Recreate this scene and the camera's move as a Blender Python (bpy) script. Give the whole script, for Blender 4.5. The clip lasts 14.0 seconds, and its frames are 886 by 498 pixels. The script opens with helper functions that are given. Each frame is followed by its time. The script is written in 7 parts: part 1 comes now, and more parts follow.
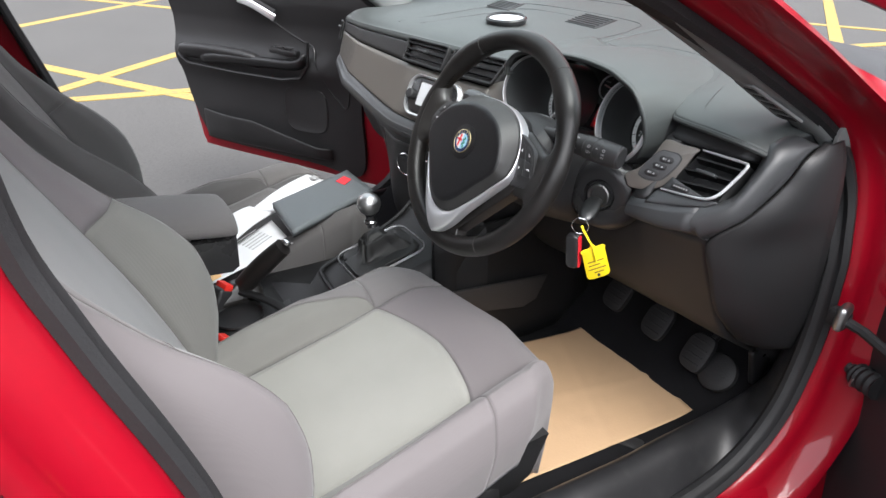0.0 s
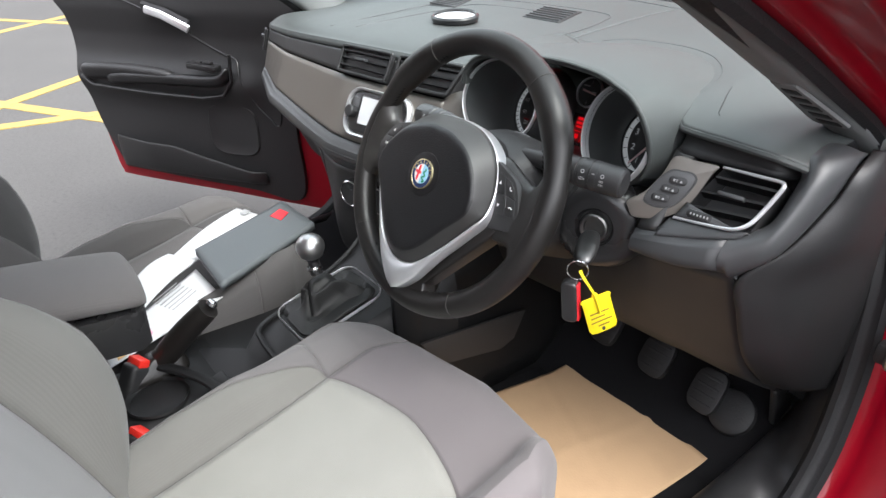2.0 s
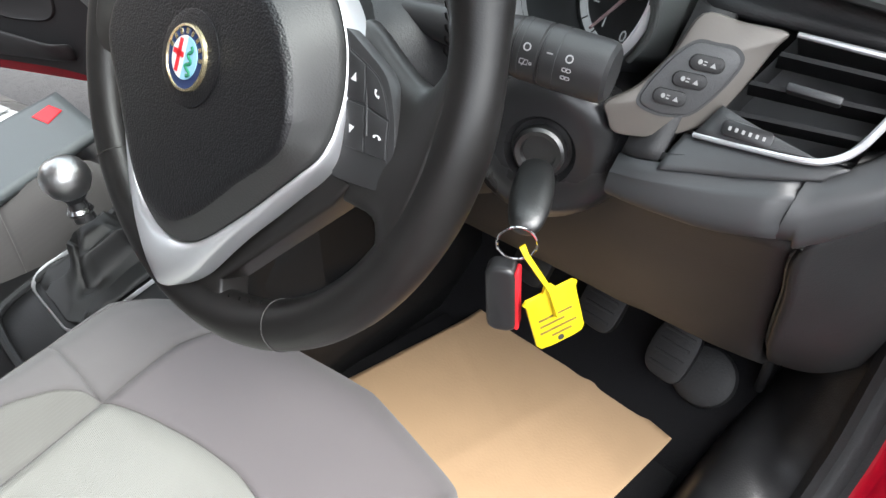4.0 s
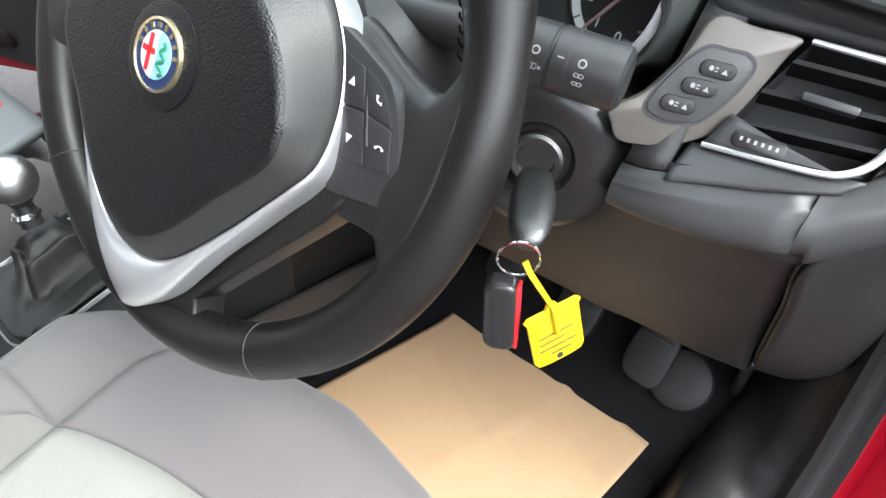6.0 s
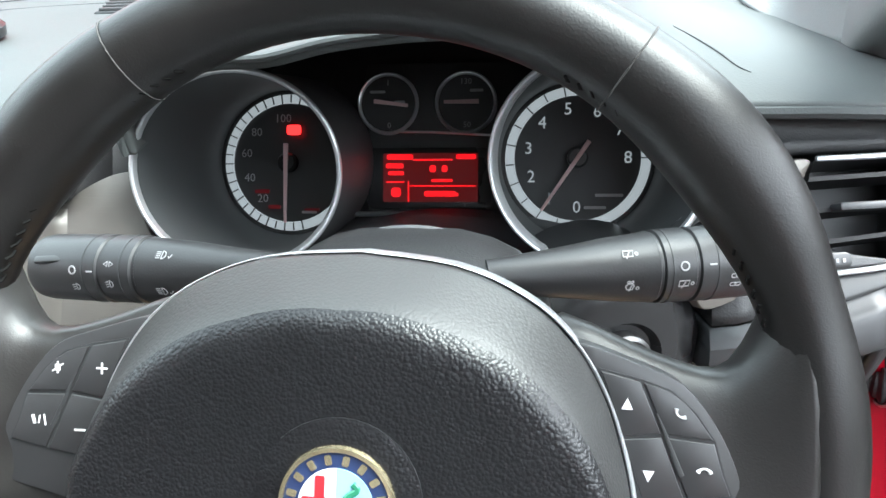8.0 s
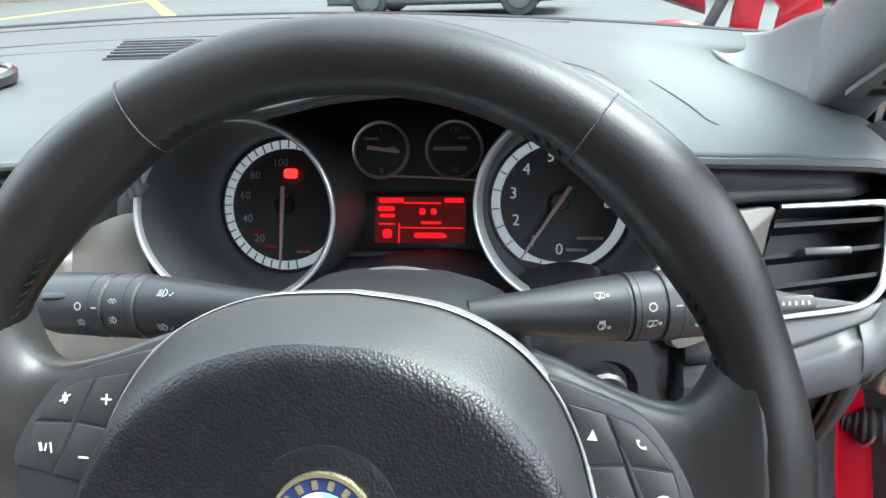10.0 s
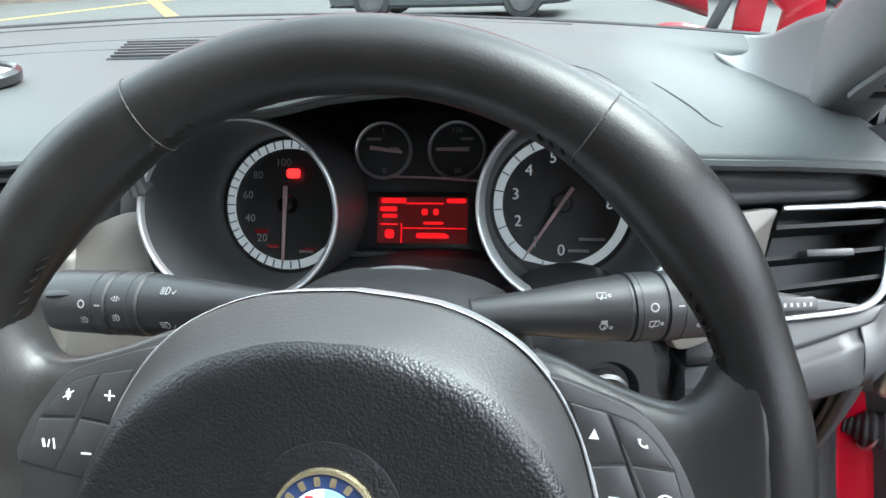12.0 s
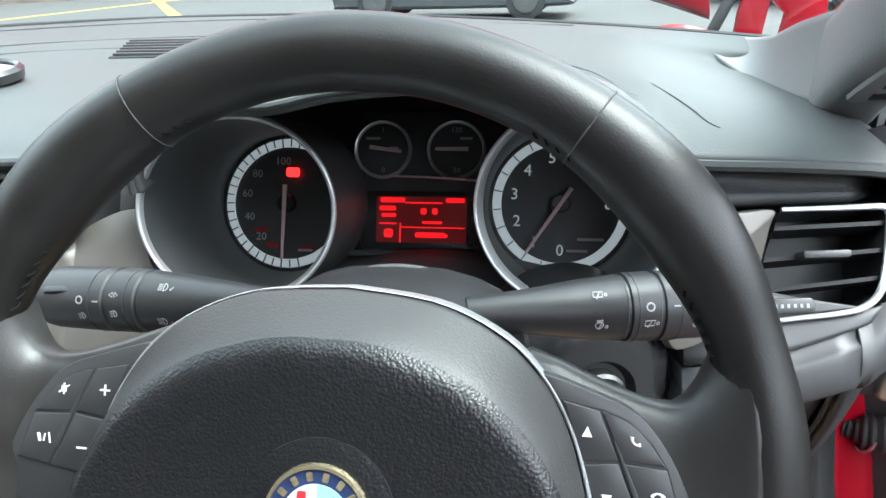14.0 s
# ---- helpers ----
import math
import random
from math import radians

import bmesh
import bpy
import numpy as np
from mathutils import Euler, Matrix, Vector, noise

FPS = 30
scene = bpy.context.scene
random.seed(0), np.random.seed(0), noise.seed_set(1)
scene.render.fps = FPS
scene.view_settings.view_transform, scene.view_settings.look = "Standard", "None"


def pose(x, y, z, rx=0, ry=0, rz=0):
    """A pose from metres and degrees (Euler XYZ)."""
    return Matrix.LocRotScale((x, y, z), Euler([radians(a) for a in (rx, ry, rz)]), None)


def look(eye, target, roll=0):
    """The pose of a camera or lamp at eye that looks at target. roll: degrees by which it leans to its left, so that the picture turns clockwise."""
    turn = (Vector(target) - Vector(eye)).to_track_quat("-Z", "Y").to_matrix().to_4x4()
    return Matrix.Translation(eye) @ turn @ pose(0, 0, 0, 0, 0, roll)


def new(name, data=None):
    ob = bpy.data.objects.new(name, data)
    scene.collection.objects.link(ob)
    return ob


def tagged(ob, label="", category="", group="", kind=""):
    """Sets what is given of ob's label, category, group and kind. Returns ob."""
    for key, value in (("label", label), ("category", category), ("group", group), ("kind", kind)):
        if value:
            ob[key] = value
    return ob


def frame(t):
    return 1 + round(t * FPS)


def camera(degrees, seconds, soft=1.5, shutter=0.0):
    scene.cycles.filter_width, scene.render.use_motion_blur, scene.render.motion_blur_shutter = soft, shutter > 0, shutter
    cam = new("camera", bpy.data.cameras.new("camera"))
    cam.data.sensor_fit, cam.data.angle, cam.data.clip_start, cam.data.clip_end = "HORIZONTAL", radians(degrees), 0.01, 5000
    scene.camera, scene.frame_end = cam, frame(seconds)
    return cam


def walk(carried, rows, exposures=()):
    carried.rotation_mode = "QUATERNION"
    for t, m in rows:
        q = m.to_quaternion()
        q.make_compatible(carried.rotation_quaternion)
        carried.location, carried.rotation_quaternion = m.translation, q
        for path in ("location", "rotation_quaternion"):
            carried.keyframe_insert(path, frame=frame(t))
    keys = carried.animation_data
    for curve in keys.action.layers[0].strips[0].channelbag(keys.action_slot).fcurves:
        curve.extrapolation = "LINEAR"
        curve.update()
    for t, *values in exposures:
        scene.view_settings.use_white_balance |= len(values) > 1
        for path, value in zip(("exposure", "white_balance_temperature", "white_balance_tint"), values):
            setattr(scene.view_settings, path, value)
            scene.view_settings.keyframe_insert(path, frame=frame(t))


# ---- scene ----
cam = camera(68.0, 14.0)
PATH = [
    (0, (1.1710, -0.5720, 1.2231), (-0.3124, 0.3740, 0.2711), 1.71),
    (0.5, (1.1750, -0.5540, 1.2218), (-0.3089, 0.3840, 0.2638), 1.62),
    (1, (1.1724, -0.5340, 1.2149), (-0.3345, 0.3540, 0.2437), 1.54),
    (1.5, (1.0660, -0.5130, 1.2001), (-0.4145, 0.4360, 0.2468), 0.50),
    (2, (0.9777, -0.4650, 1.1868), (-0.4202, 0.6050, 0.2382), -0.34),
    (2.5, (0.8832, -0.3590, 1.1449), (-0.4641, 0.7340, 0.1494), -0.51),
    (3, (0.7985, -0.2570, 1.1003), (-0.4926, 0.8030, 0.0011), -0.48),
    (3.5, (0.7416, -0.2090, 1.0645), (-0.3941, 0.9000, -0.1519), 0.76),
    (3.7, (0.7290, -0.1970, 1.0565), (-0.3492, 0.9310, -0.1945), 1.34),
    (5.8, (0.7003, -0.1980, 1.0356), (-0.2453, 0.9900, -0.2657), 6.37),
    (6, (0.6805, -0.1910, 1.0392), (-0.2402, 1.0420, -0.2380), 6.14),
    (6.2, (0.6470, -0.1880, 1.0380), (-0.2470, 1.1380, -0.1620), 4.00),
    (6.5, (0.5797, -0.1880, 1.0459), (-0.0958, 1.2790, -0.1337), 4.63),
    (7, (0.4923, -0.1780, 1.0436), (0.0029, 1.4140, -0.0631), 0.88),
    (7.2, (0.4760, -0.1750, 1.0550), (0.0920, 1.4640, -0.0250), -1.70),
    (7.5, (0.4583, -0.1750, 1.0583), (0.1459, 1.5150, 0.0352), -4.27),
    (8, (0.4443, -0.1790, 1.0583), (0.1871, 1.5720, 0.1273), -3.25),
    (8.5, (0.4489, -0.1930, 1.0670), (0.2092, 1.5900, 0.1928), -2.97),
    (8.7, (0.4532, -0.1940, 1.0707), (0.2165, 1.6020, 0.2224), -2.84),
    (11, (0.4521, -0.1980, 1.0688), (0.1987, 1.6040, 0.2398), -2.41),
    (11.5, (0.4531, -0.1980, 1.0687), (0.2008, 1.6050, 0.2406), -2.51),
    (12, (0.4521, -0.1980, 1.0688), (0.2021, 1.6070, 0.2445), -2.30),
    (12.5, (0.4532, -0.1970, 1.0697), (0.1991, 1.6070, 0.2448), -2.30),
    (13, (0.4541, -0.1970, 1.0686), (0.2003, 1.6090, 0.2467), -2.20),
    (13.5, (0.4541, -0.1980, 1.0686), (0.2004, 1.6090, 0.2487), -2.10),
    (14, (0.4550, -0.1990, 1.0675), (0.1984, 1.6070, 0.2478), -2.00),
]
walk(cam, [(t, look(eye, target, roll)) for t, eye, target, roll in PATH],
     exposures=((0.0, 2.48, 6500, 11), (1.5, 2.57, 6500, 11), (3.0, 2.90, 6480, 9), (6.0, 3.32, 6350, 7), (6.5, 3.54, 6300, 6), (7.0, 3.66, 6250, 5), (8.5, 3.64, 6150, 4), (11.0, 3.38, 6100, 3), (14.0, 3.38, 6100, 3)))
import functools

# ---------------------------------------------------------------- light
world = bpy.data.worlds.new("overcast_sky")
scene.world = world
world.use_nodes = True
wn, wl = world.node_tree.nodes, world.node_tree.links
sky = wn.new("ShaderNodeTexSky")
sky.sky_type = "NISHITA"
sky.sun_disc = False
sky.sun_elevation = radians(58)
sky.sun_rotation = radians(88)
sky.dust_density = 1.2
haze = wn.new("ShaderNodeHueSaturation")
haze.inputs["Saturation"].default_value = 0.2
wl.new(sky.outputs[0], haze.inputs["Color"])
wl.new(haze.outputs[0], wn["Background"].inputs[0])
wn["Background"].inputs[1].default_value = 0.15
sun_data = bpy.data.lights.new("sun", "SUN")
sun_data.energy, sun_data.angle, sun_data.color = 0.9, radians(40), (1.0, 0.98, 0.95)
sun = new("sun", sun_data)
sun.matrix_world = pose(0, 0, 30, 34, 0, 88)


# ---------------------------------------------------------------- materials
def nodes(name):
    m = bpy.data.materials.new(name)
    m.use_nodes = True
    t = m.node_tree
    return m, t.nodes, t.links, t.nodes["Principled BSDF"]


def surface(name, color, rough=0.6, metal=0.0, spec=0.5, grain=0.0, size=400.0, vary=0.12, blotch=6.0, coat=0.0, kind="noise", dirt=None, sheen=0.0, aniso=None):
    """A surface with fine relief of a real size and a slow change of tone and gloss."""
    m, n, l, b = nodes(name)
    tc = n.new("ShaderNodeTexCoord")
    slow = n.new("ShaderNodeTexNoise")
    slow.inputs["Scale"].default_value, slow.inputs["Detail"].default_value = blotch, 6
    l.new(tc.outputs["Object"], slow.inputs["Vector"])
    fine = n.new("ShaderNodeTexVoronoi" if kind in ("cells", "pebble") else "ShaderNodeTexNoise")
    fine.inputs["Scale"].default_value = size
    src = tc.outputs["Object"]
    if aniso:
        mp = n.new("ShaderNodeMapping")
        mp.inputs["Scale"].default_value = aniso
        l.new(src, mp.inputs["Vector"])
        src = mp.outputs[0]
    if kind in ("leather", "pebble"):
        warp = n.new("ShaderNodeTexNoise")
        warp.inputs["Scale"].default_value = size * 0.35
        l.new(src, warp.inputs["Vector"])
        mixv = n.new("ShaderNodeMix")
        mixv.data_type = "VECTOR"
        mixv.inputs[0].default_value = 0.003 if kind == "leather" else 0.0012
        l.new(src, mixv.inputs[4])
        l.new(warp.outputs["Color"], mixv.inputs[5])
        src = mixv.outputs[1]
    l.new(src, fine.inputs["Vector"])
    ramp = n.new("ShaderNodeMix")
    ramp.data_type = "RGBA"
    lo = [max(0.0, c * (1 - vary)) for c in color]
    hi = [min(1.0, c * (1 + vary)) for c in color]
    ramp.inputs[6].default_value, ramp.inputs[7].default_value = (*lo, 1), (*hi, 1)
    l.new(slow.outputs["Fac"], ramp.inputs[0])
    out = ramp.outputs[2]
    if dirt:
        spots = n.new("ShaderNodeTexNoise")
        spots.inputs["Scale"].default_value, spots.inputs["Detail"].default_value = dirt[1], 8
        l.new(tc.outputs["Object"], spots.inputs["Vector"])
        cut = n.new("ShaderNodeMapRange")
        cut.inputs["From Min"].default_value, cut.inputs["From Max"].default_value = 0.5, 0.72
        cut.inputs["To Max"].default_value = dirt[2]
        l.new(spots.outputs["Fac"], cut.inputs["Value"])
        mx = n.new("ShaderNodeMix")
        mx.data_type = "RGBA"
        l.new(cut.outputs[0], mx.inputs[0])
        l.new(out, mx.inputs[6])
        mx.inputs[7].default_value = (*dirt[0], 1)
        out = mx.outputs[2]
    l.new(out, b.inputs["Base Color"])
    rr = n.new("ShaderNodeMapRange")
    rr.inputs["To Min"].default_value, rr.inputs["To Max"].default_value = max(0.02, rough - 0.08), min(1, rough + 0.08)
    l.new(slow.outputs["Fac"], rr.inputs["Value"])
    l.new(rr.outputs[0], b.inputs["Roughness"])
    b.inputs["Metallic"].default_value = metal
    b.inputs["Specular IOR Level"].default_value = spec
    b.inputs["Coat Weight"].default_value = coat
    b.inputs["Coat Roughness"].default_value = 0.06
    b.inputs["Sheen Weight"].default_value = sheen
    if grain:
        bump = n.new("ShaderNodeBump")
        bump.inputs["Strength"].default_value = grain
        bump.inputs["Distance"].default_value = 0.6 / size
        bump.invert = kind == "pebble"
        l.new(fine.outputs["Distance" if kind in ("cells", "pebble") else "Fac"], bump.inputs["Height"])
        l.new(bump.outputs[0], b.inputs["Normal"])
    return m


def weave(name, color, rib, across=(1, 0, 0), vary=0.1, depth=0.5):
    """Ribbed upholstery cloth: fine cords of the pitch rib, crossed by a finer thread."""
    m, n, l, b = nodes(name)
    tc = n.new("ShaderNodeTexCoord")
    slow = n.new("ShaderNodeTexNoise")
    slow.inputs["Scale"].default_value, slow.inputs["Detail"].default_value = 9, 5
    l.new(tc.outputs["Object"], slow.inputs["Vector"])
    waves = []
    for direction, pitch in ((across, rib), ((across[1], across[0], 0.6), rib * 0.6)):
        mp = n.new("ShaderNodeMapping")
        mp.vector_type = "POINT"
        mp.inputs["Rotation"].default_value = (0, 0, math.atan2(direction[1], direction[0]))
        l.new(tc.outputs["Object"], mp.inputs["Vector"])
        w = n.new("ShaderNodeTexWave")
        w.bands_direction = "X"
        w.inputs["Scale"].default_value = 0.314 / pitch
        w.inputs["Distortion"].default_value = 0.4
        l.new(mp.outputs[0], w.inputs["Vector"])
        waves.append(w)
    mul = n.new("ShaderNodeMath")
    mul.operation = "MULTIPLY"
    l.new(waves[0].outputs["Fac"], mul.inputs[0])
    l.new(waves[1].outputs["Fac"], mul.inputs[1])
    mixc = n.new("ShaderNodeMix")
    mixc.data_type = "RGBA"
    mixc.inputs[6].default_value = (*[c * (1 - vary * 1.6) for c in color], 1)
    mixc.inputs[7].default_value = (*[min(1, c * (1 + vary)) for c in color], 1)
    add = n.new("ShaderNodeMath")
    add.operation = "MULTIPLY_ADD"
    l.new(mul.outputs[0], add.inputs[0])
    add.inputs[1].default_value = 0.5
    l.new(slow.outputs["Fac"], add.inputs[2])
    l.new(add.outputs[0], mixc.inputs[0])
    l.new(mixc.outputs[2], b.inputs["Base Color"])
    b.inputs["Roughness"].default_value = 0.92
    b.inputs["Specular IOR Level"].default_value = 0.2
    b.inputs["Sheen Weight"].default_value = 0.15
    bump = n.new("ShaderNodeBump")
    bump.inputs["Strength"].default_value, bump.inputs["Distance"].default_value = depth, rib * 0.4
    l.new(mul.outputs[0], bump.inputs["Height"])
    l.new(bump.outputs[0], b.inputs["Normal"])
    return m


def glow(name, color, strength):
    m, n, l, b = nodes(name)
    b.inputs["Base Color"].default_value = (*[c * 0.3 for c in color], 1)
    b.inputs["Emission Color"].default_value = (*color, 1)
    b.inputs["Emission Strength"].default_value = strength
    b.inputs["Roughness"].default_value = 0.3
    return m


def pane(name, gloss, tint=(1, 1, 1)):
    """Thin clear glass: it lets light through and mirrors a little."""
    m, n, l, b = nodes(name)
    clear, mirror, mix = n.new("ShaderNodeBsdfTransparent"), n.new("ShaderNodeBsdfGlossy"), n.new("ShaderNodeMixShader")
    clear.inputs[0].default_value = (*tint, 1)
    mirror.inputs["Roughness"].default_value = 0.02
    mix.inputs[0].default_value = gloss
    l.new(clear.outputs[0], mix.inputs[1])
    l.new(mirror.outputs[0], mix.inputs[2])
    l.new(mix.outputs[0], n["Material Output"].inputs[0])
    return m


ASPHALT = surface("asphalt", (0.068, 0.066, 0.064), 0.9, grain=0.9, size=160, vary=0.22, blotch=2.0, dirt=((0.035, 0.035, 0.035), 60, 0.6))
WALL = surface("dull_brick_wall", (0.11, 0.085, 0.07), 0.9, grain=0.6, size=9, vary=0.25, blotch=0.7, dirt=((0.05, 0.05, 0.045), 0.9, 0.6))
YELLOW_LINE = surface("road_paint_yellow", (0.30, 0.215, 0.055), 0.75, grain=0.5, size=200, vary=0.15, blotch=5, dirt=((0.11, 0.095, 0.07), 30, 0.6))
RED = surface("red_car_paint", (0.265, 0.0012, 0.010), 0.36, spec=0.2, coat=0.5, vary=0.05, blotch=3)
RUBBER = surface("black_rubber_seal", (0.011, 0.011, 0.012), 0.62, grain=0.25, size=300, vary=0.3)
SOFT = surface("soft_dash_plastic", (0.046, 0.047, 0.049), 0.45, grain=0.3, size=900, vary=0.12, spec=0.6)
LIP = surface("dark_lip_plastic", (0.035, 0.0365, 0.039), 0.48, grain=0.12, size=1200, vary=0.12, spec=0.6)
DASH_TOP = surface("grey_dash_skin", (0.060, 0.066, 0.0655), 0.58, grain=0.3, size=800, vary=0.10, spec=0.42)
HARD = surface("hard_black_plastic", (0.0145, 0.0145, 0.0155), 0.5, grain=0.3, size=700, vary=0.2)
KNEE = surface("brownish_black_plastic", (0.024, 0.0225, 0.0225), 0.5, grain=0.3, size=700, vary=0.15)
GLOSS = surface("smooth_black_plastic", (0.019, 0.019, 0.020), 0.28, vary=0.2)
TRIM = surface("warm_grey_metallic_trim", (0.140, 0.128, 0.115), 0.38, metal=0.35, grain=0.12, size=900, vary=0.10, blotch=60, aniso=(0.05, 1, 1))
SILVER = surface("satin_silver", (0.66, 0.67, 0.69), 0.3, metal=0.7, vary=0.05)
CHROME = surface("chrome", (0.8, 0.8, 0.82), 0.12, metal=1.0, vary=0.04)
STEEL = surface("brushed_steel", (0.5, 0.5, 0.5), 0.35, metal=1.0, grain=0.2, size=500, vary=0.2, blotch=30)
LEATHER = surface("worn_black_leather", (0.0105, 0.0094, 0.0088), 0.37, grain=0.16, size=1100, vary=0.35, blotch=14, kind="leather", spec=0.45)
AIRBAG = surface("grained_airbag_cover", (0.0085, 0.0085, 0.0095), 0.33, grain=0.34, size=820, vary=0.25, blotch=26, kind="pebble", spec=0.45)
# Lighter copy of the cover's plastic: sky sheen on the crown is painted in.
CROWN = surface("airbag_crown_painted_sheen", (0.025, 0.025, 0.0245), 0.48, grain=0.16, size=820, vary=0.12, blotch=26, kind="pebble", spec=0.65)
POD_BLACK = surface("soft_touch_button_plastic", (0.029, 0.029, 0.030), 0.42, vary=0.25, blotch=40, spec=0.6)
SPOKE_LEATHER = surface("worn_wheel_leather", (0.0140, 0.0128, 0.0122), 0.40, grain=0.14, size=1100, vary=0.4, blotch=24, kind="leather", spec=0.55, dirt=((0.045, 0.044, 0.041), 34, 0.45))
RIM_LEATHER = surface("black_rim_leather", (0.0088, 0.0080, 0.0076), 0.40, grain=0.16, size=1100, vary=0.35, blotch=18, kind="leather", spec=0.45, dirt=((0.022, 0.021, 0.020), 30, 0.35))
GAITER = surface("soft_gaiter_leather", (0.009, 0.009, 0.009), 0.55, grain=0.25, size=900, vary=0.3, kind="leather", spec=0.35)
CONSOLE = surface("matt_black_console", (0.0075, 0.0075, 0.008), 0.5, grain=0.25, size=700, vary=0.2, spec=0.3)
LIGHT_CLOTH = weave("light_grey_ribbed_cloth", (0.235, 0.235, 0.216), 0.0022, vary=0.09, depth=0.35)
MAUVE_CLOTH = weave("taupe_grey_cloth", (0.142, 0.130, 0.133), 0.0010, vary=0.03, depth=0.12)
DARK_CLOTH = weave("dark_grey_ribbed_cloth", (0.148, 0.147, 0.136), 0.0019, vary=0.08, depth=0.2)
SIDE_CLOTH = weave("plain_mid_grey_cloth", (0.128, 0.122, 0.122), 0.0010, vary=0.03, depth=0.10)
# Darker copies of the seat cloth; the passenger side's shade is in the colour.
SHADE_CLOTH = weave("shaded_taupe_cloth", (0.112, 0.105, 0.103), 0.002, vary=0.06, depth=0.3)
DEEP_CLOTH = weave("deep_shaded_cloth", (0.074, 0.070, 0.069), 0.0012, vary=0.05, depth=0.15)
GREY_CLOTH = weave("plain_grey_cloth", (0.200, 0.200, 0.202), 0.0012, vary=0.03, depth=0.10)
DOOR = surface("dark_door_plastic", (0.017, 0.017, 0.018), 0.5, grain=0.3, size=700, vary=0.2)
DOOR_GLOSS = surface("smooth_door_plastic", (0.014, 0.014, 0.015), 0.38, vary=0.2)
SILL = surface("scuffed_black_sill_plastic", (0.014, 0.014, 0.015), 0.36, grain=0.2, size=500, vary=0.3, dirt=((0.04, 0.04, 0.04), 40, 0.35))
SEAM = surface("grey_seam_thread", (0.055, 0.052, 0.050), 0.9, vary=0.1)
PIPING = surface("taupe_seam_cord", (0.115, 0.108, 0.106), 0.9, vary=0.1)
THREAD = surface("black_thread", (0.008, 0.0078, 0.0075), 0.9, vary=0.1, spec=0.08)
SLAT = surface("dark_slat_plastic", (0.011, 0.011, 0.012), 0.55, vary=0.15, spec=0.3)
DARK_STEEL = surface("worn_dark_steel", (0.13, 0.13, 0.13), 0.45, metal=1.0, grain=0.2, size=500, vary=0.2, blotch=30)
CARPET = surface("black_carpet", (0.006, 0.006, 0.007), 0.95, grain=0.9, size=700, vary=0.4, spec=0.2)
KRAFT = surface("brown_kraft_paper", (0.43, 0.288, 0.168), 0.75, grain=0.2, size=300, vary=0.07, blotch=8, dirt=((0.36, 0.24, 0.142), 14, 0.35))
PAPER = surface("white_paper", (0.66, 0.66, 0.67), 0.7, vary=0.05)
PINK = surface("pink_print", (0.75, 0.38, 0.48), 0.6, vary=0.1)
ORANGE_PRINT = surface("orange_print", (0.8, 0.5, 0.2), 0.6, vary=0.1)
FOLDER = surface("dark_grey_folder", (0.085, 0.095, 0.10), 0.55, grain=0.2, size=500, vary=0.08)
RED_INK = surface("red_print", (0.7, 0.02, 0.03), 0.5, vary=0.05)
TAG = surface("yellow_plastic_tag", (0.72, 0.54, 0.01), 0.4, vary=0.05)
INK = surface("dark_ink", (0.15, 0.11, 0.02), 0.7, vary=0.1)
WHITE_INK = surface("white_print", (0.75, 0.75, 0.75), 0.5, vary=0.05)
LIT_INK = glow("lit_white_numerals", (0.80, 0.86, 0.90), 0.030)
GREY_INK = surface("grey_print", (0.35, 0.35, 0.35), 0.5, vary=0.05)
TUBE = surface("dark_grey_dial_tube", (0.050, 0.053, 0.055), 0.45, vary=0.1)
DIAL = surface("black_dial", (0.032, 0.033, 0.034), 0.45, vary=0.2)
DIAL_BAND = glow("lit_pale_dial_band", (0.80, 0.86, 0.90), 0.035)
NEEDLE = surface("pale_pink_needle", (0.62, 0.42, 0.42), 0.4, vary=0.05)
HEADLINER = surface("pale_headliner", (0.74, 0.74, 0.72), 0.95, grain=0.3, size=500, vary=0.05)
PILLAR_TRIM = surface("grey_pillar_trim", (0.16, 0.165, 0.165), 0.6, grain=0.3, size=600, vary=0.06)
DARK_PAINT = surface("dark_grey_car_paint", (0.03, 0.035, 0.04), 0.3, coat=1.0, vary=0.05)
BUCKLE = surface("red_buckle_plastic", (0.75, 0.03, 0.02), 0.4, vary=0.05)
BADGE_BLUE = surface("badge_navy", (0.02, 0.035, 0.10), 0.25, coat=0.6, vary=0.05)
BADGE_SKY = surface("badge_light_blue", (0.30, 0.55, 0.75), 0.25, coat=0.6, vary=0.05)
BADGE_GREEN = surface("badge_green", (0.03, 0.22, 0.12), 0.25, coat=0.6, vary=0.05)
BADGE_GOLD = surface("badge_gold_rim", (0.75, 0.65, 0.42), 0.25, metal=0.9, vary=0.05)
LCD = glow("red_display_glow", (0.9, 0.004, 0.01), 0.12)
LCD_DIM = glow("dim_red_display", (0.22, 0.002, 0.004), 0.022)
WARN = glow("red_warning_lamp", (1.0, 0.02, 0.02), 0.3)
STALK = surface("matt_black_stalk", (0.026, 0.026, 0.027), 0.42, grain=0.1, size=900, vary=0.15)
# Pale base colour stands in for sky mirrored in the glass.
RADIO_GLASS = surface("radio_screen_painted_sky", (0.55, 0.56, 0.58), 0.15, vary=0.05)
WINDSCREEN = pane("windscreen_glass", 0.07, (0.86, 0.94, 0.92))
# The dark tint is made up, to cut light from the rear windows.
REAR_GLASS = pane("light_cutting_rear_glass", 0.06, (0.30, 0.32, 0.32))

# ---------------------------------------------------------------- building kit
INVERSE = {}


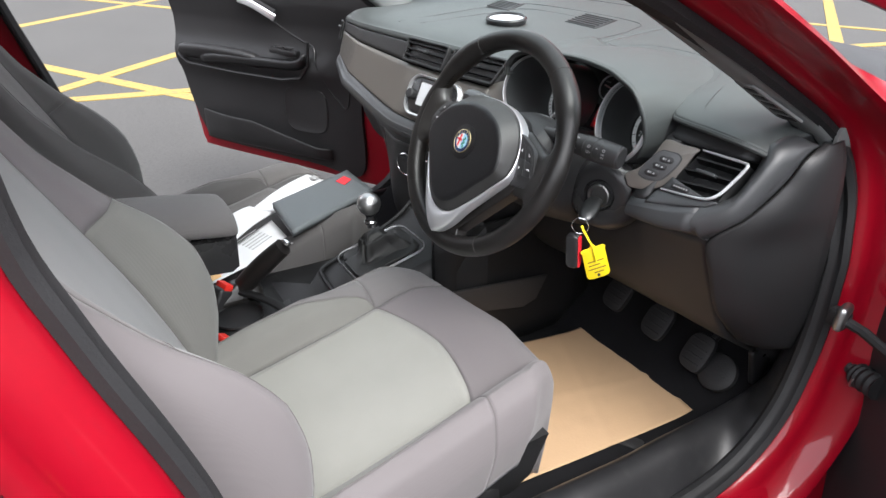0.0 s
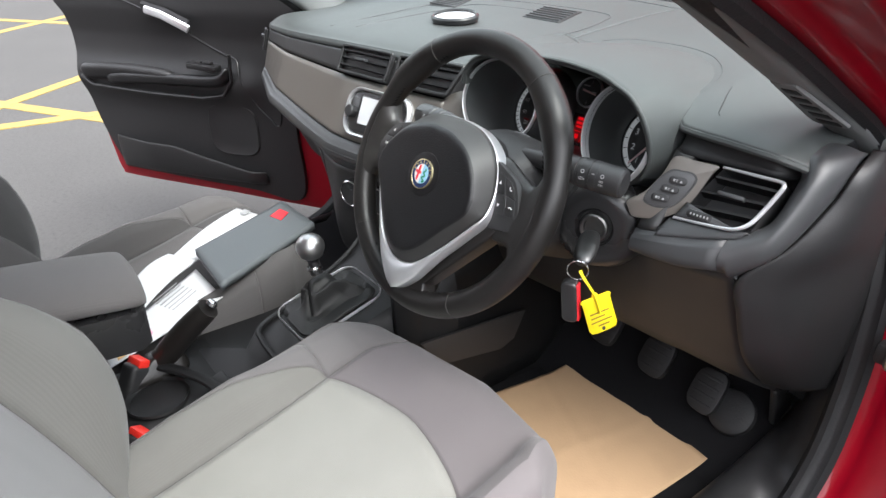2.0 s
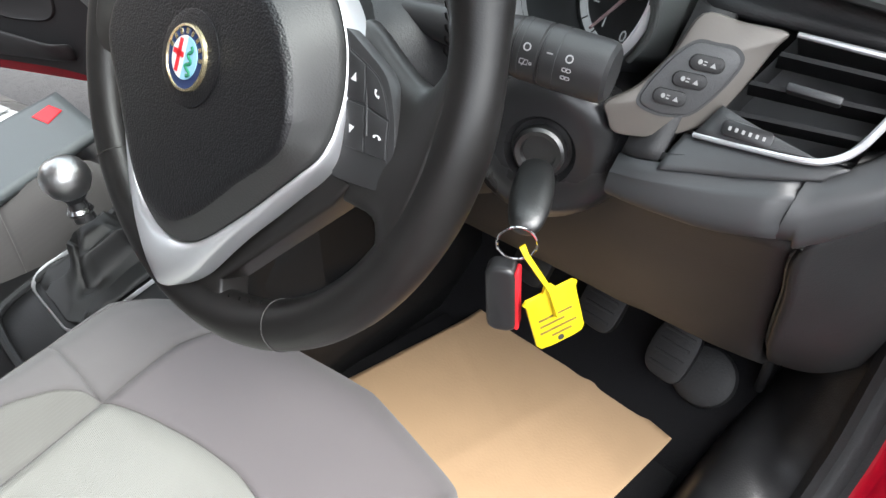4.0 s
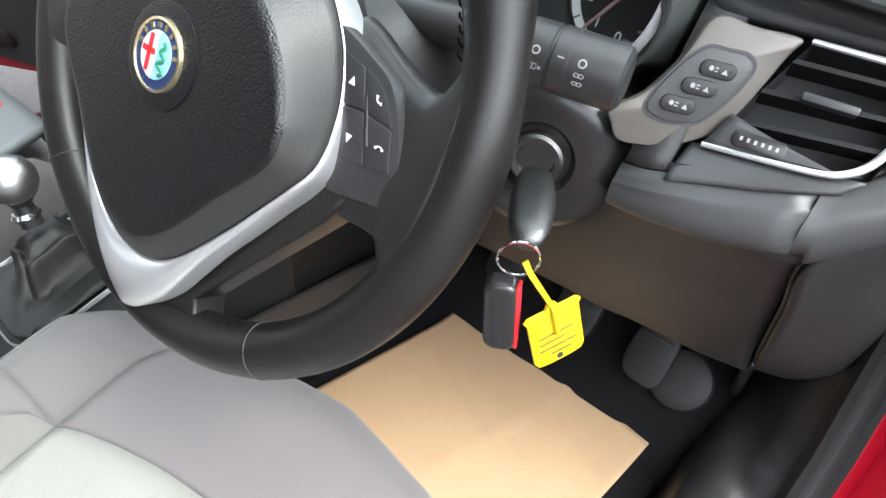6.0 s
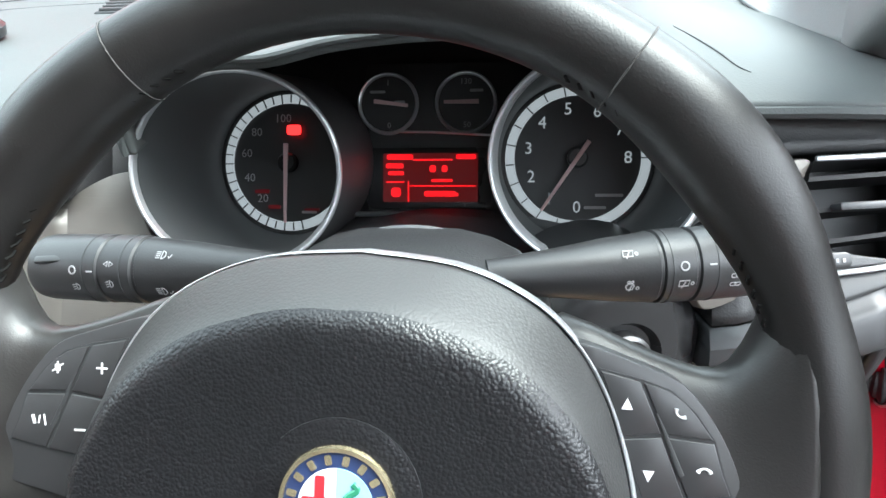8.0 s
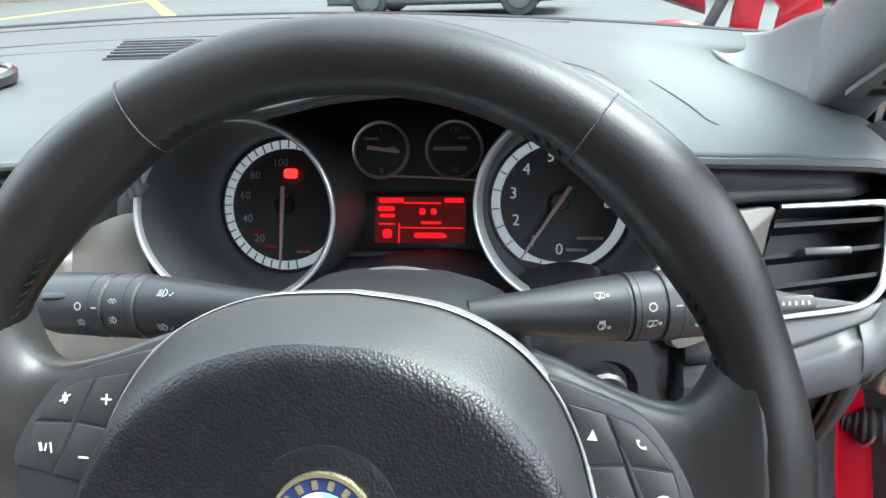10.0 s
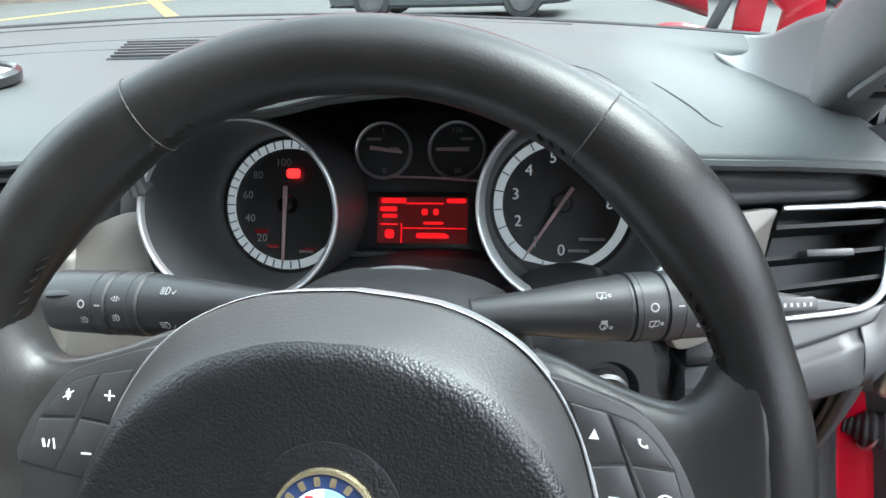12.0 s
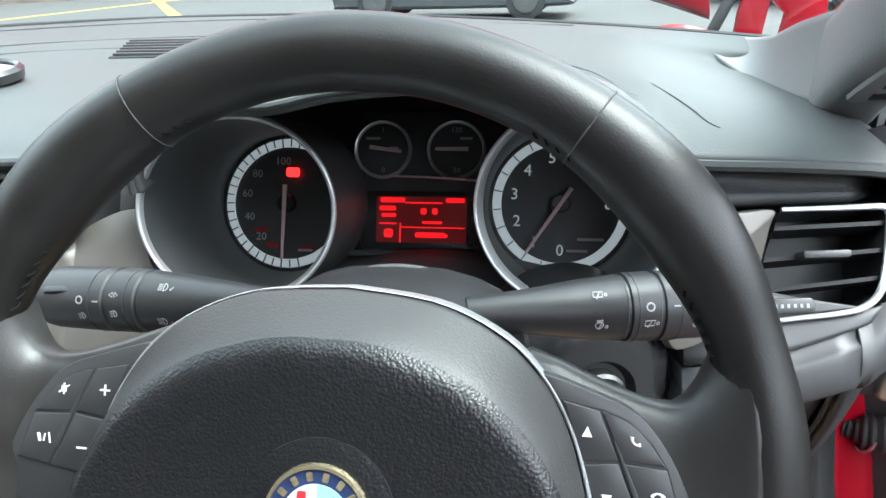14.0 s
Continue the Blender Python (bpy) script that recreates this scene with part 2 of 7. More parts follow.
def thing(name, label, category, m=None, group="", kind=""):
    ob = new(name)
    ob.empty_display_size = 0.05
    ob.matrix_basis = m if m is not None else Matrix.Identity(4)
    INVERSE[ob.name] = ob.matrix_basis.inverted()
    return tagged(ob, label, category, group, kind)


def part(name, bm, material, parent=None, label="", local=False, smooth=True, sub=0, solid=0.0, angle=35):
    """Links a bmesh as one mesh object under a thing or a part of one. solid: thickness against the face normals. local: its corners are in the thing's own frame."""
    root = parent
    while root is not None and root.parent is not None:
        root = root.parent
    if root is not None and not local:
        bm.transform(INVERSE[root.name])
    if not solid:
        bmesh.ops.recalc_face_normals(bm, faces=bm.faces[:])
    me = bpy.data.meshes.new(name)
    bm.to_mesh(me)
    bm.free()
    me.materials.append(material)
    if smooth:
        me.shade_smooth()
        if not sub:
            me.set_sharp_from_angle(angle=radians(angle))
    ob = new(name, me)
    if solid:
        md = ob.modifiers.new("solid", "SOLIDIFY")
        md.thickness, md.offset = abs(solid), (-1 if solid > 0 else 1)
    if sub:
        md = ob.modifiers.new("sub", "SUBSURF")
        md.levels = md.render_levels = sub
    ob.parent = parent
    if label:
        ob["label"] = label
    return ob


def setting(name, bm, material, label, category, **kw):
    return tagged(part(name, bm, material, **kw), label, category, "", "structure")


def smooth_line(points, count, closed=False):
    """count points along a Catmull-Rom curve through the given ones."""
    ps = [Vector(p) for p in points]
    n = len(ps)
    out = []
    spans = n if closed else n - 1
    for i in range(count):
        s = i / count * spans if closed else i / (count - 1) * spans
        k = min(int(s), spans - 1)
        f = s - k
        if closed:
            a, b, c, d = (ps[(k + j) % n] for j in (-1, 0, 1, 2))
        else:
            a, b, c, d = (ps[max(0, min(n - 1, k + j))] for j in (-1, 0, 1, 2))
        out.append(0.5 * (2 * b + (c - a) * f + (2 * a - 5 * b + 4 * c - d) * f * f + (3 * b - a - 3 * c + d) * f ** 3))
    return out


def loft(sections, closed=True, caps=True, ring=False, bm=None):
    """Skin over a row of loops that have the same number of points."""
    bm = bm or bmesh.new()
    rows = [[bm.verts.new(p) for p in s] for s in sections]
    n = len(rows[0])
    pairs = list(zip(rows, rows[1:])) + ([(rows[-1], rows[0])] if ring else [])
    for a, b in pairs:
        for i in range(n if closed else n - 1):
            j = (i + 1) % n
            bm.faces.new((a[i], a[j], b[j], b[i]))
    if caps and closed and not ring:
        bm.faces.new(rows[0][::-1])
        bm.faces.new(rows[-1])
    return bm


def tube(points, radius, n=10, closed=False, bm=None, flat=1.0, up=(0, 0, 1)):
    """A round (or flattened) bar along points; radius may be a function of 0..1."""
    ps = [Vector(p) for p in points]
    m = len(ps)
    loops = []
    for i, p in enumerate(ps):
        a = ps[(i - 1) % m] if closed or i else ps[0]
        b = ps[(i + 1) % m] if closed or i < m - 1 else ps[-1]
        d = (b - a).normalized()
        side = d.cross(Vector(up))
        if side.length < 1e-4:
            side = d.cross(Vector((0, 1, 0.01)))
        side.normalize()
        top = side.cross(d)
        r = radius(i / max(1, m - 1)) if callable(radius) else radius
        loops.append([p + side * (r * math.cos(k * math.tau / n)) + top * (r * flat * math.sin(k * math.tau / n)) for k in range(n)])
    return loft(loops, True, not closed, closed, bm)


def lathe(profile, m, n=32, bm=None, caps=True, arc=math.tau):
    """Turn (radius, height) pairs round the z axis of m."""
    loops = []
    for r, h in profile:
        loops.append([m @ Vector((r * math.cos(k / n * arc), r * math.sin(k / n * arc), h)) for k in range(n if arc == math.tau else n + 1)])
    return loft(loops, arc == math.tau, caps, False, bm)


def plate(outline, thick, m, bevel=0.0, bm=None, steps=2):
    """A flat shape with thickness: the outline lies in m's x-y plane, its front at z = thick."""
    own = bmesh.new()
    vs = [own.verts.new((x, y, 0)) for x, y in outline]
    face = own.faces.new(vs)
    ext = bmesh.ops.extrude_face_region(own, geom=[face])
    top = [e for e in ext["geom"] if isinstance(e, bmesh.types.BMVert)]
    bmesh.ops.translate(own, verts=top, vec=(0, 0, thick))
    if bevel:
        bmesh.ops.recalc_face_normals(own, faces=own.faces[:])
        edges = [e for e in own.edges if all(abs(v.co.z - thick) < 1e-7 for v in e.verts)]
        bmesh.ops.bevel(own, geom=edges, offset=bevel, segments=steps, profile=0.5, affect="EDGES", clamp_overlap=True)
    own.transform(m)
    if bm is None:
        return own
    return merge(bm, own)


def merge(bm, other):
    me = bpy.data.meshes.new("tmp")
    other.to_mesh(me)
    other.free()
    bm.from_mesh(me)
    bpy.data.meshes.remove(me)
    return bm


def box(size, m, bevel=0.003, steps=2, bm=None):
    own = bmesh.new()
    bmesh.ops.create_cube(own, size=1)
    bmesh.ops.scale(own, vec=size, verts=own.verts[:])
    if bevel:
        bmesh.ops.bevel(own, geom=own.edges[:], offset=bevel, segments=steps, profile=0.5, affect="EDGES", clamp_overlap=True)
    own.transform(m)
    return own if bm is None else merge(bm, own)


def sheet(fn, nu, nv, u=(0, 1), v=(0, 1)):
    """A patch of the surface fn(u, v)."""
    bm = bmesh.new()
    g = [[bm.verts.new(fn(u[0] + (u[1] - u[0]) * i / nu, v[0] + (v[1] - v[0]) * j / nv)) for j in range(nv + 1)] for i in range(nu + 1)]
    for i in range(nu):
        for j in range(nv):
            bm.faces.new((g[i][j], g[i + 1][j], g[i + 1][j + 1], g[i][j + 1]))
    return bm


def frame_of(origin, x, z):
    """A pose from an origin, its x axis and (roughly) its z axis."""
    x, z = Vector(x).normalized(), Vector(z)
    y = z.cross(x).normalized()
    z = x.cross(y)
    return Matrix((( x.x, y.x, z.x, origin[0]), (x.y, y.y, z.y, origin[1]), (x.z, y.z, z.z, origin[2]), (0, 0, 0, 1)))


def rounded(w, h, r, n=5):
    """Outline of a rounded rectangle round 0, 0."""
    out = []
    for cx, cy, a in ((w / 2 - r, h / 2 - r, 0), (-w / 2 + r, h / 2 - r, 90), (-w / 2 + r, -h / 2 + r, 180), (w / 2 - r, -h / 2 + r, 270)):
        out += [(cx + r * math.cos(radians(a + 90 * k / n)), cy + r * math.sin(radians(a + 90 * k / n))) for k in range(n + 1)]
    return out


def oval(rx, ry, n=32):
    return [(rx * math.cos(k * math.tau / n), ry * math.sin(k * math.tau / n)) for k in range(n)]


def writing(name, words, size, m, material, parent, local=False):
    """Words in the built-in font, as flat mesh."""
    cu = bpy.data.curves.new(name, "FONT")
    cu.body, cu.size, cu.extrude, cu.resolution_u = words, size, 0.0001, 2
    cu.align_x, cu.align_y = "CENTER", "CENTER"
    tmp = bpy.data.objects.new(name, cu)
    scene.collection.objects.link(tmp)
    me = bpy.data.meshes.new_from_object(tmp.evaluated_get(bpy.context.evaluated_depsgraph_get()))
    bpy.data.objects.remove(tmp)
    bm = bmesh.new()
    bm.from_mesh(me)
    bpy.data.meshes.remove(me)
    bm.transform(m)
    return part(name, bm, material, parent, local=local, smooth=False)

# ---------------------------------------------------------------- ground
def ground_patch():
    bm = bmesh.new()
    rings = [0.0, 3, 6, 12, 25, 60, 150, 500, 1500]
    loops = [[Vector((r * math.cos(k * math.tau / 48), r * math.sin(k * math.tau / 48), 0)) for k in range(48)] for r in rings[1:]]
    loft(loops, True, False, False, bm)
    bm.verts.ensure_lookup_table()
    bm.faces.new([bm.verts[k] for k in range(48)])
    return bm


setting("ground", ground_patch(), ASPHALT, "grey tarmac car park surface with worn yellow hatching", "ground", smooth=False)


def boundary():
    """An unseen plain wall all round, with a coping, added to block low sky light."""
    loops = []
    for r, h in ((24.0, 0.0), (24.0, 6.4), (23.9, 6.4), (23.9, 6.6), (24.5, 6.6), (24.5, 0.0)):
        loops.append([Vector((r * math.cos(k * math.tau / 40), 4 + r * math.sin(k * math.tau / 40), h)) for k in range(40)])
    return loft(loops, True, False)


setting("sky_blocker_wall", boundary(), WALL, "unseen plain wall added round the car park to block low sky", "wall", smooth=False)


def road_line(a, b, width, top):
    a, b = Vector((*a, 0)), Vector((*b, 0))
    d = (b - a).normalized()
    s = Vector((-d.y, d.x, 0)) * width / 2
    bm = bmesh.new()
    lo = [bm.verts.new(p) for p in (a - s, b - s, b + s, a + s)]
    hi = [bm.verts.new(v.co + Vector((0, 0, top))) for v in lo]
    bm.faces.new(hi)
    for i in range(4):
        bm.faces.new((lo[i], lo[(i + 1) % 4], hi[(i + 1) % 4], hi[i]))
    return tagged(part("road_line", bm, YELLOW_LINE, smooth=False), "worn yellow painted hatching line on tarmac", "road marking", "yellow hatching lines", "structure")


for n, (a, b, w) in enumerate((((-5.75, -1.4), (-9.1, 2.35), 0.12), ((-10.2, -1.4), (-6.6, 1.35), 0.12), ((-6.2, -1.4), (-3.0, 0.48), 0.11), ((-3.0, -1.45), (-5.9, 1.95), 0.11),
                ((-3.75, -1.6), (-3.2, 2.4), 0.11), ((-6.4, 12.6), (-1.3, 4.47), 0.13), ((-5.0, 6.15), (-1.2, 8.7), 0.12), ((-2.6, 5.2), (-1.9, 8.6), 0.12),
                ((-5.3, 4.2), (-6.6, 9.9), 0.12), ((-12.0, 12.0), (-10.6, 21.4), 0.25), ((-12.6, 22.6), (-6.6, 13.0), 0.28), ((-5.0, 20.5), (-3.0, 15.0), 0.3))):
    road_line(a, b, w, 0.003 + 0.0007 * n)

# ---------------------------------------------------------------- car shell
car = thing("hatchback", "bright red five-door hatchback, front doors and bonnet open", "car")
RIM = [(-0.615, 1.05), (-0.592, 0.95), (-0.552, 0.82), (-0.525, 0.72), (-0.50, 0.58), (-0.47, 0.42), (-0.41, 0.34), (-0.25, 0.315), (0.0, 0.30), (0.2, 0.285), (0.33, 0.298),
       (0.425, 0.355), (0.478, 0.46), (0.488, 0.585), (0.472, 0.72), (0.410, 0.862), (0.31, 0.962), (0.13, 1.056), (-0.007, 1.119), (-0.12, 1.166), (-0.30, 1.235), (-0.46, 1.288), (-0.56, 1.292), (-0.615, 1.22)]


RIM_NEAR = [(-0.618, 1.036), (-0.593, 0.939), (-0.552, 0.827), (-0.528, 0.748), (-0.505, 0.629), (-0.48, 0.497), (-0.426, 0.425), (-0.281, 0.402), (-0.055, 0.389), (0.126, 0.375), (0.243, 0.387), (0.329, 0.438), (0.382, 0.53), (0.409, 0.633), (0.413, 0.748), (0.411, 0.862), (0.352, 0.95), (0.188, 1.042), (0.046, 1.109), (-0.072, 1.16), (-0.275, 1.236), (-0.451, 1.293), (-0.559, 1.297), (-0.619, 1.22)]
SIDE_LINE = [(0.3, 0.785), (0.5, 0.785), (0.75, 0.768), (0.9, 0.735), (1.0, 0.712), (1.14, 0.702), (1.3, 0.65)]


def lean(z, side=1):
    """How far the body side leans in towards the roof, from 0.744 m off the middle of the car."""
    if side < 0:
        return max(0.0, z - 1.16) * 0.42
    return 0.744 - float(np.interp(z, [p[0] for p in SIDE_LINE], [p[1] for p in SIDE_LINE]))


def aperture(side):
    """The frame round one door opening: a rubber seal, a stepped red flange and the outer skin."""
    loop = smooth_line([(0, y, z) for y, z in (RIM_NEAR if side > 0 else RIM)], 120, True)
    seal, flange = [], []
    m = len(loop)
    for i, p in enumerate(loop):
        d = (loop[(i + 1) % m] - loop[i - 1]).normalized()
        out = Vector((0, d.z, -d.y))
        mid = Vector((0, -0.06, 0.75))
        if out.dot(p - mid) < 0:
            out = -out
        x0 = -lean(p.z, side)
        up = max(0.0, min(1.0, (p.z - 0.80) / 0.12)) * max(0.0, min(1.0, (p.y + 0.45) / 0.1))
        sec = lambda pairs: [Vector((side * (x0 + x), p.y + out.y * o, p.z + out.z * o)) for x, o in pairs]
        seal.append(sec([(0.705, -0.004), (0.712, -0.014), (0.720, -0.016), (0.726, -0.011), (0.730, -0.010), (0.738, -0.013), (0.745, -0.006), (0.742, 0.004), (0.72, 0.008), (0.706, 0.002)]))
        wide = 0.062 - 0.028 * up
        flange.append(sec([(0.735, 0.004), (0.738, 0.003), (0.755, 0.010), (0.761, 0.024 - 0.008 * up), (0.768, 0.040 - 0.018 * up), (0.797, 0.046 - 0.022 * up), (0.81, 0.052 - 0.026 * up), (0.815, wide - 0.004 * up), (0.79, wide + 0.012), (0.735, wide + 0.012)]))
    part("door_seal", loft(seal, True, False, True), RUBBER, car, "black rubber door seal")
    part("door_frame", loft(flange, True, False, True), RED, car, "red painted door opening flange", angle=70)


aperture(1)
aperture(-1)


def rear_quarter(side):
    """The shut rear door behind the B pillar."""
    def skin(u, v):
        y = -0.64 - 1.0 * u
        z = 0.30 + 0.66 * v
        bulge = 0.06 * math.sin(math.pi * min(1, v * 0.95 + 0.1)) + 0.012 * math.exp(-((z - 0.80) / 0.03) ** 2)
        return Vector((side * ((0.85 if side > 0 else 0.815) + bulge - 0.02 * u), y, z))
    part("rear_door", sheet(skin, 40, 60), RED, car, "shut red rear door", solid=-0.02 * side)
    def glass(u, v):
        return Vector((side * (0.80 - 0.16 * v), -0.66 - 0.9 * u, 0.97 + 0.36 * v))
    g = part("rear_window", sheet(glass, 4, 4), REAR_GLASS, car, "rear side window with a dark tint added to cut light")
    g.visible_shadow = False
    part("b_pillar_trim", loft([[Vector((side * x, y, z)) for x, y in ((0.62 - lean(z, side), -0.76 - yo), (0.665 - lean(z, side), -0.645 - yo), (0.70 - lean(z, side), -0.635 - yo), (0.72 - lean(z, side), -0.72 - yo))] for z, yo in ((0.34, -0.12), (0.6, -0.09), (0.8, -0.02), (1.0, 0.03), (1.27, 0.05))]), HARD, car, "dark plastic B pillar trim")


rear_quarter(1)
rear_quarter(-1)


def roof(u, v):
    x = (u - 0.5) * 1.24
    y = -0.13 - 1.85 * v - 0.13 * (2 * u - 1) ** 2 * (1 - v)
    return Vector((x, y, 1.30 + 0.10 * math.sin(math.pi * (0.12 + 0.7 * v)) + 0.05 * (1 - (2 * u - 1) ** 2)))


part("roof", sheet(roof, 16, 20), RED, car, "red roof", solid=0.02)
part("headliner", sheet(lambda u, v: roof(u, v) - Vector((0, 0, 0.012)), 16, 20), HEADLINER, car, "pale cloth headliner", solid=0.008)


# the rear of the cabin, behind the camera
part("rear_bench", sheet(lambda u, v: Vector((-0.68 + 1.36 * u, -1.20 - 0.45 * v ** 0.6, 0.42 + 0.62 * max(0.0, v - 0.25) / 0.75)), 12, 12), SHADE_CLOTH, car, "dark cloth rear bench", solid=0.04)
part("rear_panel", sheet(lambda u, v: Vector((-0.72 + 1.44 * u, -1.72 - 0.06 * math.sin(math.pi * u), 0.30 + 0.76 * v)), 8, 8), HARD, car, "dark trim behind the rear bench", solid=0.03)
part("rear_floor", sheet(lambda u, v: Vector((-0.70 + 1.40 * u, -1.75 + 0.78 * v, 0.33)), 6, 6), CARPET, car, "black carpeted rear floor", solid=0.02)


# Unseen tailgate, its window and pillars, added to block light from behind.
part("tailgate", sheet(lambda u, v: Vector(((u - 0.5) * (1.44 - 0.2 * v), -1.82 - 0.10 * math.sin(math.pi * u) - 0.12 * (1 - v), 0.55 + 0.80 * v)), 10, 12, (0, 1), (0, 0.62)), RED, car, "unseen red tailgate added to block light from behind", solid=0.03)
part("tailgate_window", sheet(lambda u, v: Vector(((u - 0.5) * (1.30 - 0.2 * v), -1.84 - 0.08 * math.sin(math.pi * u) - 0.04 * (1 - v), 1.03 + 0.33 * v)), 10, 6), REAR_GLASS, car, "unseen tailgate window with a dark tint to cut light").visible_shadow = False
for side in (-1, 1):
    part("rear_pillar", loft([[Vector((side * x, y, z)) for x, y in ((0.80 - w, -1.52 - f), (0.76 - w, -1.50 - f), (0.62 - w, -1.84), (0.68 - w, -1.88))] for z, w, f in ((0.92, 0.0, 0.0), (1.15, 0.06, 0.05), (1.37, 0.14, 0.12))]), HARD, car, "unseen dark rear roof pillar added to block light")


def screen(u, v):
    """The windscreen, from the scuttle up to the roof's front edge."""
    s = 2 * u - 1
    x = s * (0.71 - 0.12 * v)
    y = 0.78 - 0.91 * v - s * s * (0.32 - 0.17 * v)
    z = 0.995 + 0.335 * v - s * s * (0.010 + 0.06 * v)
    return Vector((x, y, z))


ws = part("windscreen", sheet(screen, 28, 16), WINDSCREEN, car, "clear windscreen glass")
ws.visible_shadow = False
part("windscreen_edge", tube([screen(k / 40, 0.0) + Vector((0, 0.004, -0.004)) for k in range(41)], 0.005, 8), RUBBER, car)


def pillar(side):
    """The red windscreen pillar between glass and door opening, and its inner trim."""
    red, trim = [], []
    for j in range(17):
        f = j / 16
        g = screen(1, f)
        low = max(0.0, 1 - f / 0.3)
        y = 0.44 - 0.72 * f
        z = 1.060 - 0.515 * (y - 0.119) - 0.03 * max(0.0, (y - 0.30) / 0.14)
        o = Vector((0.800 - lean(z + 0.03, side), y + 0.035, z + 0.034))
        n = Vector((0.690 - lean(z, side), y, z - 0.005))
        red.append([g + Vector((-0.004, 0.006, 0.006)), g + Vector((0.012, 0.012, 0.012)), g.lerp(o, 0.45) + Vector((0.0, 0.012, 0.016)), g.lerp(o, 0.8) + Vector((0.0, 0.008, 0.012)), o, o + Vector((-0.012, -0.002, -0.004)), g.lerp(o, 0.45) + Vector((0, 0.002, 0.002)), g + Vector((-0.004, 0.002, 0.001))])
        trim.append([g + Vector((-0.024 + 0.012 * low, 0.0, -0.002)), g + Vector((-0.034 + 0.020 * low, -0.02 + 0.006 * low, -0.014)), n.lerp(g, 0.55) + Vector((-0.022 + 0.012 * low, -0.018 + 0.008 * low, -0.004)), n + Vector((-0.006, 0.0, 0.012)), n, n + Vector((0.045, 0.0, 0.0)), n + Vector((0.05, 0.0, 0.02)), g + Vector((0.0, -0.01, -0.008))])
    # the trim's foot sweeps inwards along the glass and sinks into the pad
    first, foot = trim[0], []
    for k, drop in ((0.90, 0.020), (0.945, 0.010), (0.975, 0.002)):
        g = screen(k, 0)
        shift = g - screen(1, 0)
        foot.append([p + shift * (0.85 if i in (0, 1, 7) else 0.55) - Vector((0, 0.002, drop)) for i, p in enumerate(first)])
    trim = foot + trim
    flip = lambda rows: [[Vector((side * p.x, p.y, p.z)) for p in r] for r in rows]
    part("a_pillar", loft(flip(red)), RED, car, "red windscreen pillar", angle=60)
    part("pillar_trim", loft(flip(trim)), PILLAR_TRIM, car, "grey moulded windscreen pillar trim", sub=1)


pillar(-1)
pillar(1)

# the driver's pillar trim runs out along the glass in a smooth foot on the pad
FOOT_LOW = [(0.606, 0.514, 0.9805), (0.624, 0.485, 0.9745), (0.636, 0.465, 0.9650), (0.649, 0.444, 0.9550), (0.656, 0.422, 0.9525), (0.662, 0.390, 0.9520), (0.669, 0.345, 0.9530)]
FOOT_TOP = [(0.612, 0.522, 0.9835), (0.640, 0.512, 0.9835), (0.661, 0.490, 0.9850), (0.671, 0.460, 0.9900), (0.672, 0.434, 0.9975), (0.672, 0.398, 1.0080), (0.676, 0.350, 1.0200)]


def pillar_foot(u, v):
    a, b = smooth_line(FOOT_LOW, 41)[round(u * 40)], smooth_line(FOOT_TOP, 41)[round(u * 40)]
    return a.lerp(b, v) + Vector((0.4, 0.5, -0.6)) * (0.10 * (b - a).length * math.sin(math.pi * v))


part("pillar_foot", sheet(pillar_foot, 40, 12), PILLAR_TRIM, car, "grey foot of the pillar trim on the pad", solid=0.004)

# scuttle, wings and the raised bonnet
part("scuttle", sheet(lambda u, v: screen(u, 0) + Vector((0, 0.02 + 0.14 * v, -0.034 - 0.05 * v * v)), 24, 6), HARD, car, "black plastic scuttle panel", solid=0.02)


def bonnet(u, v):
    s = 2 * u - 1
    y = 0.985 - 0.17 * s * s + 0.55 * v
    return Vector((s * (0.70 - 0.03 * v), y, 1.085 - 0.075 * abs(s) ** 2.5 + 0.66 * v + 0.06 * math.sin(math.pi * v) - 0.03 * s * s))


part("bonnet", sheet(bonnet, 24, 16), RED, car, "raised red bonnet", solid=0.02)
# hinge, gas strut and red bay edges behind the driver's corner of the glass
BAY = Matrix(((1, 0, 0, 0), (0, 0, -1, 0.745), (0, 1, 0, 0), (0, 0, 0, 1)))
part("bonnet_hinge", plate([(0.712, 0.90), (0.752, 0.90), (0.750, 0.960), (0.758, 1.040), (0.728, 1.045), (0.716, 0.985)], 0.008, BAY, 0.002), RED, car, "red bonnet hinge arm")
part("wing_corner", plate([(0.757, 0.90), (0.83, 0.90), (0.822, 1.000), (0.80, 1.040), (0.755, 1.030), (0.758, 0.998), (0.774, 0.984), (0.770, 0.95)], 0.012, BAY, 0.003), RED, car, "red rear corner of the wing")
part("gas_strut", tube([(0.672, 0.742, 0.92), (0.690, 0.742, 0.968), (0.706, 0.745, 1.003), (0.730, 0.760, 1.06)], 0.0075, 12), HARD, car, "dark gas strut")
part("bay_edge", tube(smooth_line([(0.590, 0.742, 0.950), (0.62, 0.742, 0.962), (0.65, 0.742, 0.964), (0.685, 0.742, 0.956)], 20), 0.009, 10), RED, car, "red edge of the engine bay")
for side in (-1, 1):
    def wing(u, v, side=side):
        return Vector((side * (0.74 + 0.14 * math.sin(v * 1.5)), 0.62 + 1.3 * u, 0.925 - 0.12 * u * u - 0.5 * v * v))
    part("front_wing", sheet(wing, 16, 12), RED, car, "red front wing", solid=-0.015 * side)
part("engine_cover", box((0.75, 0.55, 0.10), pose(0, 1.45, 0.78), 0.03, 3), HARD, car, "black plastic engine cover")

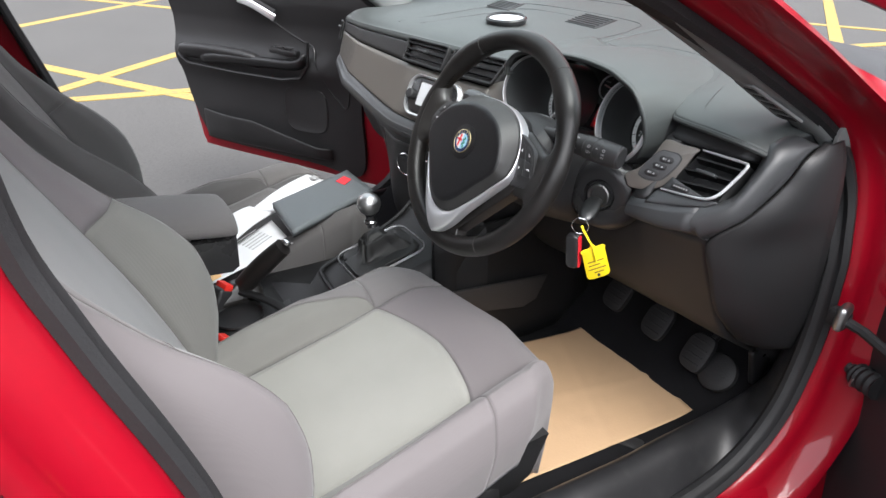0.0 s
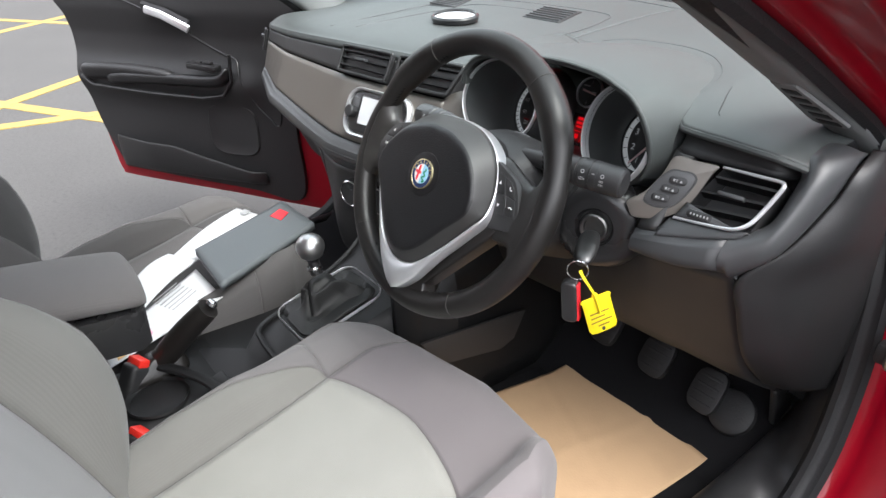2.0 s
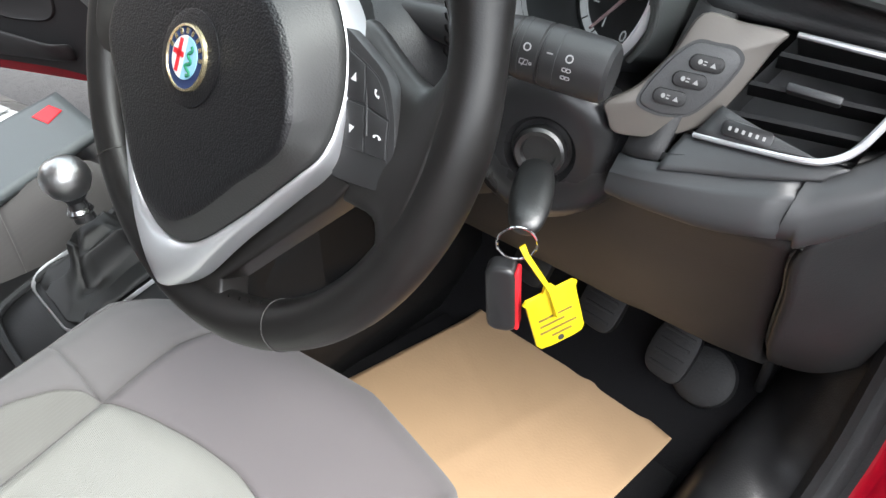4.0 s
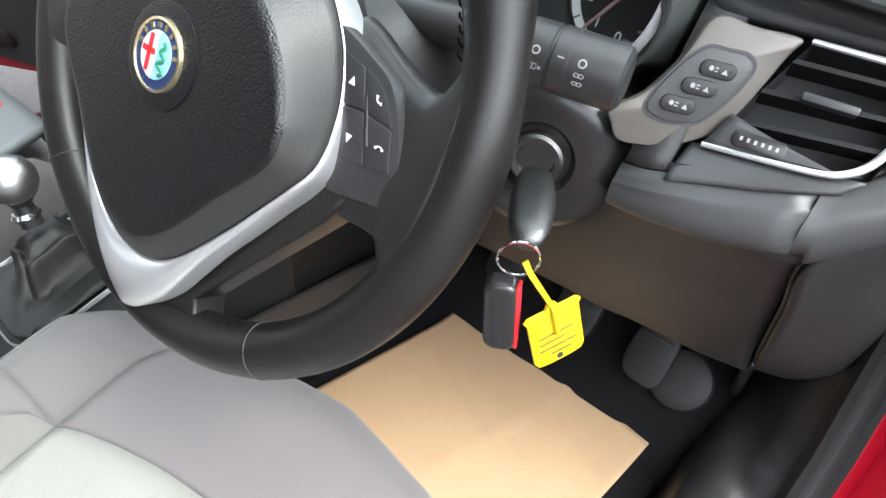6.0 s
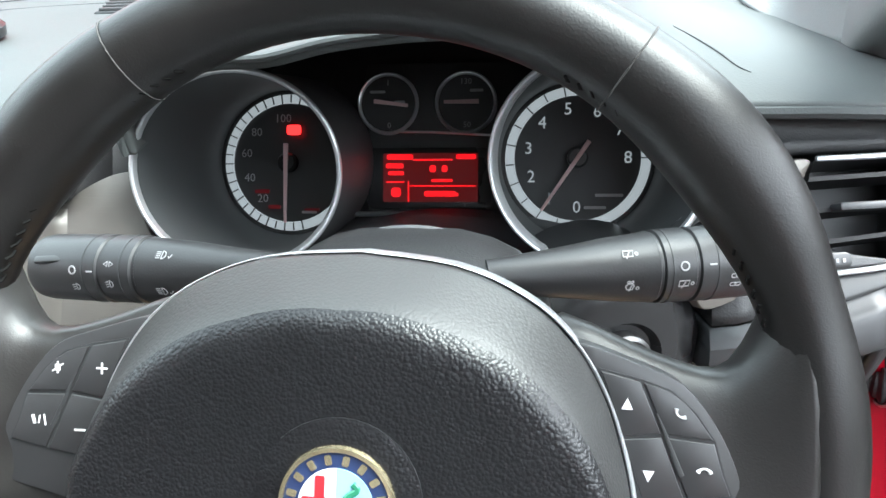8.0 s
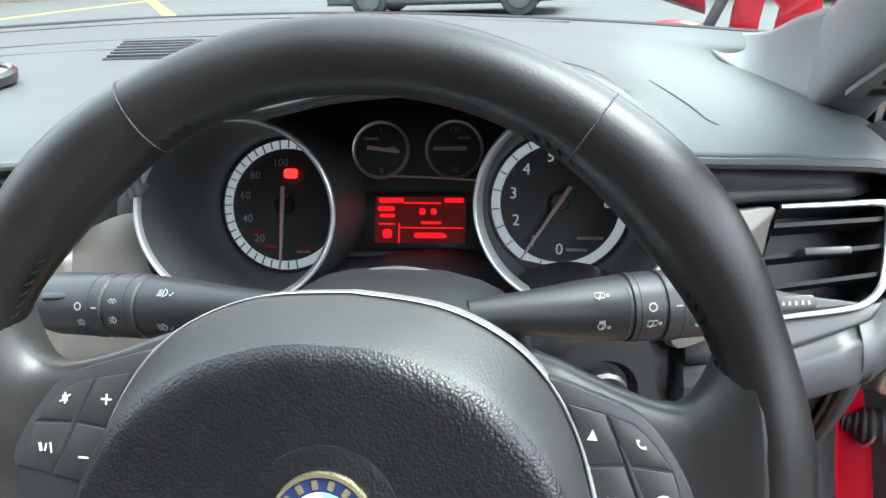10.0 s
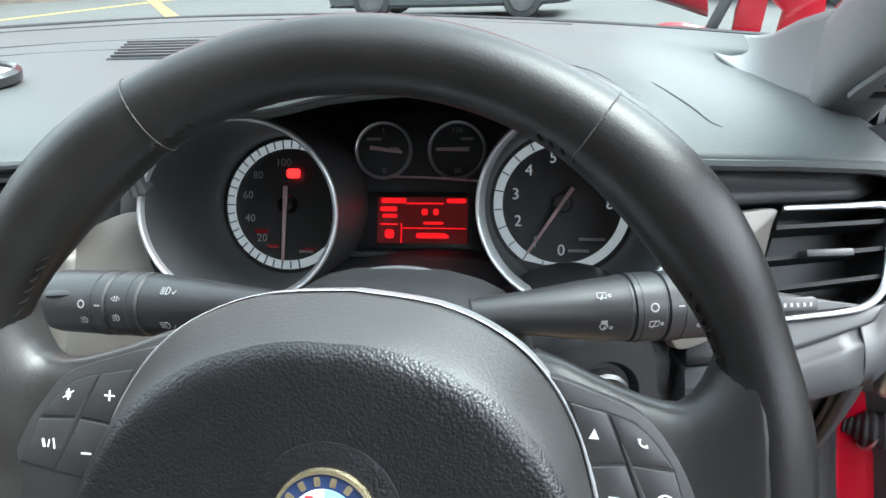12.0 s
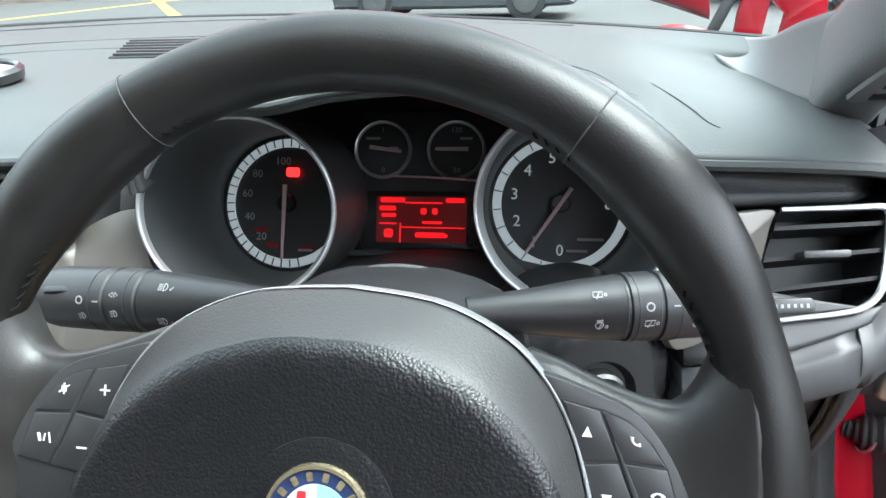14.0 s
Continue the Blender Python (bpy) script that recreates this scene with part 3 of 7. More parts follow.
# floor pan, sills, firewall
def sill_lining(side):
    """One moulding inside the seal: the tread over the sill, rising into the kick panel in front of the door post."""
    tread = [(0.714, 0.0, -0.004), (0.698, 0.0, 0.020), (0.688, 0.0, 0.040), (0.674, 0.0, 0.052), (0.656, 0.0, 0.052), (0.644, 0.0, 0.030), (0.636, 0.0, -0.075)]
    kick = [(0.714, -0.006, 0.0), (0.694, 0.010, 0.0), (0.682, 0.032, 0.0), (0.672, 0.070, 0.0), (0.665, 0.115, 0.0), (0.658, 0.165, -0.01), (0.650, 0.23, -0.03)]
    loop = [p for p in smooth_line([(0, y, z) for y, z in (RIM_NEAR if side > 0 else RIM)], 240, True)]
    start = min(range(240), key=lambda i: abs(loop[i].y + 0.44) + abs(loop[i].z - (0.46 if side > 0 else 0.38)))
    rows = []
    for i in range(start, 240):
        p = loop[i]
        if p.z > 0.66 and p.y > 0:
            break
        t = (loop[(i + 1) % 240] - loop[i - 1]).normalized()
        w = max(0.0, min(1.0, t.z * 1.05))
        w = w * w * (3 - 2 * w) if p.y > 0 else 0.0
        grow = -lean(p.z, side)
        rows.append([Vector((side * (a[0] + (b[0] - a[0]) * w + grow * max(0.0, 1 - 0.14 * tread.index(a))), p.y + a[1] + (b[1] - a[1]) * w, p.z + a[2] + (b[2] - a[2]) * w)) for a, b in zip(tread, kick)])
    return loft(rows, False, False)


def floor_fn(u, v):
    x = -0.695 + 1.39 * u
    y = -1.0 + 1.62 * v
    z = 0.328
    if y > 0.34:
        z += (y - 0.34) * 0.75 + max(0, y - 0.5) * 0.9
    hump = max(0.0, 1 - (abs(x) / 0.20) ** 4)
    z += 0.10 * min(1, hump) - max(0.0, abs(x) - 0.655) * 1.2 * max(0.0, min(1.0, (0.44 - y) / 0.08))
    return Vector((x, y, z))


part("floor_pan", sheet(floor_fn, 56, 40), CARPET, car, "black carpeted floor pan", solid=0.02)
part("firewall", sheet(lambda u, v: Vector((-0.7 + 1.4 * u, 0.60 + 0.02 * v, 0.50 + 0.42 * v)), 4, 6), CARPET, car, "dark carpeted firewall", solid=0.02)
for side in (-1, 1):
    part("sill_trim", sill_lining(side), SILL, car, "black moulded sill tread and kick panel", sub=1)
    up = 0.085 if side > 0 else 0.0
    part("sill", loft([[Vector((side * (x + up * 0.45), y, z)) for x, z in ((0.70, 0.20), (0.70, 0.295 + up), (0.765, 0.29 + up), (0.80, 0.27 + up), (0.83, 0.20), (0.80, 0.16))] for y in [-0.66 + 1.2 * k / 8 for k in range(9)]]), RED, car, "red painted sill")
    part("foot_release", box((0.012, 0.05, 0.09), pose(side * 0.662, 0.455, 0.475, 20, 0, 0), 0.005, 3), GLOSS, car, "black release lever on the kick panel")
    # door check strap bracket and hinges on the pillar
    sy, sz = (0.385, 0.678) if side > 0 else (0.445, 0.640)
    part("check_strap", merge(box((0.03, 0.022, 0.030), pose(side * 0.792, sy, sz - 0.004), 0.006), tube([(side * 0.795, sy, sz - 0.004), (side * 0.83, sy, sz - 0.007), (side * 0.90, sy - 0.025, sz - 0.012)], 0.008, 8)), RUBBER, car, "black door check strap")
    part("strap_boot", box((0.016, 0.036, 0.042), pose(side * 0.798, sy - 0.004, sz + 0.002, 0, 0, 10), 0.008, 3), STEEL, car, "bright check strap bracket")
    if side > 0:
        boot = [Vector((0.812, 0.444, 0.568)), Vector((0.823, 0.437, 0.569)), Vector((0.840, 0.430, 0.571)), Vector((0.866, 0.422, 0.574))]
        part("wiring_boot", tube(smooth_line(boot, 40), lambda t: 0.0105 + 0.009 * min(1.0, max(0.0, (t - 0.25) / 0.2)) + 0.0014 * math.sin(46 * t), 16), RUBBER, car, "black ribbed wiring boot between pillar and door")
        part("boot_clip", tube([Vector((0.830, 0.434, 0.5695)) + Vector((0.004 * math.sin(q), 0.021 * math.cos(q), 0.021 * math.sin(q))) for q in [math.pi * (0.95 + 0.9 * k / 14) for k in range(15)]], 0.0022, 8), STEEL, car, "bright wire clip under the boot")
    for z in (0.47, 0.80):
        part("door_hinge", merge(box((0.05, 0.03, 0.05), pose(side * 0.82, 0.475, z), 0.006), lathe([(0.012, -0.035), (0.012, 0.035)], pose(side * 0.845, 0.46, z), 14)), RED, car)

# ---------------------------------------------------------------- dashboard
STATIONS = [
    (-0.715, "0.66 0.93  0.56 0.925 0.45 0.92  0.32 0.915 0.275 0.90  0.262 0.885 0.245 0.815 0.243 0.80  0.245 0.785 0.27 0.765 0.29 0.69  0.33 0.57 0.42 0.52"),
    (-0.64, "0.70 0.945 0.58 0.94 0.45 0.935 0.29 0.925 0.245 0.907 0.232 0.892 0.205 0.805 0.195 0.79  0.197 0.772 0.23 0.75 0.27 0.67  0.32 0.55 0.41 0.51"),
    (-0.45, "0.76 0.97 0.60 0.96 0.45 0.952 0.26 0.938 0.205 0.922 0.192 0.907 0.145 0.80 0.13 0.785 0.13 0.765 0.17 0.74 0.24 0.66 0.31 0.54 0.40 0.50"),
    (-0.10, "0.80 0.985 0.60 0.978 0.45 0.97 0.24 0.958 0.178 0.945 0.160 0.933 0.098 0.79 0.085 0.775 0.085 0.755 0.10 0.73 0.095 0.66 0.10 0.56 0.16 0.48"),
    (0.12, "0.80 0.985 0.60 0.98 0.45 0.972 0.27 0.96 0.21 0.947 0.19 0.935 0.122 0.795 0.11 0.78 0.112 0.76 0.14 0.735 0.15 0.66 0.16 0.56 0.22 0.48"),
    (0.165, "0.80 0.985 0.60 0.98 0.45 0.973 0.28 0.962 0.225 0.949 0.205 0.936 0.135 0.798 0.122 0.784 0.124 0.764 0.15 0.74 0.17 0.66 0.20 0.57 0.28 0.49"),
    (0.195, "0.80 0.984 0.60 0.982 0.48 0.978 0.42 0.972 0.36 0.96 0.35 0.94 0.29 0.80 0.27 0.785 0.26 0.77 0.20 0.745 0.23 0.67 0.27 0.58 0.36 0.51"),
    (0.30, "0.79 0.982 0.62 0.985 0.50 0.985 0.42 0.98 0.36 0.965 0.35 0.94 0.31 0.80 0.29 0.785 0.27 0.77 0.22 0.75 0.235 0.67 0.28 0.58 0.38 0.52"),
    (0.46, "0.77 0.978 0.62 0.98 0.50 0.982 0.42 0.975 0.36 0.96 0.35 0.94 0.31 0.80 0.29 0.79 0.27 0.78 0.22 0.765 0.235 0.68 0.285 0.59 0.39 0.52"),
    (0.530, "0.755 0.975 0.61 0.979 0.47 0.9795 0.34 0.974 0.245 0.956 0.345 0.925 0.32 0.80 0.25 0.795 0.22 0.79 0.20 0.775 0.230 0.69 0.29 0.59 0.395 0.52"),
    (0.550, "0.75 0.972 0.60 0.976 0.45 0.976 0.300 0.969 0.223 0.944 0.214 0.916 0.158 0.828 0.150 0.816 0.152 0.80 0.19 0.783 0.230 0.69 0.295 0.59 0.40 0.52"),
    (0.62, "0.73 0.962 0.58 0.962 0.45 0.962 0.285 0.958 0.219 0.9435 0.222 0.914 0.172 0.842 0.158 0.828 0.156 0.805 0.193 0.790 0.238 0.70 0.305 0.588 0.41 0.515"),
    (0.668, "0.70 0.956 0.56 0.956 0.45 0.956 0.285 0.953 0.221 0.941 0.230 0.914 0.188 0.855 0.172 0.842 0.168 0.818 0.198 0.798 0.246 0.70 0.32 0.585 0.42 0.51"),
    (0.70, "0.67 0.945 0.56 0.946 0.46 0.946 0.31 0.943 0.240 0.930 0.27 0.905 0.245 0.862 0.232 0.848 0.23 0.822 0.25 0.80 0.28 0.70 0.345 0.585 0.43 0.51"),
]
DASH = [(x, [Vector((x, *pair)) for pair in zip(*[iter([float(n) for n in row.split()])] * 2)]) for x, row in STATIONS]


for x, row in DASH:
    g = screen(0.5 + x / 1.42, 0.0)
    row[0] = Vector((x, g.y - 0.008, g.z - 0.001))
    row[1] = row[0].lerp(row[2], 0.5) + Vector((0, 0, 0.003))


def cubic(a, b, c, d, f):
    return 0.5 * (2 * b + (c - a) * f + (2 * a - 5 * b + 4 * c - d) * f * f + (3 * b - a - 3 * c + d) * f ** 3)


def dash(x, s):
    """A point of the dashboard's skin: x across the car, s down its profile (0 at the windscreen, 12 in the footwell)."""
    xs = [r[0] for r in DASH]
    k = max(0, min(len(xs) - 2, sum(1 for q in xs if q <= x) - 1))
    f = (x - xs[k]) / (xs[k + 1] - xs[k])
    rows = [DASH[max(0, min(len(xs) - 1, k + j))][1] for j in (-1, 0, 1, 2)]
    i = max(0, min(11, int(s)))
    g = s - i
    cols = []
    for row in rows:
        a, b, c, d = (row[max(0, min(12, i + j))] for j in (-1, 0, 1, 2))
        cols.append(cubic(a, b, c, d, g))
    p = cols[1].lerp(cols[2], f) * 0.55 + cubic(*cols, f) * 0.45
    return Vector((x, p.y, p.z))


def dash_patch(x0, x1, s0, s1, nx, ns, lift=0.0):
    bm = sheet(lambda u, v: dash(x0 + (x1 - x0) * u, s0 + (s1 - s0) * v) + Vector((0, -lift * 0.7, lift * 0.7)), nx, ns)
    return bm


dashboard = thing("dashboard", "dark grey soft-touch dashboard with warm grey metallic trim", "dashboard")
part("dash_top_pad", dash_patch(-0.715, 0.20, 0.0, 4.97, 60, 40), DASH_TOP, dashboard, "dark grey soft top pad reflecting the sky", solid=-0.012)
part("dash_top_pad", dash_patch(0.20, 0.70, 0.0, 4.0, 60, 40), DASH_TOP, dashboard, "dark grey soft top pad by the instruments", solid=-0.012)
part("pad_end", sheet(lambda u, v: dash(0.698, 0.02 + 2.6 * v).lerp(Vector((0.728, dash(0.70, 0.02 + 2.6 * v).y + 0.01, 0.922)), u) + Vector((0, 0, 0.004 * math.sin(math.pi * u))), 8, 24), DASH_TOP, dashboard, "grey end of the pad under the pillar", solid=-0.006)
part("corner_trim", plate([(0.345, 0.90), (0.345, 0.950), (0.37, 0.972), (0.43, 0.965), (0.50, 0.935), (0.50, 0.90)], 0.006, Matrix(((0, 0, 1, 0.722), (1, 0, 0, 0), (0, 1, 0, 0), (0, 0, 0, 1))), 0.002), PILLAR_TRIM, dashboard, "grey corner trim at the pillar foot")
part("pad_edge", tube([dash(x, 4.0) + Vector((0, 0.002, -0.004)) for x in [0.53 + 0.17 * k / 24 for k in range(25)]], 0.0045, 8), DASH_TOP, dashboard, "rounded front edge of the pad")
part("brow_face", sheet(lambda u, v: dash(0.50 + 0.20 * u, 4.0 + 0.97 * v) + Vector((0, 0.006 + 0.012 * math.sin(math.pi * v), -0.003)), 24, 8), HARD, dashboard, "black recessed face over the side vent", solid=-0.008)
part("vent_band", dash_patch(-0.69, 0.168, 5.0, 5.30, 60, 6), HARD, dashboard, "dark strip that holds the centre vents", solid=-0.01)
part("trim_band", dash_patch(-0.69, 0.150, 5.32, 5.98, 60, 10), TRIM, dashboard, "warm grey metallic trim band", solid=-0.01)
WEDGE = frame_of((0.0, 0.130, 0.797), (1, 0, 0), (0, -1, 0.5))
part("trim_wedge", plate([(p.x, p.y) for p in smooth_line([(0.110, 0.045, 0), (0.124, 0.078, 0), (0.136, 0.101, 0), (0.155, 0.118, 0), (0.171, 0.127, 0), (0.184, 0.1315, 0), (0.196, 0.133, 0)], 30)] + [(0.1975, 0.118), (0.2040, 0.098), (0.2140, 0.080), (0.216, -0.03), (0.105, -0.03)], 0.004, WEDGE, 0.0012), TRIM, dashboard, "curved warm grey trim beside the dials")
part("fascia_back", dash_patch(0.168, 0.578, 5.0, 5.98, 32, 10), HARD, dashboard, "black fascia behind the instruments", solid=-0.01)
part("fascia_sill", dash_patch(0.578, 0.692, 5.90, 5.98, 12, 2), HARD, dashboard, solid=-0.01)
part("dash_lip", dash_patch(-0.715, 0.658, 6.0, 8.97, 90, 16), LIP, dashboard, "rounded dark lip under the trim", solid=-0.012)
def vent_shelf(u, v):
    """The slope from the vent's lower edge down to the lip."""
    top = Vector((0.582, 0.1775, 0.8490)).lerp(Vector((0.674, 0.1885, 0.8605)), u)
    low = dash(0.580 + 0.082 * u, 6.1) + Vector((0.004 * u, -0.0016, 0.0016))
    return top.lerp(low, v) + Vector((0, -0.5, 0.8)) * (0.0012 * math.sin(math.pi * v))


part("vent_shelf", sheet(vent_shelf, 24, 6), LIP, dashboard, "dark shelf under the outer vent", solid=-0.004)
part("knee_panel", dash_patch(0.205, 0.664, 9.0, 12.0, 40, 16), KNEE, dashboard, "brownish black lower panel over the pedals", solid=-0.012)
RETURN = [tuple(dash(x, q) for q in (6.0, 6.9, 7.6, 8.3, 8.97)) for x in (0.6575, 0.664)] + [
          ((0.670, 0.190, 0.857), (0.671, 0.174, 0.846), (0.672, 0.169, 0.828), (0.671, 0.176, 0.810), (0.667, 0.197, 0.798)),
          ((0.686, 0.206, 0.872), (0.695, 0.187, 0.862), (0.701, 0.188, 0.848), (0.703, 0.200, 0.838), (0.700, 0.227, 0.841)),
          ((0.690, 0.226, 0.898), (0.704, 0.212, 0.897), (0.714, 0.219, 0.891), (0.719, 0.238, 0.887), (0.718, 0.262, 0.889)),
          ((0.690, 0.240, 0.918), (0.704, 0.229, 0.922), (0.715, 0.237, 0.924), (0.722, 0.256, 0.922), (0.724, 0.279, 0.922)),
          ((0.684, 0.250, 0.935), (0.700, 0.248, 0.942), (0.712, 0.258, 0.941), (0.720, 0.275, 0.937), (0.723, 0.300, 0.934)),
          ((0.680, 0.290, 0.942), (0.698, 0.290, 0.948), (0.712, 0.295, 0.945), (0.720, 0.305, 0.940), (0.723, 0.320, 0.936))]


def lip_return(u, v):
    """The lip's end, which climbs round the outer vent to the pad; u along it, v from the vent to the seam."""
    return smooth_line([smooth_line(row, 21)[round(v * 20)] for row in RETURN], 61)[round(u * 60)]


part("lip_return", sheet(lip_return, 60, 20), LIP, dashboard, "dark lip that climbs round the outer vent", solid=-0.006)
SIDE_IN = [(0.7245, 0.320, 0.936), (0.725, 0.281, 0.921), (0.719, 0.264, 0.888), (0.701, 0.229, 0.840), (0.6675, 0.199, 0.796), (0.668, 0.218, 0.74), (0.668, 0.262, 0.66), (0.667, 0.355, 0.568)]
SIDE_OUT = [(0.728, 0.350, 0.940), (0.735, 0.355, 0.918), (0.738, 0.362, 0.888), (0.740, 0.370, 0.845), (0.740, 0.382, 0.790), (0.740, 0.392, 0.715), (0.738, 0.395, 0.650), (0.730, 0.400, 0.575)]


def side_panel(u, v):
    a, b = smooth_line(SIDE_IN, 49)[round(v * 48)], smooth_line(SIDE_OUT, 49)[round(v * 48)]
    return a.lerp(b, u) + Vector((0.35, -1, -0.1)) * (0.028 * math.sin(math.pi * u) * (0.35 + 0.65 * math.sin(math.pi * v)))


part("side_panel", sheet(side_panel, 16, 48), HARD, dashboard, "black panel that closes the dash end", solid=0.006)
part("seam_shadow", tube([side_panel(0, k / 48) + Vector((0, 0.003, 0)) for k in range(49)], 0.0022, 6), DIAL, dashboard)
part("glovebox_panel", dash_patch(-0.71, -0.185, 9.0, 12.0, 40, 16), HARD, dashboard, "black glovebox panel", solid=-0.012)
part("lower_fascia", dash_patch(-0.18, 0.20, 9.0, 12.0, 30, 16), HARD, dashboard, "black lower centre stack", solid=-0.012)


def dash_end(side_x):
    ring = [dash(side_x, s / 3) for s in range(0, 37)]
    low = [Vector((side_x, 0.62, 0.52)), Vector((side_x, 0.64, 0.80))]
    bm = bmesh.new()
    inner = [bm.verts.new(p) for p in ring + low]
    bm.faces.new(inner)
    return bm


part("end_cap", dash_end(0.7005), HARD, dashboard, smooth=False)
part("end_cap", dash_end(-0.7155), HARD, dashboard, smooth=False)

# road wheels that carry the car
for side in (-1, 1):
    for y in (1.27, -1.42):
        tyre = part("road_wheel", lathe([(0.0, -0.09), (0.27, -0.095), (0.305, -0.07), (0.312, 0.0), (0.305, 0.07), (0.27, 0.095), (0.21, 0.09), (0.20, 0.06), (0.0, 0.06)], pose(side * 0.715, y, 0.312, 0, 90 * side, 0), 40), RUBBER, car, "black tyre")
        part("wheel_rim", lathe([(0.0, 0.075), (0.04, 0.078), (0.06, 0.066), (0.17, 0.074), (0.20, 0.085), (0.205, 0.062)], pose(side * 0.715, y, 0.312, 0, 90 * side, 0), 32, caps=False), DARK_STEEL, tyre, "dull alloy rim")

# ---------------------------------------------------------------- instrument cluster
FACE = frame_of((0.384, 0.286, 0.890), (1, 0, 0), (0, -math.cos(radians(25)), math.sin(radians(25))))
cluster = thing("instrument_cluster", "hooded instrument cluster with two deep chrome-ringed dials", "instrument cluster")


def on_face(x, z, h=0.0):
    """Pose on the dial plane at the world x and height z, h metres towards the driver."""
    b = (z - 0.890) / math.cos(radians(25))
    return FACE @ Matrix.Translation((x - 0.384, b, h))


BEZEL_TILT = 14
DIALS = ((0.2645, 0.916, 0.261, 0.886, "speedometer", 17), (0.482, 0.9215, 0.479, 0.888, "rev_counter", -13))
for bx, bz, fx, fz, word, turn in DIALS:
    front = frame_of((bx, 0.187, bz), (math.cos(radians(turn)), math.sin(radians(turn)), 0), (math.sin(radians(turn)), -math.cos(radians(turn)), math.tan(radians(BEZEL_TILT))))
    back = on_face(fx, fz)
    ring = part("chrome_ring", lathe([(0.0602, -0.008), (0.0605, 0.001), (0.0612, 0.0030), (0.0622, 0.0036), (0.0633, 0.0030), (0.0641, 0.0010), (0.0642, -0.004)], front, 96, caps=False), SILVER, cluster, "bright chrome ring")
    loops = []
    for k in range(9):
        f = k / 8
        loops.append([(front @ Vector((0.0603 * math.cos(q), 0.0603 * math.sin(q), -0.003))).lerp(back @ Vector((0.0555 * math.cos(q), 0.0555 * math.sin(q), 0.002)), f) for q in [j * math.tau / 56 for j in range(56)]])
    part("dial_tube", loft(loops, True, False), TUBE, cluster, "deep dark grey dial tube")
    sleeve = []
    for k in range(7):
        f = k / 6
        sleeve.append([(front @ Vector((0.0632 * math.cos(q), 0.0632 * math.sin(q), -0.005))).lerp(back @ Vector((0.066 * math.cos(q), 0.066 * math.sin(q), 0.0)), f) for q in [j * math.tau / 56 for j in range(56)]])
    part("dial_sleeve", loft(sleeve, True, False), SOFT, cluster, "black outer sleeve of the dial")
    dial = part(word, lathe([(0.0, 0.0), (0.057, 0.0), (0.057, -0.004)], back, 56, caps=False), DIAL, cluster, "black dial with a pale scale band")
    part("scale_band", lathe([(0.0455, 0.001), (0.046, 0.0025), (0.052, 0.0025), (0.0525, 0.001)], back @ pose(0, 0, 0, 0, 0, 90 - 0), 72, caps=False), DIAL_BAND, dial, "pale scale band")
    count = 17 if word == "rev_counter" else 33
    for k in range(count):
        a = radians(-90 - 0 - (270 * k / (count - 1)) + (0 if word == "rev_counter" else 12))
        major = k % 2 == 0
        tick = box((0.0009, 0.008 if major else 0.006, 0.0008), back @ pose(0.049 * math.cos(a), 0.049 * math.sin(a), 0.003, 0, 0, math.degrees(a) - 90), 0)
        part("tick", tick, DIAL, dial, smooth=False)
    part("hub", lathe([(0.0075, 0.003), (0.0075, 0.008), (0.006, 0.010), (0.0, 0.010)], back, 24), GLOSS, dial)
speed, tacho = on_face(0.261, 0.886), on_face(0.479, 0.888)
for k, word in ((0, "0"), (1, "1"), (2, "2"), (3, "3"), (4, "4"), (5, "5"), (6, "6"), (7, "7"), (8, "8")):
    a = radians(-90 - 33.75 * k)
    writing("numeral", word, 0.0125, tacho @ pose(0.036 * math.cos(a), 0.036 * math.sin(a), 0.003), LIT_INK, cluster)
for word, deg, r in (("20", -128, 0.035), ("40", -160, 0.034), ("60", 168, 0.035), ("80", 138, 0.035), ("100", 98, 0.034)):
    a = radians(deg)
    writing("numeral", word, 0.0090, speed @ pose(r * math.cos(a), r * math.sin(a), 0.003), GREY_INK, cluster)
for word, face, a0, a1 in (("speed_needle", speed, 86, -91), ("rev_needle", tacho, 62, -124)):
    def needle(face=face, a1=a1):
        bm = bmesh.new()
        d = radians(a1)
        ux, uy = math.cos(d), math.sin(d)
        pts = [(-0.014, 0.0018), (0.046, 0.0010), (0.046, -0.0010), (-0.014, -0.0018)]
        return plate([(p * ux - q * uy, p * uy + q * ux) for p, q in pts], 0.0016, face @ Matrix.Translation((0, 0, 0.0105)), 0.0005)
    part(word, needle(), NEEDLE, cluster, "pale pink pointer")
part("warning_lamp", plate(rounded(0.011, 0.0075, 0.002), 0.001, speed @ pose(0.004, 0.025, 0.003)), WARN, cluster, "lit red warning lamp", smooth=False)
part("dim_bars", merge(merge(plate(rounded(0.012, 0.003, 0.001), 0.0005, speed @ pose(-0.022, -0.022, 0.003)), plate(rounded(0.010, 0.003, 0.001), 0.0005, speed @ pose(-0.012, -0.034, 0.003))), plate(rounded(0.012, 0.002, 0.0008), 0.0005, speed @ pose(0.018, -0.036, 0.003))), LCD_DIM, cluster, "faint red figures", smooth=False)
part("caption_bar", plate(rounded(0.012, 0.002, 0.0008), 0.0005, speed @ pose(0.016, -0.038, 0.0035)), GREY_INK, cluster, smooth=False)
part("caption_bar", plate(rounded(0.016, 0.0022, 0.0008), 0.0005, tacho @ pose(0.013, -0.036, 0.0035)), GREY_INK, cluster, smooth=False)
part("caption_bar", plate(rounded(0.02, 0.0022, 0.0008), 0.0005, tacho @ pose(0.023, -0.027, 0.0035)), GREY_INK, cluster, smooth=False)

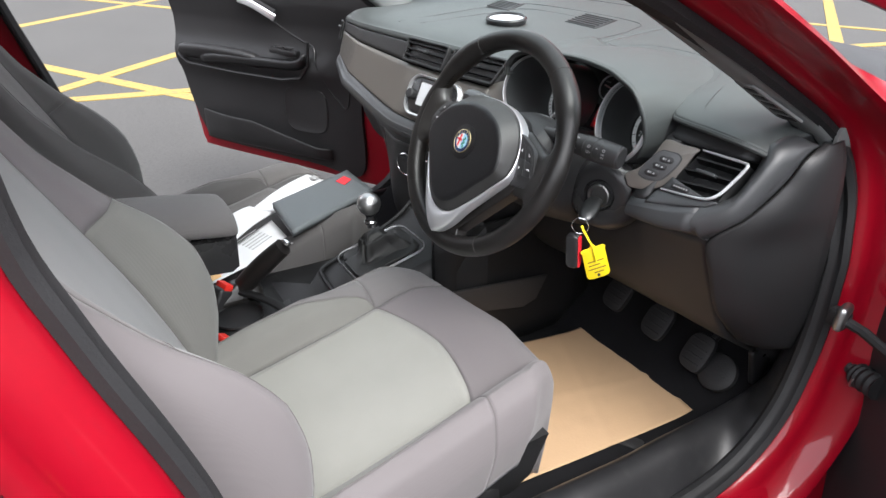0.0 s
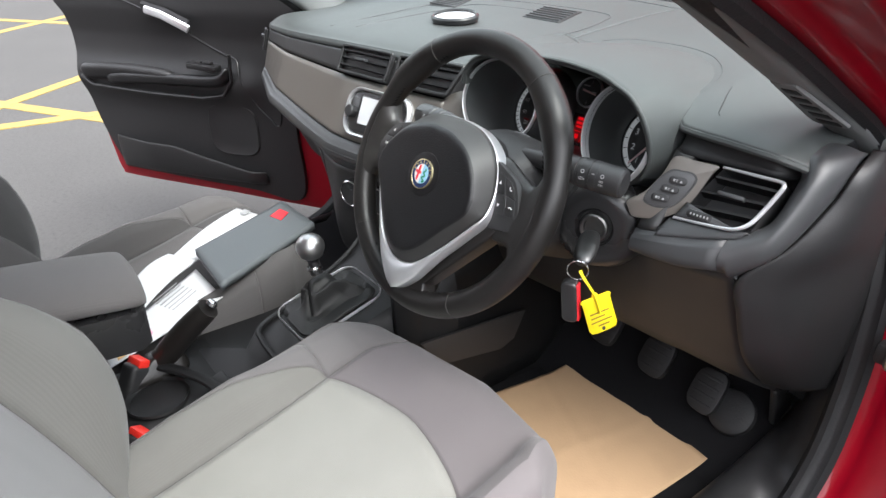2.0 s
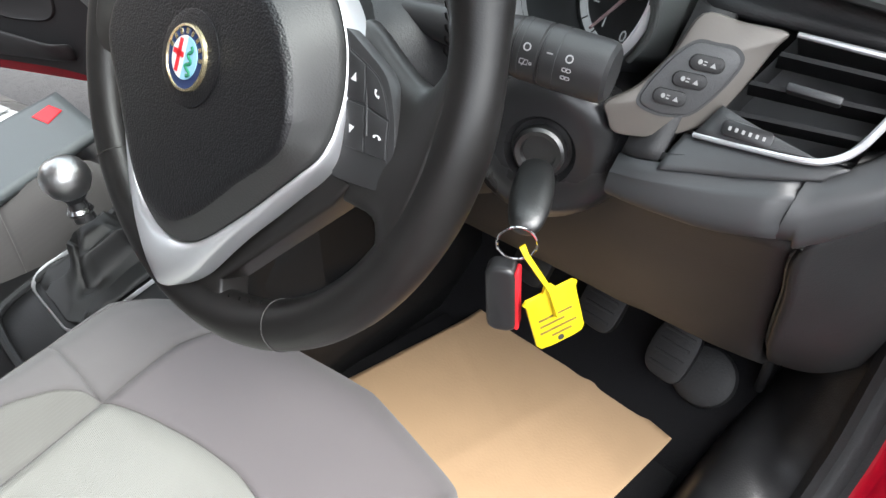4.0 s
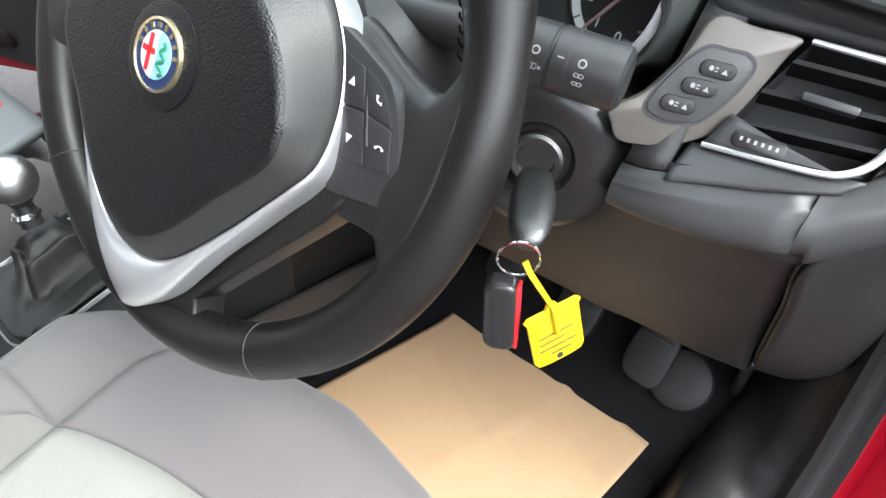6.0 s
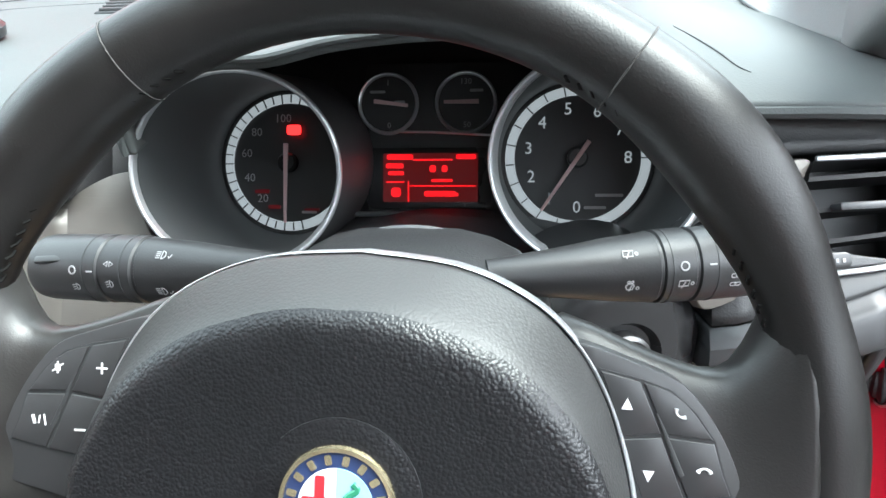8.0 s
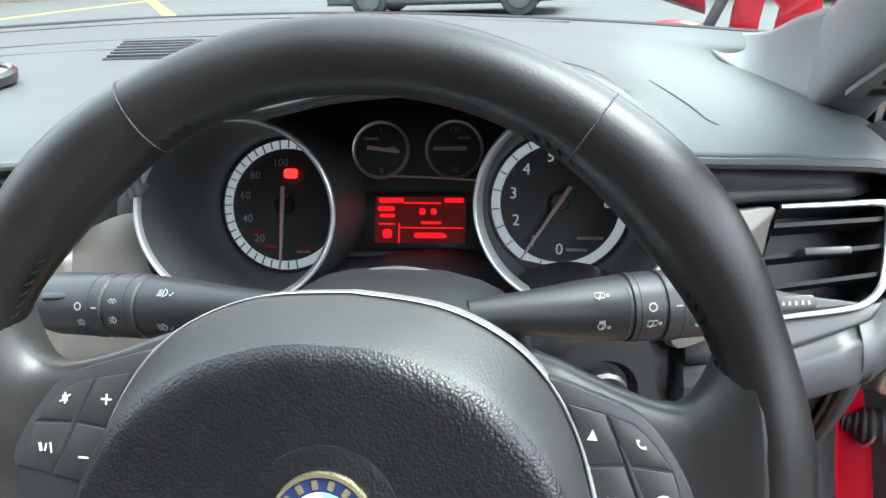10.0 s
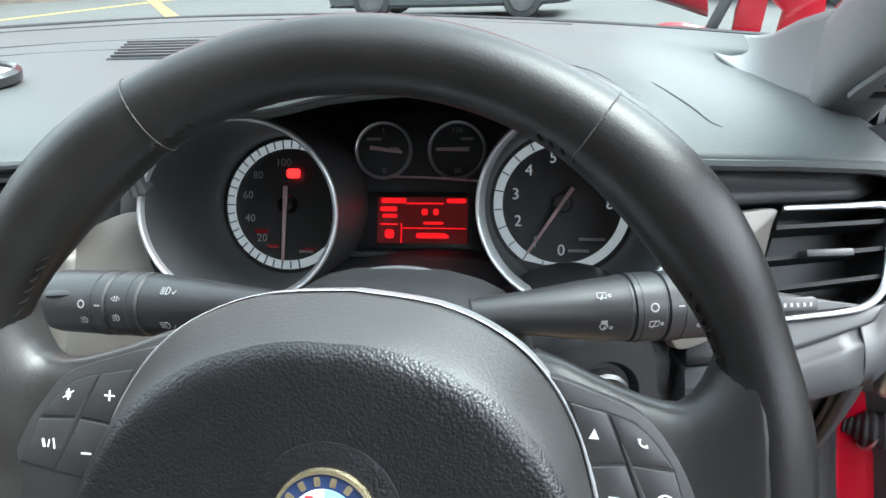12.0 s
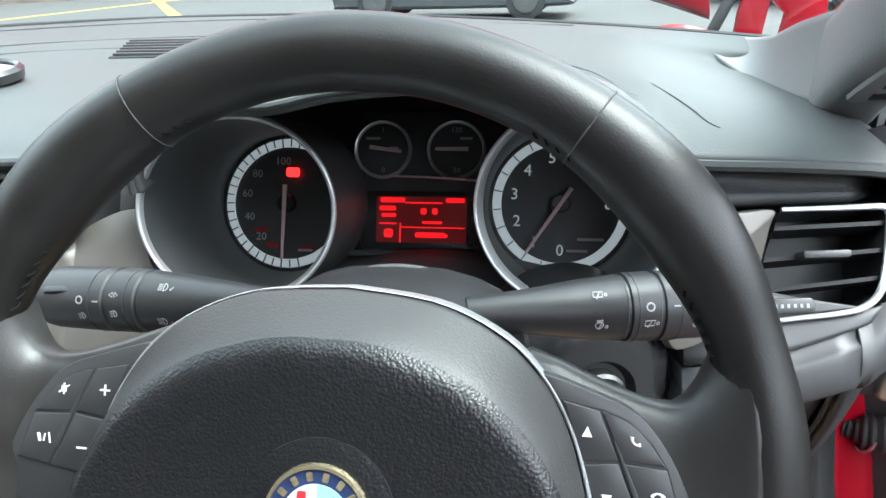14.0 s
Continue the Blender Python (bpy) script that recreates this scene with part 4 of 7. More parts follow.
# panel between the dials, small gauges and display
part("centre_panel", plate([(-0.075, 0.012), (-0.062, 0.070), (0.062, 0.070), (0.075, 0.012), (0.06, -0.046), (-0.06, -0.046)], 0.004, FACE @ Matrix.Translation((0, 0, -0.006)), 0.001), DIAL, cluster, "black centre panel")
for x, word in ((0.338, "fuel_gauge"), (0.397, "temperature_gauge")):
    g = on_face(x, 0.926)
    gauge = part(word, lathe([(0.0205, -0.001), (0.0212, 0.003), (0.0222, 0.0035), (0.0232, 0.002), (0.0235, -0.001)], g, 40, caps=False), SILVER, cluster, "thin grey gauge ring")
    part("gauge_face", lathe([(0.0, 0.0), (0.0208, 0.0), (0.021, -0.003)], g, 40, caps=False), DIAL, gauge)
    part("gauge_needle", plate([(-0.010, 0.0016), (0.016, 0.0012), (0.016, -0.0012), (-0.010, -0.0016)], 0.0014, g @ pose(0, 0, 0.004, 0, 0, -8 if word == "fuel_gauge" else 180)), NEEDLE, gauge, "pale pointer", smooth=False)
writing("numeral", "1", 0.006, on_face(0.338, 0.940, 0.001), GREY_INK, cluster)
writing("numeral", "0", 0.006, on_face(0.339, 0.911, 0.001), GREY_INK, cluster)
writing("numeral", "130", 0.006, on_face(0.397, 0.940, 0.001), GREY_INK, cluster)
writing("numeral", "50", 0.006, on_face(0.398, 0.911, 0.001), GREY_INK, cluster)
for x, z, w in ((0.330, 0.934, 0.012), (0.347, 0.927, 0.008), (0.405, 0.934, 0.010)):
    part("caption_bar", plate(rounded(w, 0.002, 0.0008), 0.0004, on_face(x, z, 0.0008)), GREY_INK, cluster, smooth=False)
part("brow_line", tube([on_face(x, z, 0.004).translation for x, z in ((0.345, 0.9065), (0.372, 0.906), (0.40, 0.9045), (0.425, 0.903))], 0.0009, 6), SILVER, cluster, "thin silver line under the gauges")
display = part("display", plate(rounded(0.094, 0.046, 0.004), 0.002, on_face(0.370, 0.875, -0.001), 0.0006), GLOSS, cluster, "dark display with lit red figures")
part("lit_field", plate(rounded(0.072, 0.0365, 0.001), 0.0004, on_face(0.3705, 0.8755, 0.0012)), LCD_DIM, display, "dim red lit field", smooth=False)
LIT = [(0.3475, 0.8895, 0.0200, 0.0040), (0.3975, 0.8895, 0.0150, 0.0036), (0.3725, 0.8875, 0.030, 0.0012), (0.3435, 0.8835, 0.0135, 0.0038), (0.3445, 0.8785, 0.012, 0.003), (0.3725, 0.8815, 0.0050, 0.0052), (0.3815, 0.8815, 0.0045, 0.0050),
       (0.3440, 0.8725, 0.0140, 0.0012), (0.3540, 0.8660, 0.0010, 0.0160), (0.3795, 0.8735, 0.0160, 0.0022), (0.3800, 0.8698, 0.0500, 0.0009), (0.3780, 0.8645, 0.0240, 0.0042), (0.3445, 0.8655, 0.0075, 0.0072), (0.3900, 0.8640, 0.004, 0.0026)]
for x, z, w, h in LIT:
    part("figure_bar", plate(rounded(w, h, min(w, h) * 0.3, 2), 0.0003, on_face(x, z, 0.0018)), LCD, display, smooth=False)
part("display_ledge", box((0.118, 0.004, 0.010), on_face(0.370, 0.8505, 0.004), 0.0015), SOFT, cluster, "grey ledge under the display")
part("cluster_floor", sheet(lambda u, v: Vector((0.30 + 0.17 * u, 0.262 - 0.10 * v, 0.846 - 0.012 * v + 0.012 * math.sin(math.pi * u))), 16, 8), SOFT, cluster, "black shelf in front of the display", solid=-0.004)
part("back_wall", plate([(-0.185, 0.0), (-0.175, 0.05), (-0.11, 0.088), (0.11, 0.088), (0.155, 0.05), (0.165, 0.0), (0.15, -0.06), (-0.16, -0.06)], 0.004, FACE @ Matrix.Translation((0, 0, -0.014)), 0.001), HARD, cluster, "black cluster back wall")

# hood over the instruments
HOOD = [((0.206, 0.935), (0.196, 0.24, 0.935)), ((0.207, 0.946), (0.188, 0.26, 0.950)), ((0.212, 0.957), (0.180, 0.28, 0.962)), ((0.234, 0.978), (0.190, 0.33, 0.974)), ((0.266, 0.988), (0.23, 0.39, 0.986)),
        ((0.300, 0.989), (0.28, 0.43, 0.990)), ((0.338, 0.997), (0.33, 0.45, 0.992)), ((0.380, 1.001), (0.385, 0.46, 0.992)), ((0.420, 1.001), (0.435, 0.45, 0.992)), ((0.455, 0.997), (0.472, 0.42, 0.990)), ((0.486, 0.989), (0.505, 0.37, 0.987)),
        ((0.516, 0.979), (0.524, 0.31, 0.969)), ((0.537, 0.957), (0.541, 0.245, 0.957)), ((0.5475, 0.930), (0.546, 0.222, 0.935)), ((0.545, 0.902), (0.546, 0.215, 0.905)), ((0.532, 0.880), (0.54, 0.215, 0.87))]


def pad_height(x, y):
    """The height of the dash top over a place of the plan."""
    lo, hi = 0.0, 3.95
    for _ in range(24):
        mid = (lo + hi) / 2
        if dash(x, mid).y > y:
            lo = mid
        else:
            hi = mid
    return dash(x, lo).z


def hood_fn(u, v):
    """u along the lip from left to right, v back towards the windscreen."""
    k = u * (len(HOOD) - 1)
    i = max(0, min(len(HOOD) - 2, int(k)))
    a, b, c, d = (HOOD[max(0, min(len(HOOD) - 1, i + j))] for j in (-1, 0, 1, 2))
    x, z = (cubic(a[0][n], b[0][n], c[0][n], d[0][n], k - i) for n in (0, 1))
    back = Vector([cubic(a[1][n], b[1][n], c[1][n], d[1][n], k - i) for n in (0, 1, 2)])
    if 3 <= k <= 11:
        w = max(0.0, min(1.0, (back.y - dash(back.x, 3.9).y - 0.010) / 0.02))
        back.z += w * (pad_height(back.x, back.y) - 0.0065 - back.z)
    wide = abs(x - 0.375)
    front = Vector((x, 0.182 - (z - 0.922) * 0.19 - 0.2 * (wide - 0.108) * min(1.0, max(0.0, (wide - 0.06) / 0.05)), z))
    p = front.lerp(back, v)
    high = max(0.0, min(1.0, (z - 0.955) / 0.03))
    return p + Vector((0, 0, 0.012 * high * math.sin(math.pi * v) * (1 - 0.5 * v)))


part("hood", sheet(hood_fn, 60, 18), DASH_TOP, cluster, "dark grey soft instrument hood", solid=0.006)
part("hood_lip", tube([hood_fn(k / 80, 0.0) for k in range(81)], 0.0024, 8), DASH_TOP, cluster, "rounded hood edge")

# ---------------------------------------------------------------- air vents, switch panel, radio
def dash_frame(x, s, dx=0.02):
    """A pose on the dash skin: x axis across, y up the skin, z out of it."""
    p = dash(x, s)
    across = dash(x + dx, s) - dash(x - dx, s)
    up = dash(x, s - 0.3) - dash(x, s + 0.3)
    return frame_of(p, across, across.cross(up))


def air_vent(name, corners, slats, label, bright=True, wheel=True, deep=0.045):
    """A louvred vent between four corners (top left, top right, bottom right, bottom left)."""
    tl, tr, br, bl = (Vector(c) for c in corners)
    out = (tr - tl).cross(tl - bl).normalized()
    if out.y > 0:
        out = -out
    v = thing(name, label, "air vent", Matrix.Translation((tl + br) / 2), "air vents")
    def at(u, w, h=0.0):
        return tl.lerp(tr, u).lerp(bl.lerp(br, u), w) + out * h
    if bright:
        edge = [at(u, w, 0.003) for u, w in ((0.0, 0.0), (0.5, 0.0), (0.90, 0.0), (0.985, 0.05), (1.0, 0.16), (0.97, 0.6), (0.93, 0.86), (0.84, 0.99), (0.70, 1.03), (0.35, 1.02), (0.0, 1.0))]
        part("chrome_frame", tube(smooth_line(edge, 64), lambda t: 0.0017 + 0.0009 * math.sin(math.pi * min(1.0, t * 1.15)), 8), SILVER, v, "bright chrome strip over, beside and under the slats")
        part("lower_plate", sheet(lambda a, b: at(0.0 + 0.80 * a, 1.0 - 0.30 * b * (1 - a), 0.001), 8, 4), SOFT, v, "dark plate that holds the thumb wheel", solid=-0.003)
    else:
        edge = [at(u, w, 0.001) for u, w in ((0.06, 0), (0.5, 0), (0.94, 0), (1, 0.1), (1, 0.5), (1, 0.9), (0.94, 1), (0.5, 1), (0.06, 1), (0, 0.9), (0, 0.5), (0, 0.1))]
        part("vent_frame", tube(smooth_line(edge, 64, True), 0.003, 8, True), HARD, v, "black plastic surround")
    mouth = [(0.01, 0.01), (0.5, 0.01), (0.99, 0.01), (0.99, 0.5), (0.99, 0.99), (0.5, 0.99), (0.01, 0.99), (0.01, 0.5)]
    duct = loft([[at(u, w, h) for u, w in mouth] for h in (0.0, -deep * 0.5, -deep)], True, False)
    duct.verts.ensure_lookup_table()
    duct.faces.new([duct.verts[k] for k in range(16, 24)])
    part("duct", duct, DIAL, v, "dark duct behind the slats", smooth=False)
    for k in range(slats):
        w = (k + 0.6) / (slats + 0.55)
        pts = []
        for s in range(2):
            u = 0.01 + 0.97 * s
            c = at(u, w, 0.0)
            d = (bl - tl).normalized()
            pts.append([c + out * 0.001 - d * 0.0016, c + out * 0.001 + d * 0.0014, c - out * min(0.020, deep * 0.6) + d * 0.0046, c - out * min(0.020, deep * 0.6) + d * 0.0022])
        part("slat", loft(pts), SLAT, v, "dark plastic slat", smooth=False)
    d = (bl - tl).normalized()
    a = (tr - tl).normalized()
    mid = at(0.46, (1 + 0.6) / (slats + 0.55), 0.004)
    part("tab", box((0.030, 0.012, 0.005), frame_of(mid, a, -d), 0.0015), LIP, v, "grey slider tab")
    if wheel:
        c = at(0.30, 0.90, 0.003)
        w0 = part("thumb_wheel", plate(rounded(0.030, 0.010, 0.004), 0.003, frame_of(c, a, out), 0.001), GLOSS, v, "small thumb wheel")
        for k in range(6):
            part("ridge", box((0.0016, 0.0024, 0.0012), frame_of(c + a * (-0.010 + 0.004 * k) + out * 0.0028, a, out), 0), GREY_INK, w0, smooth=False)
    return v


air_vent("air_vent", [(0.614, 0.2190, 0.9105), (0.683, 0.2290, 0.910), (0.676, 0.188, 0.862), (0.588, 0.1775, 0.850)], 3, "chrome-framed louvred air vent by the driver's door")
cvz = lambda x, s: dash(x, s) + Vector((0, -0.008, 0.002))
air_vent("air_vent", [cvz(-0.135, 4.85), cvz(0.01, 4.85), cvz(0.01, 5.28), cvz(-0.13, 5.28)], 3, "dark louvred centre air vent", False, 0, 0.030)
air_vent("air_vent", [cvz(0.03, 4.85), cvz(0.165, 4.85), cvz(0.155, 5.28), cvz(0.03, 5.28)], 3, "dark louvred centre air vent", False, 0, 0.030)
air_vent("air_vent", [cvz(-0.705, 5.05), cvz(-0.668, 5.05), cvz(-0.672, 5.6), cvz(-0.705, 5.6)], 4, "narrow louvred air vent at the passenger end", False, 0, 0.004)

panel = thing("switch_panel", "warm grey metallic panel with three black light switches", "switch panel", Matrix.Translation((0.565, 0.19, 0.88)))
PF = frame_of((0.5734, 0.1927, 0.8824), (0.896, 0.415, -0.159), (0.444, -0.836, 0.321))
PANEL = [(-0.0115, 0.032), (0.012, 0.034), (0.037, 0.0357), (0.034, 0.0245), (0.0265, -0.004), (0.019, -0.0235), (0.0075, -0.035), (-0.008, -0.0445), (-0.033, -0.0505), (-0.042, -0.0425), (-0.046, -0.034), (-0.031, -0.018), (-0.019, 0.0075)]
POD = [(-0.0096, 0.0155), (0.0019, 0.0176), (0.0134, 0.0183), (0.0197, 0.0108), (0.0139, -0.0087), (0.0049, -0.0239), (-0.0051, -0.0284), (-0.0152, -0.0303), (-0.0269, -0.0274), (-0.0266, -0.0164), (-0.0192, 0.0025)]
closed = lambda pts, k, n=60: [(p.x * k - (1 - k) * 0.0046, p.y * k - (1 - k) * 0.0062) for p in smooth_line([(x, y, 0) for x, y in pts], n, True)]
part("fascia", plate(closed(PANEL, 1.0), 0.008, PF, 0.002), TRIM, panel, "warm grey metallic fascia")
part("pod_gap", plate(closed(POD, 1.06), 0.0012, PF @ Matrix.Translation((0, 0, 0.0075))), DIAL, panel, "dark gap round the pod")
pod = part("switch_pod", plate(closed(POD, 0.98), 0.003, PF @ Matrix.Translation((0, 0, 0.0072)), 0.001), SOFT, panel, "dark grey switch pod")
for x, y in ((0.0013, 0.0060), (-0.0042, -0.0060), (-0.0112, -0.0188)):
    b = part("switch", plate(rounded(0.0205, 0.0094, 0.0045), 0.0026, PF @ pose(x, y, 0.0100, 0, 0, 6), 0.001), HARD, pod, "black rocker switch")
    ink = [plate(oval(0.0013, 0.0015, 14), 0.0003, PF @ Matrix.Translation((x - 0.0042, y, 0.0127))), plate(rounded(0.0020, 0.0007, 0.0002), 0.0003, PF @ Matrix.Translation((x - 0.0012, y + 0.0009, 0.0127))), plate(rounded(0.0020, 0.0007, 0.0002), 0.0003, PF @ Matrix.Translation((x - 0.0012, y - 0.0009, 0.0127))), plate([(-0.0018, -0.0013), (0.0018, -0.0013), (0.0, 0.0016)], 0.0003, PF @ Matrix.Translation((x + 0.0038, y, 0.0127)))]
    part("symbol_bar", functools.reduce(merge, ink), GREY_INK, b, smooth=False)

radio = thing("radio", "car radio with pale screen and round knob in a silver surround", "car radio", Matrix.Translation(dash(0.02, 5.5)))
RF = dash_frame(0.012, 5.62)
part("surround", loft([[RF @ Vector((x * k, y * k, h)) for x, y in rounded(0.168, 0.088, 0.03, 6)] for k, h in ((1.0, -0.004), (1.0, 0.006), (0.96, 0.010), (0.90, 0.008), (0.88, 0.0))], True, False), SILVER, radio, "satin silver surround")
part("radio_face", plate(rounded(0.148, 0.072, 0.022), 0.006, RF, 0.002), GLOSS, radio, "glossy black radio face")
part("screen", plate(rounded(0.085, 0.048, 0.003), 0.002, RF @ pose(0.0, 0.004, 0.006)), RADIO_GLASS, radio, "screen with the sky's reflection painted in pale grey")
part("disc_slot", plate(rounded(0.004, 0.05, 0.001), 0.002, RF @ pose(-0.046, 0.004, 0.006)), HARD, radio)
for x in (-0.060, 0.060):
    part("knob", lathe([(0.011, 0.0), (0.011, 0.012), (0.009, 0.014), (0.0, 0.014)], RF @ pose(x, -0.002, 0.006), 24), HARD, radio, "round black knob")
RC = dash_frame(0.03, 9.6)
heater = thing("heater_controls", "three round heater dials in a dark panel", "heater controls", Matrix.Translation(dash(0.03, 9.6)))
for x in (-0.07, 0.0, 0.09):
    k = part("heater_dial", lathe([(0.026, 0.0), (0.026, 0.012), (0.023, 0.015), (0.019, 0.014), (0.0, 0.014)], RC @ pose(x, 0.0, 0.002), 32), GLOSS, heater, "round black heater dial")
    part("dial_ring", lathe([(0.0225, 0.0145), (0.024, 0.016), (0.0255, 0.0145)], RC @ pose(x, 0.0, 0.002), 32, caps=False), CHROME, k, "thin chrome ring")

# things on top of the pad
info = thing("dash_display", "round flip-up display lid on the dash top", "dash display", Matrix.Translation(dash(-0.08, 2.2)))
DF = frame_of(dash(-0.082, 2.33) + Vector((0, 0, 0.004)), (1, 0, 0), (0, -0.1, 1))
part("rim", lathe([(0.052, 0.0), (0.054, 0.008), (0.050, 0.012), (0.046, 0.010), (0.045, 0.006)], DF @ Matrix.Diagonal((1.0, 0.8, 1, 1)), 40, caps=False), GLOSS, info, "dark rim")
part("lens", lathe([(0.0, 0.008), (0.046, 0.007)], DF @ Matrix.Diagonal((1.0, 0.8, 1, 1)), 40, caps=False), RADIO_GLASS, info, "pale glossy lens")
def dash_seam(points, name="pad_seam"):
    part(name, tube(smooth_line([dash(x, s) + Vector((0, 0, 0.0005)) for x, s in points], 60), 0.0008, 6), SOFT, dashboard)
dash_seam([(-0.32, 3.2), (-0.30, 1.6), (-0.2, 1.15), (0.10, 1.1), (0.16, 1.5), (0.17, 2.2)])
dash_seam([(-0.24, 3.0), (-0.23, 2.0), (-0.18, 1.5), (0.02, 1.45)])
dash_seam([(-0.66, 0.5), (-0.3, 0.35), (0.1, 0.33), (0.5, 0.4)])
part("pad_seam", tube(smooth_line([hood_fn(k / 45, 0.985) + Vector((0, 0, 0.0056)) for k in range(9, 35)], 80), lambda t: 0.0010 * math.sin(math.pi * (0.02 + 0.96 * t)), 6), DASH_TOP, dashboard)
# Black cord draws the shade of a short fold in the pad.
part("pad_seam", tube(smooth_line([dash(x, s) + Vector((0, 0, 0.0002)) for x, s in ((0.545, 2.85), (0.556, 3.0), (0.566, 3.2), (0.573, 3.38), (0.580, 3.46))], 30), lambda t: 0.0007 * math.sin(math.pi * (0.04 + 0.92 * t ** 0.8)), 6), HARD, dashboard, "dark line painted for the shade of a short crease")
for x0 in (0.022, -0.29):
    dv = thing("demister_vent", "black slotted demister vent in the dash top", "air vent", Matrix.Translation(dash(x0, 1.8)), "air vents")
    part("vent_base", sheet(lambda u, v: dash(x0 - 0.050 + 0.100 * u + 0.024 * v, 1.22 + 0.56 * v) + Vector((0, 0, 0.0012)), 8, 8), HARD, dv, "black vent base", solid=-0.002)
    for k in range(6):
        part("slot", box((0.09, 0.004, 0.004), frame_of(dash(x0 + 0.004 * k, 1.28 + 0.088 * k) + Vector((0, 0, 0.002)), (1, 0, 0), (0, 0, 1)), 0.001), SOFT, dv)
tweeter = thing("pillar_grille", "black slotted grille at the foot of the pillar", "air vent", Matrix.Translation((0.66, 0.29, 0.985)))
TG = frame_of((0.6735, 0.2330, 0.9985), (0.166, 0.86, -0.48), (-0.03, -0.48, -0.86))
part("grille_frame", plate([(-0.062, 0.000), (-0.058, 0.026), (0.056, 0.028), (0.062, 0.022), (0.063, -0.010), (0.056, -0.015), (0.040, -0.014)], 0.004, TG, 0.0015), PILLAR_TRIM, tweeter, "grey grille frame")
for k in range(5):
    part("slot", box((0.0125, 0.017 + 0.002 * k, 0.003), TG @ pose(-0.042 + 0.0225 * k, 0.0135 - 0.001 * k, 0.0034), 0.001), GAITER, tweeter)

# ---------------------------------------------------------------- steering column, stalks, ignition
column = thing("steering_column", "black steering column cowl with two control stalks", "steering column", Matrix.Translation((0.384, 0.1, 0.84)))
COL = frame_of((0.384, 0.0, 0.889), (1, 0, 0), (0, -math.cos(radians(25)), math.sin(radians(25))))
def col_ring(h, w, t, b, n=28):
    out = []
    for k in range(n):
        q = k * math.tau / n
        c, s = math.cos(q), math.sin(q)
        out.append(COL @ Vector((w * math.copysign(abs(c) ** 0.7, c), (t if s > 0 else b) * math.copysign(abs(s) ** 0.7, s), h)))
    return out
part("cowl", loft([col_ring(-0.035, 0.055, 0.036, 0.050), col_ring(-0.05, 0.066, 0.050, 0.062), col_ring(-0.075, 0.072, 0.064, 0.070), col_ring(-0.10, 0.074, 0.072, 0.076), col_ring(-0.16, 0.076, 0.068, 0.082), col_ring(-0.24, 0.076, 0.04, 0.08)]), HARD, column, "black column cowl")
part("cowl_rib", tube([COL @ Vector((x, 0.070 - 6 * x * x, -0.10)) for x in [-0.06 + 0.12 * k / 12 for k in range(13)]], 0.003, 8), SOFT, column)
IGN = frame_of((0.500, 0.142, 0.813), (0.92, 0.36, 0.12), (0.40, -0.86, 0.10))
part("ignition_housing", lathe([(0.066, -0.07), (0.063, -0.028), (0.055, -0.008), (0.046, -0.001), (0.036, 0.0), (0.026, 0.0), (0.022, -0.006), (0.0, -0.006)], IGN, 36), GLOSS, column, "round black ignition housing")
part("barrel", lathe([(0.0185, -0.006), (0.0185, 0.002), (0.0165, 0.004), (0.013, 0.003), (0.012, -0.001), (0.0, -0.001)], IGN, 28), DARK_STEEL, column, "bright metal ignition barrel")


def strokes(lines, w=0.00032):
    """Thin printed strokes in millimetres, in the x-y plane."""
    bm = bmesh.new()
    for line in lines:
        tube([(x / 1000, y / 1000, 0.0001) for x, y in line], w, 5, bm=bm, flat=0.4)
    return bm


def curve(cx, cy, r, a0, a1, n=14, sq=1.0):
    return [(cx + r * math.cos(radians(a0 + (a1 - a0) * k / n)), cy + sq * r * math.sin(radians(a0 + (a1 - a0) * k / n))) for k in range(n + 1)]


def icon(kind):
    """The small printed signs of the stalks."""
    if kind == "ring":
        return strokes([curve(0, 0, 1.9, 0, 360, 20)], 0.00045)
    if kind == "bar":
        return strokes([[(-1.7, 0), (1.7, 0)]], 0.0005)
    if kind == "lamp":
        return strokes([[(0.2, 1.8), (0.2, -1.8)], curve(0.2, 0, 1.8, 90, -90)] + [[(-0.6, y), (-2.2, y - 0.5)] for y in (1.3, 0, -1.3)])
    if kind == "beam":
        return strokes([[(0.4, 2.2), (0.4, -2.2)], curve(0.4, 0, 2.2, 90, -90)] + [[(-0.5, y), (-3.0, y)] for y in (1.6, 0.5, -0.6, -1.7)] + [[(4.2, -0.8), (5.0, -1.8), (6.2, 0.4)]])
    if kind == "arrows":
        return strokes([[(-0.6, 1.3), (-2.8, 0), (-0.6, -1.3), (-0.6, 1.3)], [(0.6, 1.3), (2.8, 0), (0.6, -1.3), (0.6, 1.3)]])
    if kind == "wiper":
        return strokes([[(-2.6, -1.4), (2.0, -1.4), (2.4, 1.4), (-2.4, 1.4), (-2.6, -1.4)], [(-1.2, -2.4), (0.6, 0.9)], curve(3.9, -0.2, 0.7, 0, 360, 8)])
    if kind == "screen":
        return strokes([curve(0, -0.6, 2.2, 20, 160), [(-2.0, 0.2), (-1.2, -1.6), (1.2, -1.6), (2.0, 0.2)], [(-0.2, -2.4), (0.9, 0.8)], curve(3.8, -1.0, 0.7, 0, 360, 8), curve(-0.8, 2.4, 0.6, 0, 360, 8), curve(0.9, 2.4, 0.6, 0, 360, 8)])
    return strokes([curve(-1.6, 0, 0.9, 90, 270), curve(1.6, 0, 0.9, 90, -90), [(-1.6, 0.9), (-0.3, 0.9), (-0.3, -0.9), (-1.6, -0.9)], [(1.6, 0.9), (0.3, 0.9), (0.3, -0.9), (1.6, -0.9)]])


